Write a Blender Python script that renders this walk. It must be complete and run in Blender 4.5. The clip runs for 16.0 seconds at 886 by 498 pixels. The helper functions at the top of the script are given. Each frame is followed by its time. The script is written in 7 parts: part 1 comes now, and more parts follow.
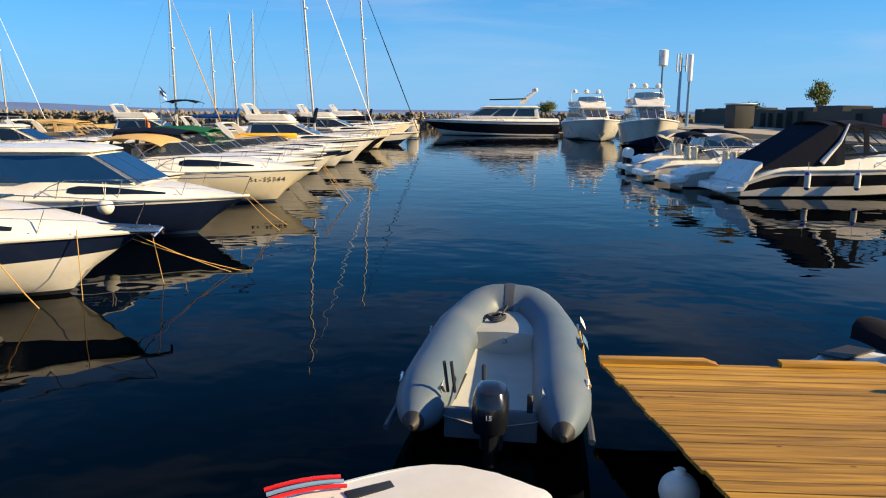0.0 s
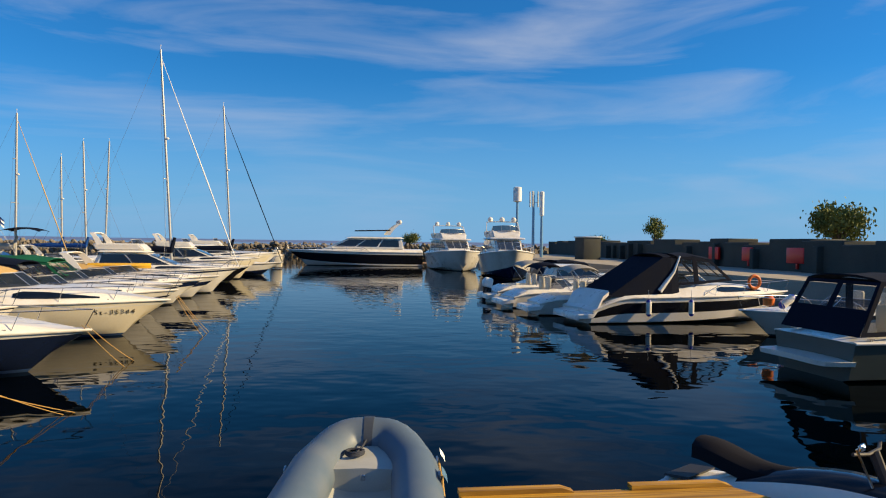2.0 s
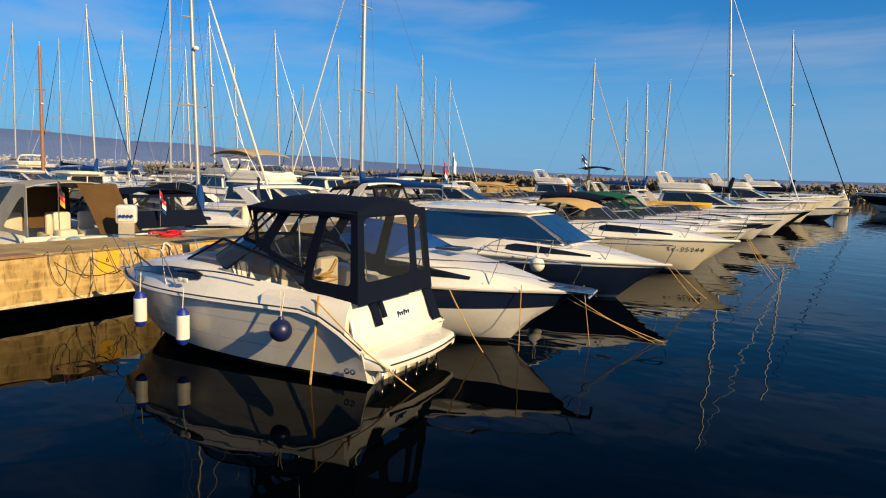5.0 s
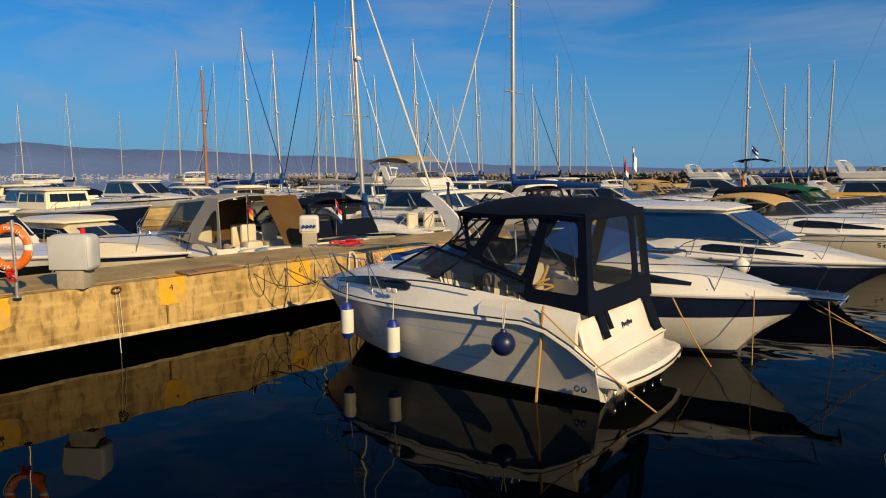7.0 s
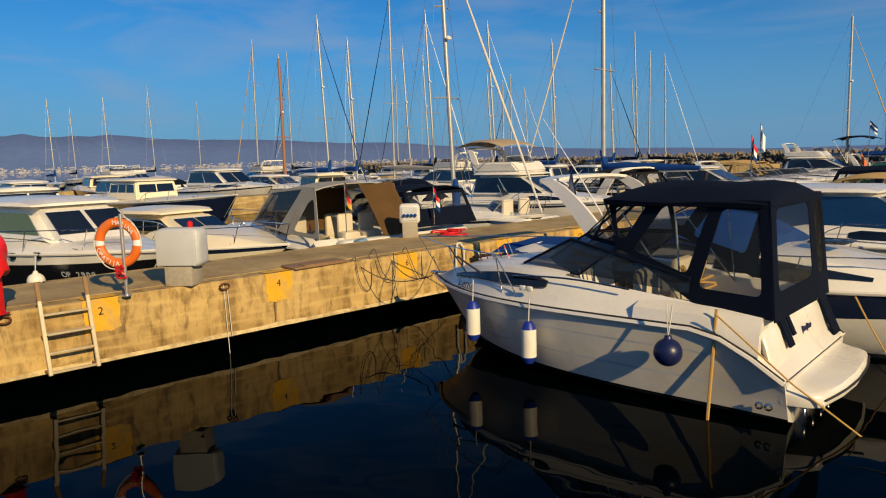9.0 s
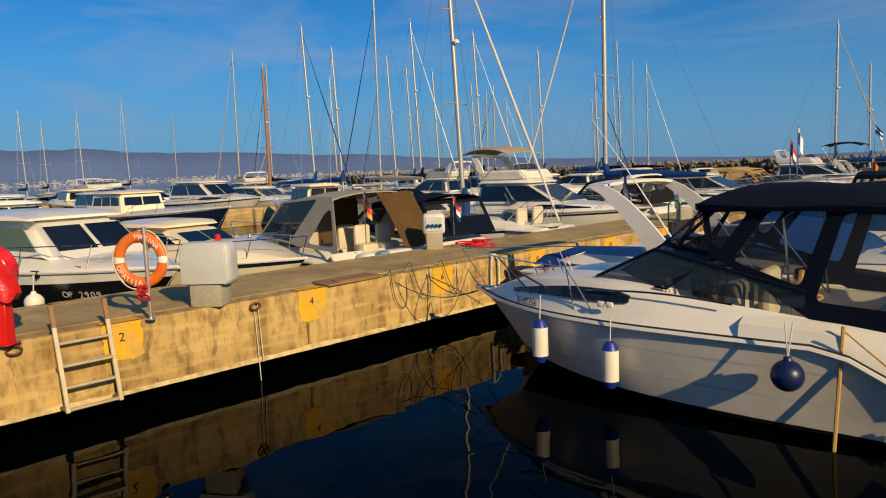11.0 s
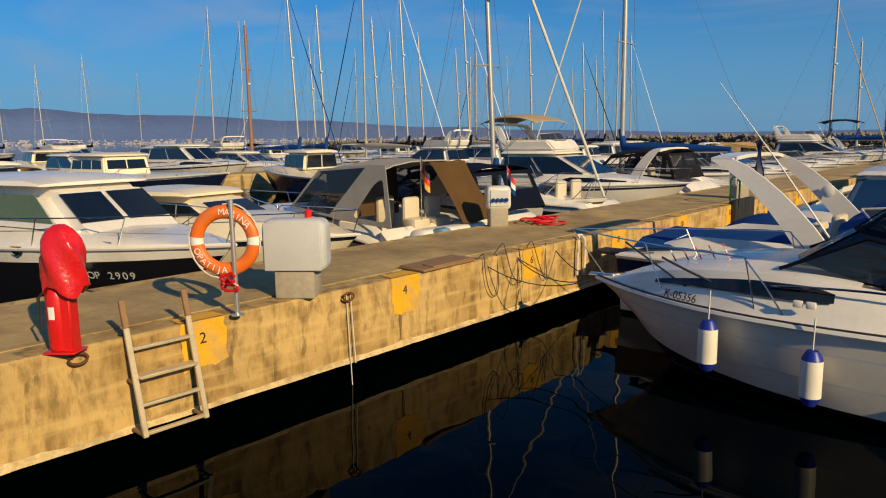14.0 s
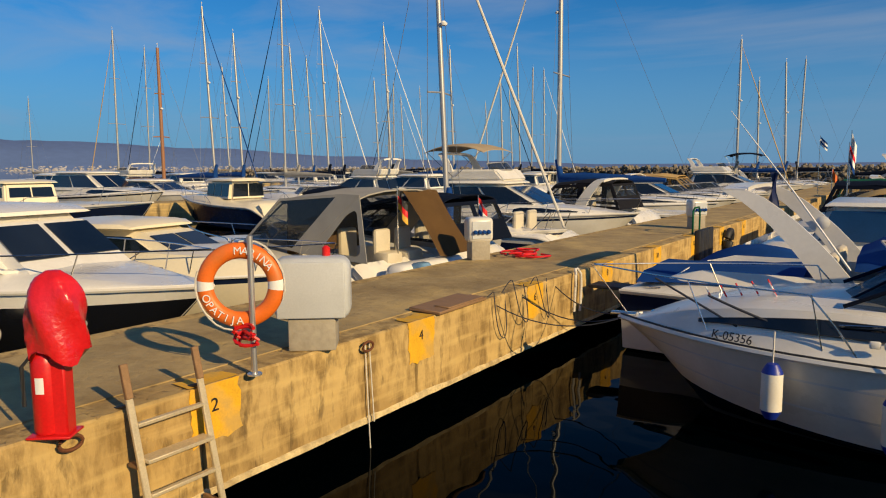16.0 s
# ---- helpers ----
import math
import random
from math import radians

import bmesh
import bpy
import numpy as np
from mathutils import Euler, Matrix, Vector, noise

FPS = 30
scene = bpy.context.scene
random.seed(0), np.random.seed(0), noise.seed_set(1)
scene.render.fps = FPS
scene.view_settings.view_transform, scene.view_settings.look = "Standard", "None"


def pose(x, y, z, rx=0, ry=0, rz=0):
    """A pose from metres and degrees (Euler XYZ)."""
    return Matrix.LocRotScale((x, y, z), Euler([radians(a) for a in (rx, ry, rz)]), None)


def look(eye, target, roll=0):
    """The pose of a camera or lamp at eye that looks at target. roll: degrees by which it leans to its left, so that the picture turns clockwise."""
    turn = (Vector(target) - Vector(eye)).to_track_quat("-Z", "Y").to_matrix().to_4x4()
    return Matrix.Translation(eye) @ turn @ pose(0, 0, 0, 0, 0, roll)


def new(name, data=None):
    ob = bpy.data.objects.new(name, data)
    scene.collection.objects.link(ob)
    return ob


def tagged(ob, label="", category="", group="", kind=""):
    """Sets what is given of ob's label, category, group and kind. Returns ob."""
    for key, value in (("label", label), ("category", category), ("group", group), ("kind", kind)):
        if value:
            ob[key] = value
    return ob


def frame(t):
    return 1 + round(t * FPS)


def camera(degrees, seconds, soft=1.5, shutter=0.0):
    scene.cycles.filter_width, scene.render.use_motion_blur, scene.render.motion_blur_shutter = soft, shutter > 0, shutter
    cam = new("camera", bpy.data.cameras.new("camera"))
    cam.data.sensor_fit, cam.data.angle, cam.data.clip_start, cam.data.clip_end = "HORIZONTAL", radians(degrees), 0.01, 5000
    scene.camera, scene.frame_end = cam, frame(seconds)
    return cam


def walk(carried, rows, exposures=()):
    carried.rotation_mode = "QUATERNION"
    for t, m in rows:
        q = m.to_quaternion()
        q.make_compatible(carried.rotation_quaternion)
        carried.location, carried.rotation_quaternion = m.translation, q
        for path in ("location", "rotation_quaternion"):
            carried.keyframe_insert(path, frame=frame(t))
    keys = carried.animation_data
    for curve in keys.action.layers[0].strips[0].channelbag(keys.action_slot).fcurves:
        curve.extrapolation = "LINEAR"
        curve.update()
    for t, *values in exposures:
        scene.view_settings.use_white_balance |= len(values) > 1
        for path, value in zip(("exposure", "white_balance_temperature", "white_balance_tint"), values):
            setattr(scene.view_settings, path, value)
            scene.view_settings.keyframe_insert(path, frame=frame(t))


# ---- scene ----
cam = camera(64.2, 16.0, soft=1.1)
PATH = [
    (0, (-1.71, 0.223, 1.725), (-1.699, 2.186, 1.343), 0.4),
    (0.5, (-1.661, 0.202, 1.749), (-1.417, 2.171, 1.494), 1.4),
    (1, (-1.639, 0.192, 1.756), (-1.349, 2.167, 1.642), -0.0),
    (1.5, (-1.63, 0.203, 1.764), (-1.279, 2.167, 1.638), 0.3),
    (2, (-1.609, 0.176, 1.744), (-1.227, 2.139, 1.729), 0.8),
    (2.5, (-1.612, 0.21, 1.775), (-1.308, 2.186, 1.718), 0.7),
    (3, (-1.68, 0.222, 1.76), (-1.621, 2.217, 1.628), 0.3),
    (3.5, (-1.816, 0.189, 1.777), (-2.071, 2.162, 1.578), 0.4),
    (4, (-1.969, 0.3, 1.745), (-2.526, 2.21, 1.549), 0.5),
    (4.5, (-2.232, 0.357, 1.729), (-3.103, 2.141, 1.492), 1.0),
    (4.7, (-2.303, 0.346, 1.733), (-3.24, 2.097, 1.504), 1.5),
    (6.8, (-3.692, 0.271, 1.694), (-5.024, 1.748, 1.477), -2.0),
    (7, (-3.839, 0.214, 1.677), (-5.153, 1.706, 1.464), -0.7),
    (7.5, (-4.169, 0.347, 1.674), (-5.592, 1.742, 1.502), -1.1),
    (8, (-4.537, 0.306, 1.701), (-5.923, 1.737, 1.526), -1.3),
    (8.5, (-4.854, 0.3, 1.659), (-6.251, 1.71, 1.413), -0.8),
    (9, (-5.193, 0.358, 1.686), (-6.64, 1.716, 1.435), -1.7),
    (11.3, (-6.893, 0.2, 1.627), (-8.288, 1.619, 1.415), -2.1),
    (11.5, (-7.093, 0.16, 1.641), (-8.486, 1.583, 1.453), -1.8),
    (12, (-7.493, 0.222, 1.644), (-8.886, 1.64, 1.427), -1.0),
    (12.5, (-7.933, 0.17, 1.609), (-9.236, 1.66, 1.32), -1.6),
    (13, (-8.29, 0.153, 1.612), (-9.63, 1.622, 1.397), -2.4),
    (13.5, (-8.667, 0.178, 1.646), (-10.034, 1.615, 1.385), 0.1),
    (14, (-9.07, 0.09, 1.633), (-10.391, 1.559, 1.323), -0.9),
    (14.5, (-9.409, 0.07, 1.613), (-10.717, 1.56, 1.348), -1.9),
    (15, (-9.854, -0.001, 1.586), (-11.079, 1.553, 1.301), -0.7),
    (15.5, (-10.206, -0.032, 1.601), (-11.299, 1.611, 1.271), -0.7),
    (16, (-10.61, 0.017, 1.619), (-11.734, 1.655, 1.388), -0.4),
]
walk(cam, [(t, look(eye, target, roll)) for t, eye, target, roll in PATH],
     [(0, 0.92), (0.5, 1.0), (1.5, 0.62), (3.5, 0.55), (4.6, 0.5), (6.9, 0.03), (16, 0.0)])

# ---- world, sun ----
WZ = -1.1            # water level; z = 0 is the top of the concrete pier
SUN_EL, SUN_AZ = 25.0, -13.0   # degrees; azimuth from +x towards +y
world = bpy.data.worlds.new("sky")
scene.world = world
world.use_nodes = True
wn, wl = world.node_tree.nodes, world.node_tree.links
wn.clear()
sky = wn.new("ShaderNodeTexSky")
sky.sky_type, sky.sun_disc = "NISHITA", False
sky.sun_elevation, sky.sun_rotation = radians(SUN_EL), radians(90 - SUN_AZ)
sky.air_density, sky.dust_density, sky.ozone_density = 1.0, 0.3, 2.0
tint = wn.new("ShaderNodeVectorMath")      # deep maritime blue of the clear air
tint.operation = "MULTIPLY"
tint.inputs[1].default_value = (0.20, 0.95, 1.66)
wl.new(sky.outputs[0], tint.inputs[0])
tc = wn.new("ShaderNodeTexCoord")
mp = wn.new("ShaderNodeMapping")
mp.inputs["Rotation"].default_value = (0.0, radians(10), radians(25))
mp.inputs["Scale"].default_value = (1.1, 2.6, 9.0)
wl.new(tc.outputs["Generated"], mp.inputs["Vector"])
cn = wn.new("ShaderNodeTexNoise")
cn.inputs["Scale"].default_value, cn.inputs["Detail"].default_value, cn.inputs["Roughness"].default_value = 1.7, 7.0, 0.55
cn.inputs["Distortion"].default_value = 0.5
wl.new(mp.outputs[0], cn.inputs["Vector"])
ramp = wn.new("ShaderNodeValToRGB")
ramp.color_ramp.elements[0].position, ramp.color_ramp.elements[0].color = 0.46, (0, 0, 0, 1)
ramp.color_ramp.elements[1].position, ramp.color_ramp.elements[1].color = 0.73, (0.46, 0.46, 0.46, 1)
wl.new(cn.outputs["Fac"], ramp.inputs["Fac"])
mixc = wn.new("ShaderNodeMixRGB")
mixc.inputs["Color2"].default_value = (6.6, 7.2, 8.6, 1)
wl.new(ramp.outputs["Color"], mixc.inputs["Fac"])
wl.new(tint.outputs[0], mixc.inputs["Color1"])
sep = wn.new("ShaderNodeSeparateXYZ")
wl.new(tc.outputs["Generated"], sep.inputs[0])
hz = wn.new("ShaderNodeMapRange")          # pale sea haze low over the horizon
hz.interpolation_type = "SMOOTHSTEP"
hz.inputs["From Min"].default_value, hz.inputs["From Max"].default_value = -0.02, 0.24
hz.inputs["To Min"].default_value, hz.inputs["To Max"].default_value = 0.82, 0.0
wl.new(sep.outputs["Z"], hz.inputs["Value"])
haze = wn.new("ShaderNodeMixRGB")
haze.inputs["Color2"].default_value = (2.9, 5.5, 9.3, 1)
wl.new(hz.outputs[0], haze.inputs["Fac"])
wl.new(mixc.outputs[0], haze.inputs["Color1"])
bg = wn.new("ShaderNodeBackground")
bg.inputs["Strength"].default_value = 0.053
wl.new(haze.outputs[0], bg.inputs["Color"])
wo = wn.new("ShaderNodeOutputWorld")
wl.new(bg.outputs[0], wo.inputs["Surface"])

sun_data = bpy.data.lights.new("sun", "SUN")
sun_data.energy, sun_data.angle, sun_data.color = 5.0, radians(0.55), (1.0, 0.745, 0.39)
sun = new("sun", sun_data)
sun_dir = Vector((math.cos(radians(SUN_EL)) * math.cos(radians(SUN_AZ)), math.cos(radians(SUN_EL)) * math.sin(radians(SUN_AZ)), math.sin(radians(SUN_EL))))
sun.matrix_world = look(sun_dir * 100, (0, 0, 0))

# ---- materials ----


def surf(name, col, rough=0.5, metal=0.0, var=0.12, scale=3.0, fine=60.0, bump=0.05, coat=0.0, dirt=None, amount=0.0, stretch=(1, 1, 1), spec=0.5):
    """A surface with broad and fine variation, optional dirt patches and a fine relief."""
    m = bpy.data.materials.new(name)
    m.use_nodes = True
    n, l = m.node_tree.nodes, m.node_tree.links
    p = n["Principled BSDF"]
    c = n.new("ShaderNodeTexCoord")
    mpg = n.new("ShaderNodeMapping")
    mpg.inputs["Scale"].default_value = stretch
    l.new(c.outputs["Object"], mpg.inputs["Vector"])
    a, b = n.new("ShaderNodeTexNoise"), n.new("ShaderNodeTexNoise")
    a.inputs["Scale"].default_value, a.inputs["Detail"].default_value = scale, 5
    b.inputs["Scale"].default_value, b.inputs["Detail"].default_value = fine, 3
    for q in (a, b):
        l.new(mpg.outputs[0], q.inputs["Vector"])
    add = n.new("ShaderNodeMath")
    add.operation = "ADD"
    l.new(a.outputs["Fac"], add.inputs[0])
    l.new(b.outputs["Fac"], add.inputs[1])
    mr = n.new("ShaderNodeMapRange")
    mr.inputs["From Min"].default_value, mr.inputs["From Max"].default_value = 0.6, 1.4
    mr.inputs["To Min"].default_value, mr.inputs["To Max"].default_value = 1 - var, 1 + var
    l.new(add.outputs[0], mr.inputs["Value"])
    mul = n.new("ShaderNodeVectorMath")
    mul.operation = "SCALE"
    mul.inputs[0].default_value = col
    l.new(mr.outputs[0], mul.inputs["Scale"])
    out = mul.outputs[0]
    if dirt:
        d = n.new("ShaderNodeTexNoise")
        d.inputs["Scale"].default_value, d.inputs["Detail"].default_value = scale * 0.7, 8
        l.new(mpg.outputs[0], d.inputs["Vector"])
        dr = n.new("ShaderNodeMapRange")
        dr.inputs["From Min"].default_value, dr.inputs["From Max"].default_value = 0.48, 0.68
        dr.inputs["To Max"].default_value = amount
        l.new(d.outputs["Fac"], dr.inputs["Value"])
        mx = n.new("ShaderNodeMixRGB")
        mx.inputs["Color2"].default_value = (*dirt, 1)
        l.new(dr.outputs[0], mx.inputs["Fac"])
        l.new(out, mx.inputs["Color1"])
        out = mx.outputs[0]
    l.new(out, p.inputs["Base Color"])
    rr = n.new("ShaderNodeMapRange")
    rr.inputs["To Min"].default_value, rr.inputs["To Max"].default_value = max(0.02, rough - 0.08), min(1, rough + 0.1)
    l.new(a.outputs["Fac"], rr.inputs["Value"])
    l.new(rr.outputs[0], p.inputs["Roughness"])
    p.inputs["Metallic"].default_value = metal
    p.inputs["Coat Weight"].default_value = coat
    p.inputs["Specular IOR Level"].default_value = spec
    if bump:
        bp = n.new("ShaderNodeBump")
        bp.inputs["Strength"].default_value, bp.inputs["Distance"].default_value = bump, 0.02
        l.new(b.outputs["Fac"], bp.inputs["Height"])
        l.new(bp.outputs[0], p.inputs["Normal"])
    return m


def clear_pane(name, tintcol, opacity):
    """Thin glazing: see-through, partly tinted, with a glossy face."""
    m = bpy.data.materials.new(name)
    m.use_nodes = True
    n, l = m.node_tree.nodes, m.node_tree.links
    n.clear()
    t = n.new("ShaderNodeBsdfTransparent")
    t.inputs["Color"].default_value = (*[1 - opacity * (1 - c) for c in tintcol], 1)
    d = n.new("ShaderNodeBsdfPrincipled")
    d.inputs["Base Color"].default_value = (*[c * 0.25 for c in tintcol], 1)
    d.inputs["Roughness"].default_value = 0.06
    ns = n.new("ShaderNodeTexNoise")
    ns.inputs["Scale"].default_value = 2.5
    bp = n.new("ShaderNodeBump")
    bp.inputs["Strength"].default_value, bp.inputs["Distance"].default_value = 0.15, 0.1
    l.new(ns.outputs["Fac"], bp.inputs["Height"])
    l.new(bp.outputs[0], d.inputs["Normal"])
    mx = n.new("ShaderNodeMixShader")
    mx.inputs["Fac"].default_value = opacity
    l.new(t.outputs[0], mx.inputs[1])
    l.new(d.outputs[0], mx.inputs[2])
    o = n.new("ShaderNodeOutputMaterial")
    l.new(mx.outputs[0], o.inputs["Surface"])
    return m


GEL = surf("white gelcoat", (0.80, 0.77, 0.70), 0.28, var=0.05, scale=1.5, fine=20, bump=0.01, coat=0.3, dirt=(0.52, 0.46, 0.34), amount=0.35)
CREAM = surf("cream gelcoat", (0.78, 0.70, 0.52), 0.3, var=0.05, scale=1.5, fine=20, bump=0.01, coat=0.3)
PALE = surf("greyed white gelcoat", (0.68, 0.645, 0.57), 0.3, var=0.06, scale=1.2, fine=20, bump=0.01, coat=0.3, dirt=(0.42, 0.38, 0.3), amount=0.5)
NAVY = surf("navy gelcoat", (0.010, 0.018, 0.05), 0.2, var=0.1, bump=0.01, coat=0.5)
BLACKGEL = surf("black gelcoat", (0.008, 0.009, 0.013), 0.2, var=0.1, bump=0.01, coat=0.5)
BLUEGEL = surf("pale blue gelcoat", (0.16, 0.30, 0.45), 0.25, var=0.06, bump=0.01, coat=0.4)
ANTIFOUL = surf("dark antifouling", (0.02, 0.025, 0.035), 0.7, var=0.3, scale=6, dirt=(0.06, 0.07, 0.03), amount=0.7)
ANTIBLUE = surf("blue antifouling", (0.02, 0.06, 0.16), 0.7, var=0.3, scale=6)
# Hull tone darkened to carry the shade on the basin's right side.
SHADEGREEN = surf("green-grey gelcoat darkened for shade", (0.06, 0.075, 0.065), 0.35, var=0.15, scale=1.5, bump=0.02)
CURTAIN = surf("green curtain", (0.12, 0.20, 0.14), 0.9, var=0.3, stretch=(14, 14, 0.6), scale=3)
CANVAS = surf("navy canvas", (0.0028, 0.006, 0.017), 0.85, var=0.25, scale=2, fine=200, bump=0.15, spec=0.12)
BLUECANVAS = surf("bright blue canvas", (0.008, 0.05, 0.21), 0.8, var=0.2, scale=2, fine=200, bump=0.15, spec=0.12)
TAN = surf("tan canvas", (0.55, 0.36, 0.14), 0.85, var=0.15, scale=2, fine=200, bump=0.15, spec=0.12)
GREYCANVAS = surf("grey canvas", (0.34, 0.325, 0.29), 0.85, var=0.18, scale=2, fine=200, bump=0.15, spec=0.12)
FADED = surf("faded beige canvas", (0.40, 0.31, 0.20), 0.85, var=0.18, scale=2, fine=200, bump=0.15, spec=0.12)
GREENCANVAS = surf("green canvas", (0.01, 0.10, 0.05), 0.85, var=0.2, scale=2, fine=200, bump=0.15, spec=0.12)
BLACKCANVAS = surf("black canvas", (0.012, 0.012, 0.016), 0.85, var=0.25, scale=2, fine=200, bump=0.15, spec=0.12)
STEEL = surf("stainless steel", (0.62, 0.60, 0.57), 0.22, metal=1.0, var=0.08, bump=0.0)
ALU = surf("brushed aluminium", (0.60, 0.58, 0.55), 0.38, metal=0.8, var=0.1, bump=0.02)
MAST = surf("anodised mast", (0.44, 0.43, 0.41), 0.4, metal=0.5, var=0.1, bump=0.02)
WOODMAST = surf("varnished mast", (0.30, 0.14, 0.06), 0.35, var=0.2, stretch=(1, 1, 0.1), coat=0.4)
RUBBER = surf("black rubber", (0.018, 0.018, 0.02), 0.6, var=0.2, bump=0.1)
DARKGLASS = surf("tinted glass", (0.006, 0.010, 0.016), 0.06, var=0.2, bump=0.0, coat=0.6)
BLUEGLASS = surf("blue tinted glass", (0.008, 0.035, 0.10), 0.07, var=0.2, bump=0.0, coat=0.6)
VINYL = clear_pane("clear vinyl", (0.40, 0.45, 0.50), 0.13)
SMOKE = clear_pane("smoked screen", (0.10, 0.14, 0.20), 0.62)
ROPE = surf("ochre rope", (0.50, 0.30, 0.09), 0.9, var=0.25, scale=40, fine=300, bump=0.3)
WHITEROPE = surf("white rope", (0.65, 0.62, 0.55), 0.9, var=0.2, scale=40, fine=300, bump=0.3)
DARKROPE = surf("dark rope", (0.04, 0.045, 0.06), 0.9, var=0.25, scale=40, fine=300, bump=0.3)
WIRE = surf("rigging wire", (0.30, 0.30, 0.30), 0.4, metal=0.7, var=0.1, bump=0)
FWHITE = surf("white fender vinyl", (0.78, 0.75, 0.66), 0.45, var=0.08, bump=0.02, dirt=(0.45, 0.4, 0.3), amount=0.4)
FBLUE = surf("blue fender vinyl", (0.01, 0.03, 0.30), 0.4, var=0.1, bump=0.02)
FNAVY = surf("navy fender vinyl", (0.008, 0.014, 0.07), 0.35, var=0.1, bump=0.02)
RED = surf("red plastic", (0.62, 0.012, 0.012), 0.35, var=0.15, bump=0.02)
REDCLOTH = surf("red vinyl cover", (0.60, 0.012, 0.015), 0.28, var=0.15, scale=6, fine=30, bump=0.25, coat=0.4)
ORANGE = surf("orange plastic", (0.78, 0.16, 0.015), 0.45, var=0.1, scale=8, bump=0.05, dirt=(0.5, 0.2, 0.06), amount=0.4)
YELLOW = surf("yellow paint", (0.74, 0.40, 0.015), 0.7, var=0.18, scale=5, bump=0.1, dirt=(0.42, 0.30, 0.12), amount=0.6)
WHITEPAINT = surf("white paint", (0.80, 0.80, 0.78), 0.6, var=0.05)
BLACKPAINT = surf("black paint", (0.015, 0.015, 0.018), 0.6, var=0.1)
GREYBOX = surf("grey painted steel", (0.52, 0.54, 0.55), 0.5, var=0.08, scale=3, bump=0.03, dirt=(0.3, 0.3, 0.28), amount=0.4)
TUBEGREY = surf("grey inflatable fabric", (0.095, 0.135, 0.18), 0.5, var=0.12, scale=2.5, fine=150, bump=0.05, dirt=(0.16, 0.18, 0.2), amount=0.5)
TUBEDARK = surf("dark grey inflatable patch", (0.05, 0.06, 0.075), 0.6, var=0.15, fine=150, bump=0.05)
RIBFLOOR = surf("pale moulded floor", (0.42, 0.43, 0.40), 0.5, var=0.1, scale=4, dirt=(0.36, 0.36, 0.3), amount=0.6)
BROWNCANVAS = surf("brown canvas", (0.10, 0.056, 0.022), 0.85, var=0.25, scale=2, fine=200, bump=0.2, spec=0.12)
# Golden sunlight on the ladder's silvery metal is tinted into this colour.
GALV = surf("galvanised metal tinted for warm sun", (0.62, 0.52, 0.34), 0.42, metal=0.35, var=0.2, scale=6, bump=0.05)
# Near-black base colour for the recess under the pier deck.
BLACKBASE = surf("near-black rough concrete", (0.012, 0.013, 0.011), 0.8, var=0.4, scale=3, fine=20, bump=0.3)
TEAK = surf("weathered teak", (0.26, 0.15, 0.07), 0.65, var=0.2, stretch=(0.2, 2, 2), scale=8)
ROCK = surf("breakwater rock", (0.20, 0.17, 0.13), 0.95, var=0.45, scale=1.2, fine=12, bump=0.6)
# The shade on wall and hut faces is put into this dark base colour.
SHADEWALL = surf("old concrete darkened for shade", (0.050, 0.052, 0.045), 0.9, var=0.35, scale=0.8, fine=15, bump=0.4, dirt=(0.05, 0.06, 0.05), amount=0.7)
LEAF = surf("sunlit foliage", (0.13, 0.15, 0.025), 0.7, var=0.5, scale=1.5, fine=8, bump=0)
BARK = surf("bark", (0.10, 0.07, 0.045), 0.9, var=0.3, scale=6, bump=0.4)
# Distance haze is mixed into this blue base colour.
HILL = surf("hills tinted for haze", (0.10, 0.165, 0.35), 1.0, var=0.12, scale=0.004, fine=0.03, bump=0)
TOWN = surf("far town walls", (0.40, 0.38, 0.38), 0.9, var=0.3, scale=0.02, fine=0.2, bump=0)
SAND = surf("sandy concrete", (0.36, 0.32, 0.25), 0.9, var=0.2, scale=0.6, fine=20, bump=0.2)
SEAT = surf("cream seat vinyl", (0.62, 0.55, 0.42), 0.5, var=0.1, bump=0.05)


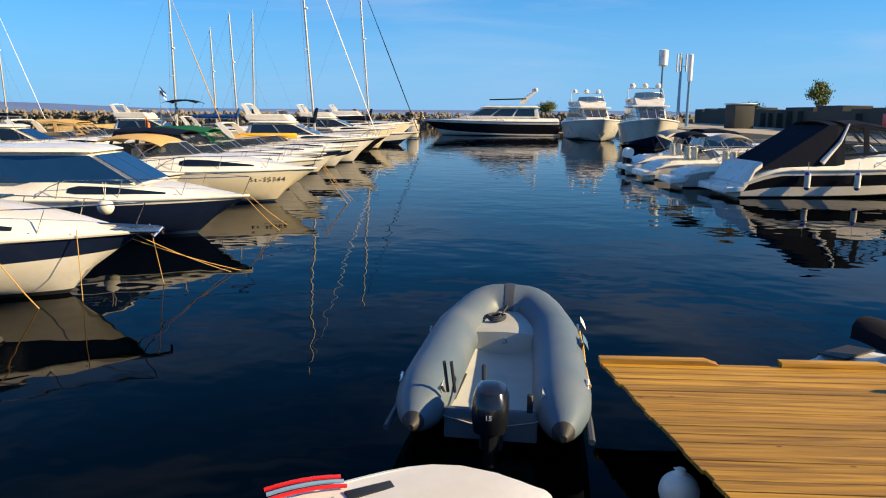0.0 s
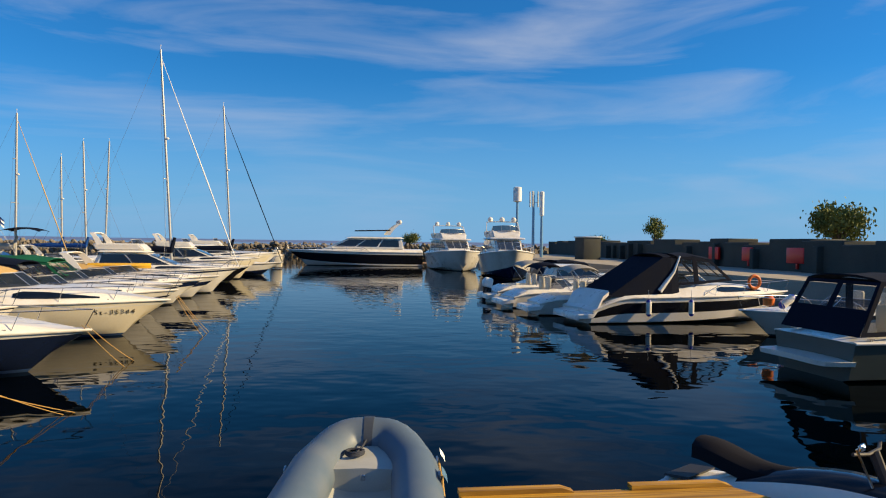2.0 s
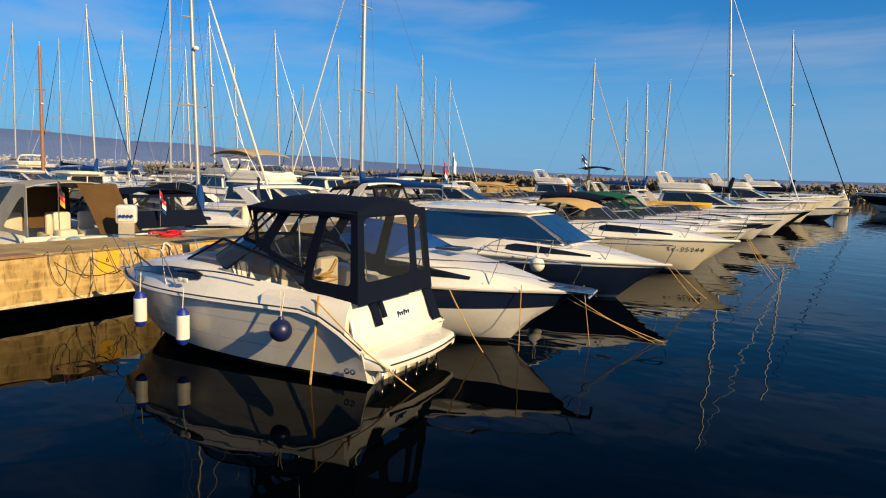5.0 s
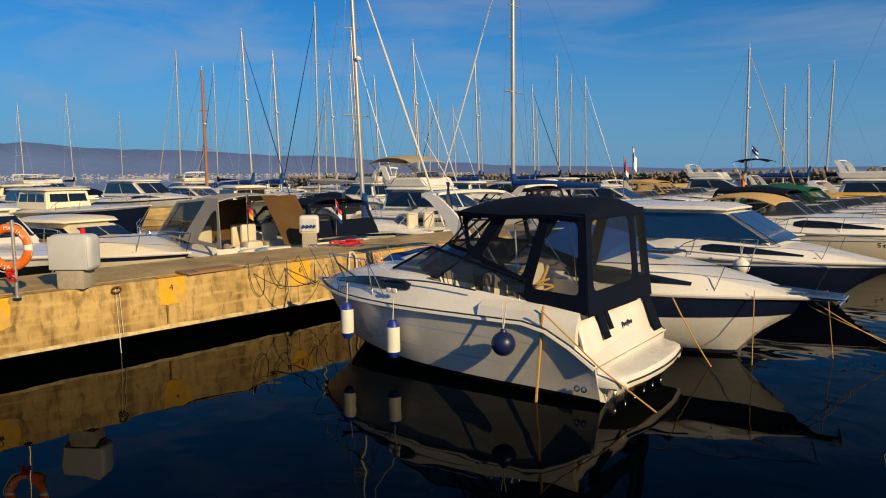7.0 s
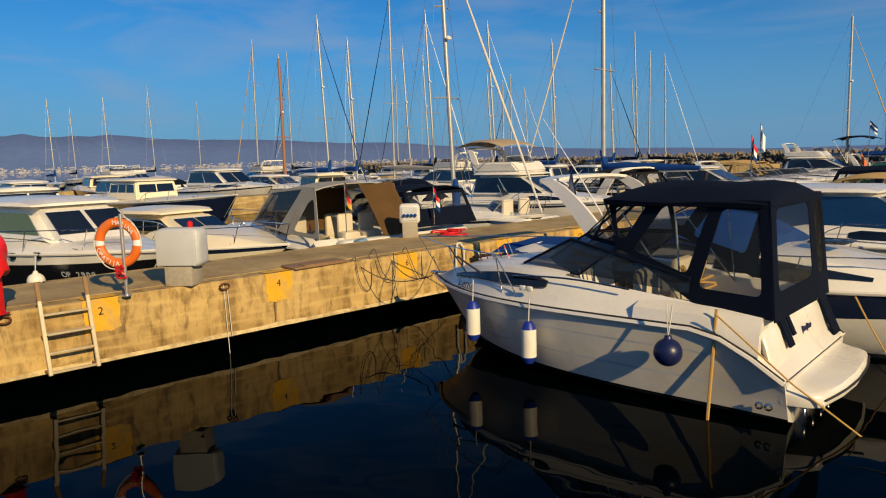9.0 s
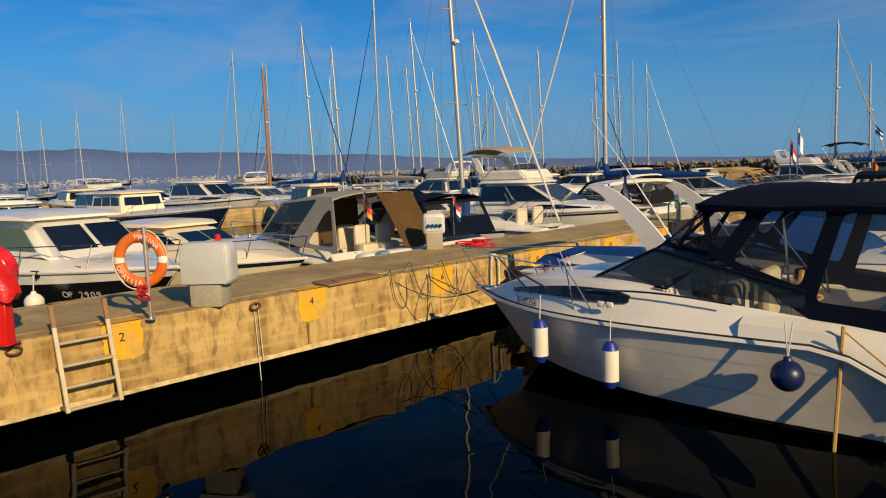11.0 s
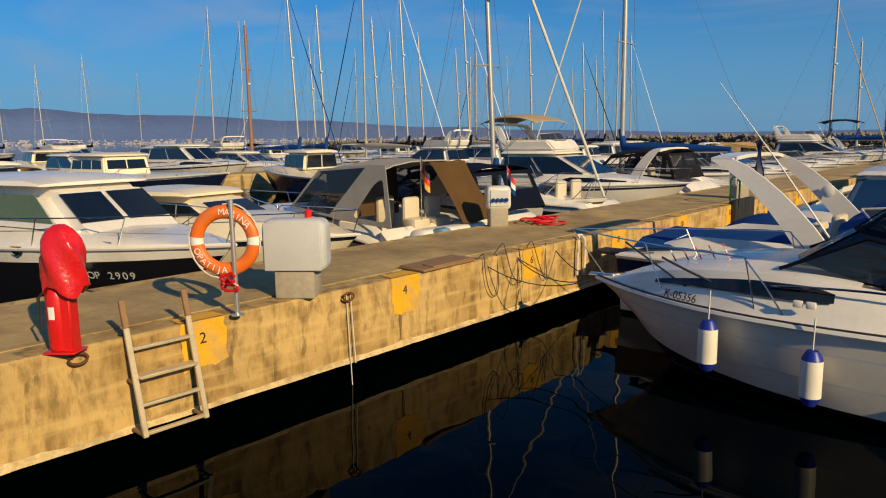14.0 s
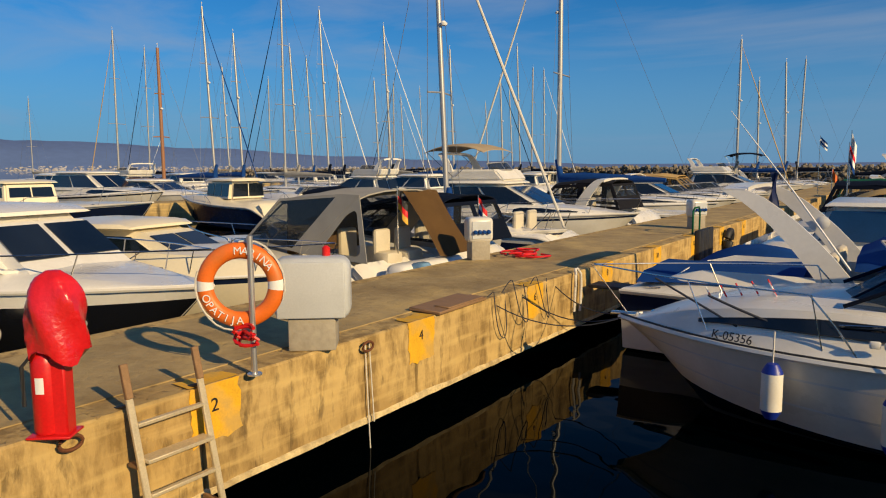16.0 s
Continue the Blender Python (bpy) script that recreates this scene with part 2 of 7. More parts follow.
def concrete(name, col, streak=1.0):
    """Weathered concrete: pale and rusty blotches, vertical runs and pitting."""
    m = surf(name, col, 0.88, var=0.16, scale=1.3, fine=9, bump=0.25, dirt=(col[0] * 0.55, col[1] * 0.50, col[2] * 0.42), amount=0.7)
    n, l = m.node_tree.nodes, m.node_tree.links
    p = n["Principled BSDF"]
    src = p.inputs["Base Color"].links[0].from_socket
    c = n.new("ShaderNodeTexCoord")
    g = n.new("ShaderNodeMapping")
    g.inputs["Scale"].default_value = (2.0, 2.0, 0.75)
    l.new(c.outputs["Object"], g.inputs["Vector"])
    s = n.new("ShaderNodeTexNoise")
    s.inputs["Scale"].default_value, s.inputs["Detail"].default_value = 1.9, 15
    s.inputs["Roughness"].default_value = 0.68
    l.new(g.outputs[0], s.inputs["Vector"])
    r = n.new("ShaderNodeMapRange")
    r.inputs["From Min"].default_value, r.inputs["From Max"].default_value, r.inputs["To Max"].default_value = 0.455, 0.60, 0.80 * streak
    l.new(s.outputs["Fac"], r.inputs["Value"])
    mx = n.new("ShaderNodeMixRGB")
    mx.inputs["Color2"].default_value = (0.19, 0.115, 0.035, 1)
    l.new(r.outputs[0], mx.inputs["Fac"])
    l.new(src, mx.inputs["Color1"])
    # casting layers and pale lime bloom
    g2 = n.new("ShaderNodeMapping")
    g2.inputs["Scale"].default_value = (0.7, 0.7, 7.0)
    l.new(c.outputs["Object"], g2.inputs["Vector"])
    s2 = n.new("ShaderNodeTexNoise")
    s2.inputs["Scale"].default_value, s2.inputs["Detail"].default_value = 1.6, 8
    l.new(g2.outputs[0], s2.inputs["Vector"])
    r2 = n.new("ShaderNodeMapRange")
    r2.inputs["From Min"].default_value, r2.inputs["From Max"].default_value, r2.inputs["To Max"].default_value = 0.50, 0.68, 0.6
    l.new(s2.outputs["Fac"], r2.inputs["Value"])
    m2 = n.new("ShaderNodeMixRGB")
    m2.inputs["Color2"].default_value = (0.62, 0.44, 0.17, 1)
    l.new(r2.outputs[0], m2.inputs["Fac"])
    l.new(mx.outputs[0], m2.inputs["Color1"])
    # small dark pits and spalls
    s3 = n.new("ShaderNodeTexNoise")
    s3.inputs["Scale"].default_value, s3.inputs["Detail"].default_value = 4.2, 12
    l.new(g.outputs[0], s3.inputs["Vector"])
    r3 = n.new("ShaderNodeMapRange")
    r3.inputs["From Min"].default_value, r3.inputs["From Max"].default_value, r3.inputs["To Max"].default_value = 0.585, 0.70, 0.55 * streak
    l.new(s3.outputs["Fac"], r3.inputs["Value"])
    m3 = n.new("ShaderNodeMixRGB")
    m3.inputs["Color2"].default_value = (0.07, 0.045, 0.02, 1)
    l.new(r3.outputs[0], m3.inputs["Fac"])
    l.new(m2.outputs[0], m3.inputs["Color1"])
    l.new(m3.outputs[0], p.inputs["Base Color"])
    # broad scaling and pits in relief
    b1_, b2_ = n.new("ShaderNodeBump"), n.new("ShaderNodeBump")
    b1_.inputs["Strength"].default_value, b1_.inputs["Distance"].default_value = 0.55, 0.05
    b2_.inputs["Strength"].default_value, b2_.inputs["Distance"].default_value = 0.7, 0.03
    b2_.invert = True
    l.new(s.outputs["Fac"], b1_.inputs["Height"])
    l.new(r3.outputs[0], b2_.inputs["Height"])
    l.new(b1_.outputs[0], b2_.inputs["Normal"])
    l.new(b2_.outputs[0], p.inputs["Normal"])
    return m


PIERFACE = concrete("stained pier concrete", (0.54, 0.37, 0.14))
PIERTOP = concrete("pier walking concrete", (0.40, 0.29, 0.13), 0.3)


def plank_wood():
    m = bpy.data.materials.new("oiled deck planks")
    m.use_nodes = True
    n, l = m.node_tree.nodes, m.node_tree.links
    p = n["Principled BSDF"]
    c, oi = n.new("ShaderNodeTexCoord"), n.new("ShaderNodeObjectInfo")
    off = n.new("ShaderNodeVectorMath")
    off.operation = "MULTIPLY_ADD"
    off.inputs[1].default_value = (1, 1, 1)
    cmb = n.new("ShaderNodeCombineXYZ")
    sc = n.new("ShaderNodeMath")
    sc.operation = "MULTIPLY"
    sc.inputs[1].default_value = 37.0
    l.new(oi.outputs["Random"], sc.inputs[0])
    l.new(sc.outputs[0], cmb.inputs[0])
    l.new(sc.outputs[0], cmb.inputs[2])
    l.new(c.outputs["Object"], off.inputs[0])
    l.new(cmb.outputs[0], off.inputs[2])
    g = n.new("ShaderNodeMapping")
    g.inputs["Scale"].default_value = (0.5, 9, 9)
    l.new(off.outputs[0], g.inputs["Vector"])
    a = n.new("ShaderNodeTexNoise")
    a.inputs["Scale"].default_value, a.inputs["Detail"].default_value, a.inputs["Distortion"].default_value = 2.2, 8, 0.7
    l.new(g.outputs[0], a.inputs["Vector"])
    r = n.new("ShaderNodeValToRGB")
    r.color_ramp.elements[0].position, r.color_ramp.elements[0].color = 0.3, (0.19, 0.086, 0.006, 1)
    r.color_ramp.elements[1].position, r.color_ramp.elements[1].color = 0.72, (0.58, 0.315, 0.03, 1)
    l.new(a.outputs["Fac"], r.inputs["Fac"])
    v = n.new("ShaderNodeMapRange")
    v.inputs["To Min"].default_value, v.inputs["To Max"].default_value = 0.75, 1.15
    l.new(oi.outputs["Random"], v.inputs["Value"])
    k = n.new("ShaderNodeVectorMath")
    k.operation = "SCALE"
    l.new(r.outputs["Color"], k.inputs[0])
    l.new(v.outputs[0], k.inputs["Scale"])
    # knots
    vo = n.new("ShaderNodeTexVoronoi")
    vo.inputs["Scale"].default_value = 2.6
    g2 = n.new("ShaderNodeMapping")
    g2.inputs["Scale"].default_value = (0.7, 1.6, 1)
    l.new(off.outputs[0], g2.inputs["Vector"])
    l.new(g2.outputs[0], vo.inputs["Vector"])
    kr = n.new("ShaderNodeMapRange")
    kr.inputs["From Min"].default_value, kr.inputs["From Max"].default_value = 0.035, 0.06
    kr.inputs["To Min"].default_value, kr.inputs["To Max"].default_value = 0.85, 0.0
    l.new(vo.outputs["Distance"], kr.inputs["Value"])
    mx = n.new("ShaderNodeMixRGB")
    mx.inputs["Color2"].default_value = (0.07, 0.03, 0.01, 1)
    l.new(kr.outputs[0], mx.inputs["Fac"])
    l.new(k.outputs[0], mx.inputs["Color1"])
    l.new(mx.outputs[0], p.inputs["Base Color"])
    p.inputs["Roughness"].default_value = 0.6
    bp = n.new("ShaderNodeBump")
    bp.inputs["Strength"].default_value, bp.inputs["Distance"].default_value = 0.35, 0.01
    l.new(a.outputs["Fac"], bp.inputs["Height"])
    l.new(bp.outputs[0], p.inputs["Normal"])
    return m


PLANK = plank_wood()


def water_mat():
    m = bpy.data.materials.new("harbour water")
    m.use_nodes = True
    n, l = m.node_tree.nodes, m.node_tree.links
    p = n["Principled BSDF"]
    p.inputs["Base Color"].default_value = (0.00005, 0.0006, 0.0011, 1)
    p.inputs["Roughness"].default_value = 0.015
    p.inputs["IOR"].default_value = 1.108
    c = n.new("ShaderNodeTexCoord")
    a, b = n.new("ShaderNodeTexNoise"), n.new("ShaderNodeTexNoise")
    a.inputs["Scale"].default_value, a.inputs["Detail"].default_value = 0.9, 2
    b.inputs["Scale"].default_value, b.inputs["Detail"].default_value = 0.12, 2
    g = n.new("ShaderNodeMapping")
    g.inputs["Scale"].default_value = (0.8, 1.0, 1)
    g.inputs["Rotation"].default_value = (0, 0, 0.5)
    l.new(c.outputs["Object"], g.inputs["Vector"])
    l.new(g.outputs[0], a.inputs["Vector"])
    l.new(g.outputs[0], b.inputs["Vector"])
    b1, b2 = n.new("ShaderNodeBump"), n.new("ShaderNodeBump")
    b1.inputs["Strength"].default_value, b1.inputs["Distance"].default_value = 1.0, 0.015
    b2.inputs["Strength"].default_value, b2.inputs["Distance"].default_value = 0.6, 0.03
    l.new(a.outputs["Fac"], b1.inputs["Height"])
    l.new(b.outputs["Fac"], b2.inputs["Height"])
    l.new(b1.outputs[0], b2.inputs["Normal"])
    l.new(b2.outputs[0], p.inputs["Normal"])
    return m


WATER = water_mat()

# ---- mesh helpers ----


def part(name, bm, material, parent, label="", angle=38):
    """Links a bmesh as one mesh object under a thing or a part."""
    bmesh.ops.recalc_face_normals(bm, faces=bm.faces)
    for f in bm.faces:
        f.smooth = True
    me = bpy.data.meshes.new(name)
    bm.to_mesh(me)
    bm.free()
    me.set_sharp_from_angle(angle=radians(angle))
    for mt in material if isinstance(material, (list, tuple)) else [material]:
        me.materials.append(mt)
    ob = new(name, me)
    ob.parent = parent
    if label:
        ob["label"] = label
    return ob


def thing(name, m, label, category, group="", kind=""):
    ob = new(name)
    ob.matrix_basis = m
    ob.empty_display_size = 0.2
    return tagged(ob, label, category, group, kind)


def solo(name, bm, material, m, label, category, group="", kind="", angle=38):
    """A thing of one mesh."""
    ob = part(name, bm, material, None, "", angle)
    ob.matrix_basis = m
    return tagged(ob, label, category, group, kind)


def tube(bm, pts, r, seg=6, close=False):
    """A round bar swept along points; r is one radius or one for each point."""
    pts = [Vector(p) for p in pts]
    n = len(pts)
    rings = []
    up = Vector((0.13, 0.21, 1)).normalized()
    for i, p in enumerate(pts):
        a = pts[(i - 1) % n] if (i or close) else p
        b = pts[(i + 1) % n] if (i < n - 1 or close) else p
        d = (b - a).normalized()
        u = d.cross(up)
        if u.length < 1e-3:
            u = d.cross(Vector((1, 0, 0)))
        u.normalize()
        v = d.cross(u)
        rad = r[i] if isinstance(r, (list, tuple)) else r
        rings.append([bm.verts.new(p + (u * math.cos(2 * math.pi * k / seg) + v * math.sin(2 * math.pi * k / seg)) * rad) for k in range(seg)])
    for i in range(n if close else n - 1):
        q, w = rings[i], rings[(i + 1) % n]
        for k in range(seg):
            bm.faces.new((q[k], q[(k + 1) % seg], w[(k + 1) % seg], w[k]))
    if not close:
        bm.faces.new(rings[0][::-1])
        bm.faces.new(rings[-1])
    return bm


def box(bm, c, s, bevel=0.0, seg=2):
    """A box by centre and size with rounded edges."""
    r = bmesh.ops.create_cube(bm, size=1, matrix=Matrix.Translation(c) @ Matrix.Diagonal((*s, 1)))
    if bevel:
        es = list({e for v in r["verts"] for e in v.link_edges})
        bmesh.ops.bevel(bm, geom=es, offset=bevel, segments=seg, affect="EDGES", profile=0.5)
    return bm


def cyl(bm, a, b, r0, r1=None, seg=16):
    return tube(bm, [a, b], [r0, r0 if r1 is None else r1], seg)


def lathe(bm, prof, m=None, seg=20):
    """A turned body; prof: (radius, height) from bottom to top."""
    m = m or Matrix()
    rings = [[bm.verts.new(m @ Vector((r * math.cos(2 * math.pi * k / seg), r * math.sin(2 * math.pi * k / seg), z))) for k in range(seg)] for r, z in prof]
    for q, w in zip(rings, rings[1:]):
        for k in range(seg):
            bm.faces.new((q[k], q[(k + 1) % seg], w[(k + 1) % seg], w[k]))
    bm.faces.new(rings[0][::-1])
    bm.faces.new(rings[-1])
    return bm


def loft(bm, sections, mats=None, cap=True, ring=False):
    """A skin over sections with equal numbers of points; mats: one index for each strip."""
    vs = [[bm.verts.new(p) for p in s] for s in sections]
    k = len(vs[0])
    for a, b in zip(vs, vs[1:]):
        for i in range(k if ring else k - 1):
            j = (i + 1) % k
            try:
                f = bm.faces.new((a[i], a[j], b[j], b[i]))
                f.material_index = mats[i] if mats else 0
            except ValueError:
                pass
    if cap:
        for s in (vs[0], vs[-1]):
            try:
                bm.faces.new(s)
            except ValueError:
                pass
    return bm


def slab(bm, quad, t, inset=0.0):
    """A thin plate on four corners, t thick along its normal, centred on them."""
    q = [Vector(p) for p in quad]
    nrm = (q[2] - q[0]).cross(q[3] - q[1]).normalized()
    c = sum(q, Vector()) / 4
    if inset:
        q = [p + (c - p).normalized() * inset for p in q]
    f = [bm.verts.new(p + nrm * t) for p in q]
    g = [bm.verts.new(p - nrm * t) for p in q]
    bm.faces.new(f)
    bm.faces.new(g[::-1])
    for i in range(4):
        bm.faces.new((f[i], g[i], g[(i + 1) % 4], f[(i + 1) % 4]))
    return bm


def sheet(bm, quad):
    """A thin film on four corners."""
    bm.faces.new([bm.verts.new(p) for p in quad])
    return bm


def frame_ring(bm, quad, w, t):
    """A picture-frame of width w and thickness 2t on four corners; returns the inner corners."""
    q = [Vector(p) for p in quad]
    nrm = (q[2] - q[0]).cross(q[3] - q[1]).normalized()
    inner = []
    for i in range(4):
        a, b = (q[(i - 1) % 4] - q[i]).normalized(), (q[(i + 1) % 4] - q[i]).normalized()
        s = max(0.3, a.cross(b).length)
        inner.append(q[i] + (a + b) * (w / s))
    for i in range(4):
        j = (i + 1) % 4
        f = [bm.verts.new(p + nrm * t) for p in (q[i], q[j], inner[j], inner[i])]
        g = [bm.verts.new(p - nrm * t) for p in (q[i], q[j], inner[j], inner[i])]
        bm.faces.new(f)
        bm.faces.new(g[::-1])
        for k in range(4):
            bm.faces.new((f[k], g[k], g[(k + 1) % 4], f[(k + 1) % 4]))
    return inner


def round_panel(bm, outer, inner, t=0.006, radius=0.07):
    """A canvas panel on four corners with a round-cornered hole; returns the hole's outline."""
    o = [Vector(p) for p in outer]
    q = [Vector(p) for p in inner]
    nrm = (o[2] - o[0]).cross(o[3] - o[1]).normalized()
    hole, own = [], []
    for i in range(4):
        a, b = (q[(i - 1) % 4] - q[i]), (q[(i + 1) % 4] - q[i])
        r = min(radius, a.length * 0.45, b.length * 0.45)
        p0, p1 = q[i] + a.normalized() * r, q[i] + b.normalized() * r
        for k in range(6):
            u = k / 5
            hole.append(p0 * (1 - u) ** 2 + q[i] * 2 * u * (1 - u) + p1 * u ** 2)
            own.append(i)
    n = len(hole)
    sides = []
    for d in (t, -t):
        vo = [bm.verts.new(p + nrm * d) for p in o]
        vh = [bm.verts.new(p + nrm * d) for p in hole]
        sides.append((vo, vh))
        for k in range(n):
            j = (k + 1) % n
            f = [vo[own[k]], vo[own[j]], vh[j], vh[k]] if own[k] != own[j] else [vo[own[k]], vh[j], vh[k]]
            bm.faces.new(f if d > 0 else f[::-1])
    for x, y in ((sides[0][0], sides[1][0]), (sides[0][1], sides[1][1])):
        for k in range(len(x)):
            j = (k + 1) % len(x)
            bm.faces.new((x[k], y[k], y[j], x[j]))
    return hole


def writing(body, size, material, m, parent=None, name="lettering", label=""):
    cu = bpy.data.curves.new(name, "FONT")
    cu.body, cu.size, cu.extrude, cu.align_x, cu.align_y = body, size, 0.0015, "CENTER", "CENTER"
    tmp = bpy.data.objects.new(name, cu)
    scene.collection.objects.link(tmp)
    me = bpy.data.meshes.new_from_object(tmp.evaluated_get(bpy.context.evaluated_depsgraph_get()))
    bpy.data.objects.remove(tmp)
    me.materials.clear()
    me.materials.append(material)
    ob = new(name, me)
    ob.parent = parent
    ob.matrix_basis = m
    if label:
        ob["label"] = label
    return ob


def sag(a, b, drop, n=10):
    a, b = Vector(a), Vector(b)
    return [a.lerp(b, i / n) - Vector((0, 0, drop * 4 * (i / n) * (1 - i / n))) for i in range(n + 1)]

# ---- setting ----
bm = bmesh.new()
bmesh.ops.create_grid(bm, x_segments=8, y_segments=8, size=4000)
water = part("water", bm, WATER, None)
water.location.z = WZ
tagged(water, "calm dark blue harbour water with faint ripples", "water", kind="structure")

# the quay under the walker
bm = bmesh.new()
box(bm, (-5, -9.5, -1.25), (140, 20, 2.5), 0.04)
tagged(part("pavement", bm, PIERTOP, None), "pale concrete quay beside the harbour basin", "quay", kind="structure")

# the long concrete pier: overhanging deck on a recessed dark base
PX0, PX1, PY1 = -17.35, -15.0, 78.0
pier = thing("pier", pose(0, 0, 0), "long stained concrete pier with numbered berths", "pier", kind="structure")
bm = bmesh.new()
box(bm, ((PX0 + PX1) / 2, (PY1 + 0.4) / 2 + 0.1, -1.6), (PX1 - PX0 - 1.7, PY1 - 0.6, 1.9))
part("pier_base", bm, BLACKBASE, pier, "dark recessed base of the pier")
y = 0.52
k = 0
while y < PY1:
    ln = 2.69 if y < 40 else 7.0
    bm = bmesh.new()
    box(bm, ((PX0 + PX1) / 2, y + ln / 2, -0.425), (PX1 - PX0, ln - 0.006, 0.85), 0.018, 1)
    part("concrete_block", bm, PIERFACE, pier)
    y += ln
bm = bmesh.new()
box(bm, (-16.2, PY1 / 2 + 0.6, 0.003), (1.75, PY1 - 0.4, 0.012))
part("walkway", bm, PIERTOP, pier, "smoother walking strip along the pier")

LIME = surf("pale lime crust", (0.62, 0.49, 0.26), 0.9, var=0.3, scale=7, fine=40, bump=0.5, dirt=(0.26, 0.18, 0.08), amount=0.7)
bm = bmesh.new()
pr = random.Random(31)
secs = []
for i in range(260):
    yy = 0.53 + 0.15 * i
    h = 0.035 + 0.05 * abs(noise.noise((yy * 0.9, 0, 4))) + pr.uniform(0, 0.018)
    o = 0.010 + pr.uniform(0, 0.014)
    secs.append([Vector((PX1 - 0.01, yy, -0.854)), Vector((PX1 + o, yy, -0.856)), Vector((PX1 + o * 0.8, yy, -0.85 + h * 0.7)), Vector((PX1 - 0.01, yy, -0.85 + h))])
loft(bm, secs, ring=True)
part("lime_crust", bm, LIME, pier, "pale crust along the foot of the pier face")

# yellow berth numbers painted on the edge
for i, num in enumerate(("2", "4", "6", "8", "10", "12", "14", "16")):
    y = 3.12 + 2.66 * i
    plate = thing("berth_mark", pose(PX1, y + 0.22, 0), "worn yellow painted berth number on the pier edge", "berth mark", "berth marks")
    bm = bmesh.new()
    pr = random.Random(i)
    ragged = []
    for a, c in (((-0.24, 0.0), (-0.23, -0.45)), ((-0.23, -0.45), (0.22, -0.43)), ((0.22, -0.43), (0.22, 0.0))):
        for k in range(7):
            u = k / 7
            ragged.append((a[0] + (c[0] - a[0]) * u + pr.uniform(-0.02, 0.02), min(0.0, a[1] + (c[1] - a[1]) * u + pr.uniform(-0.025, 0.02))))
    ragged.append((0.22, 0.0))
    for xx in (0.003, 0.006):
        bm.faces.new([bm.verts.new((xx, a, c)) for a, c in ragged])
    bm.faces.new([bm.verts.new((p[0], p[1], 0.012)) for p in [(0.004, -0.24), (0.004, 0.22)] + [(-0.2 + pr.uniform(-0.05, 0.04), 0.2 - 0.07 * k) for k in range(7)]])
    part("painted_patch", bm, YELLOW, plate)
    writing(num, 0.15, BLACKPAINT, pose(0.010, -0.02, -0.17, 90, 0, 90), plate, "number")

# right-hand quay, wall and far breakwater
bm = bmesh.new()
loft(bm, [[(22.5, 4, 0.1), (60, 4, 0.1)], [(24.5, 60, 0.1), (60, 60, 0.1)], [(24.5, 125, 0.1), (60, 125, 0.1)]], cap=False)
loft(bm, [[(22.5, 4, 0.1), (22.5, 4, -2)], [(24.5, 60, 0.1), (24.5, 60, -2)], [(24.5, 125, 0.1), (24.5, 125, -2)]], cap=False)
loft(bm, [[(22.5, 4, 0.1), (22.5, 4, -2)], [(60, 4, 0.1), (60, 4, -2)]], cap=False)
tagged(part("quay_east", bm, SAND, None), "pale sandy concrete quay below the sea wall", "quay", kind="structure")

rng = random.Random(4)
wall = thing("wall_east", pose(0, 0, 0), "sea wall of tall uneven concrete blocks, coloured dark for shade", "sea wall", kind="structure")
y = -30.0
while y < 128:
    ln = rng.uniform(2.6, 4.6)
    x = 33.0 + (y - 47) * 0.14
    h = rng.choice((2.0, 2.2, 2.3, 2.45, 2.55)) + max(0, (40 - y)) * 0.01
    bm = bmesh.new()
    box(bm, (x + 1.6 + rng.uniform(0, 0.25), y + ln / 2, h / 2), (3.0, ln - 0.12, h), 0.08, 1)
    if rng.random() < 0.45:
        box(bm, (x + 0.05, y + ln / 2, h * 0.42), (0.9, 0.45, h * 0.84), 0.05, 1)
    part("concrete_block", bm, SHADEWALL, wall)
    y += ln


def boulders(name, pts, size, label, seed):
    """A bank of broken stones along points."""
    r = random.Random(seed)
    b = bmesh.new()
    for a, c, n, w in pts:
        for i in range(n):
            p = Vector(a).lerp(Vector(c), r.random())
            q = r.random() ** 0.8
            s = size * r.uniform(0.5, 1.2)
            m = Matrix.Translation((p.x + r.uniform(-w, w), p.y + r.uniform(-w, w) * 0.5, WZ + (p.z - WZ) * q)) @ Euler((r.uniform(0, 3), r.uniform(0, 3), r.uniform(0, 3))).to_matrix().to_4x4()
            v = bmesh.ops.create_icosphere(b, subdivisions=1, radius=s, matrix=m)["verts"]
            for vv in v:
                vv.co += Vector((r.uniform(-1, 1), r.uniform(-1, 1), r.uniform(-1, 1))) * s * 0.22
    o = part(name, b, ROCK, None, angle=5)
    return tagged(o, label, "rocks", kind="stuff")


bm = bmesh.new()
box(bm, (-60, 141, -0.4), (250, 6, 3.2), 0.3)
tagged(part("breakwater_core", bm, ROCK, None), "low stone breakwater closing the harbour", "breakwater", kind="structure")
boulders("breakwater_rocks", [((-190, 138, 1.15), (48, 134, 1.5), 2600, 4)], 0.46, "heap of brown breakwater boulders along the harbour mouth", 2)


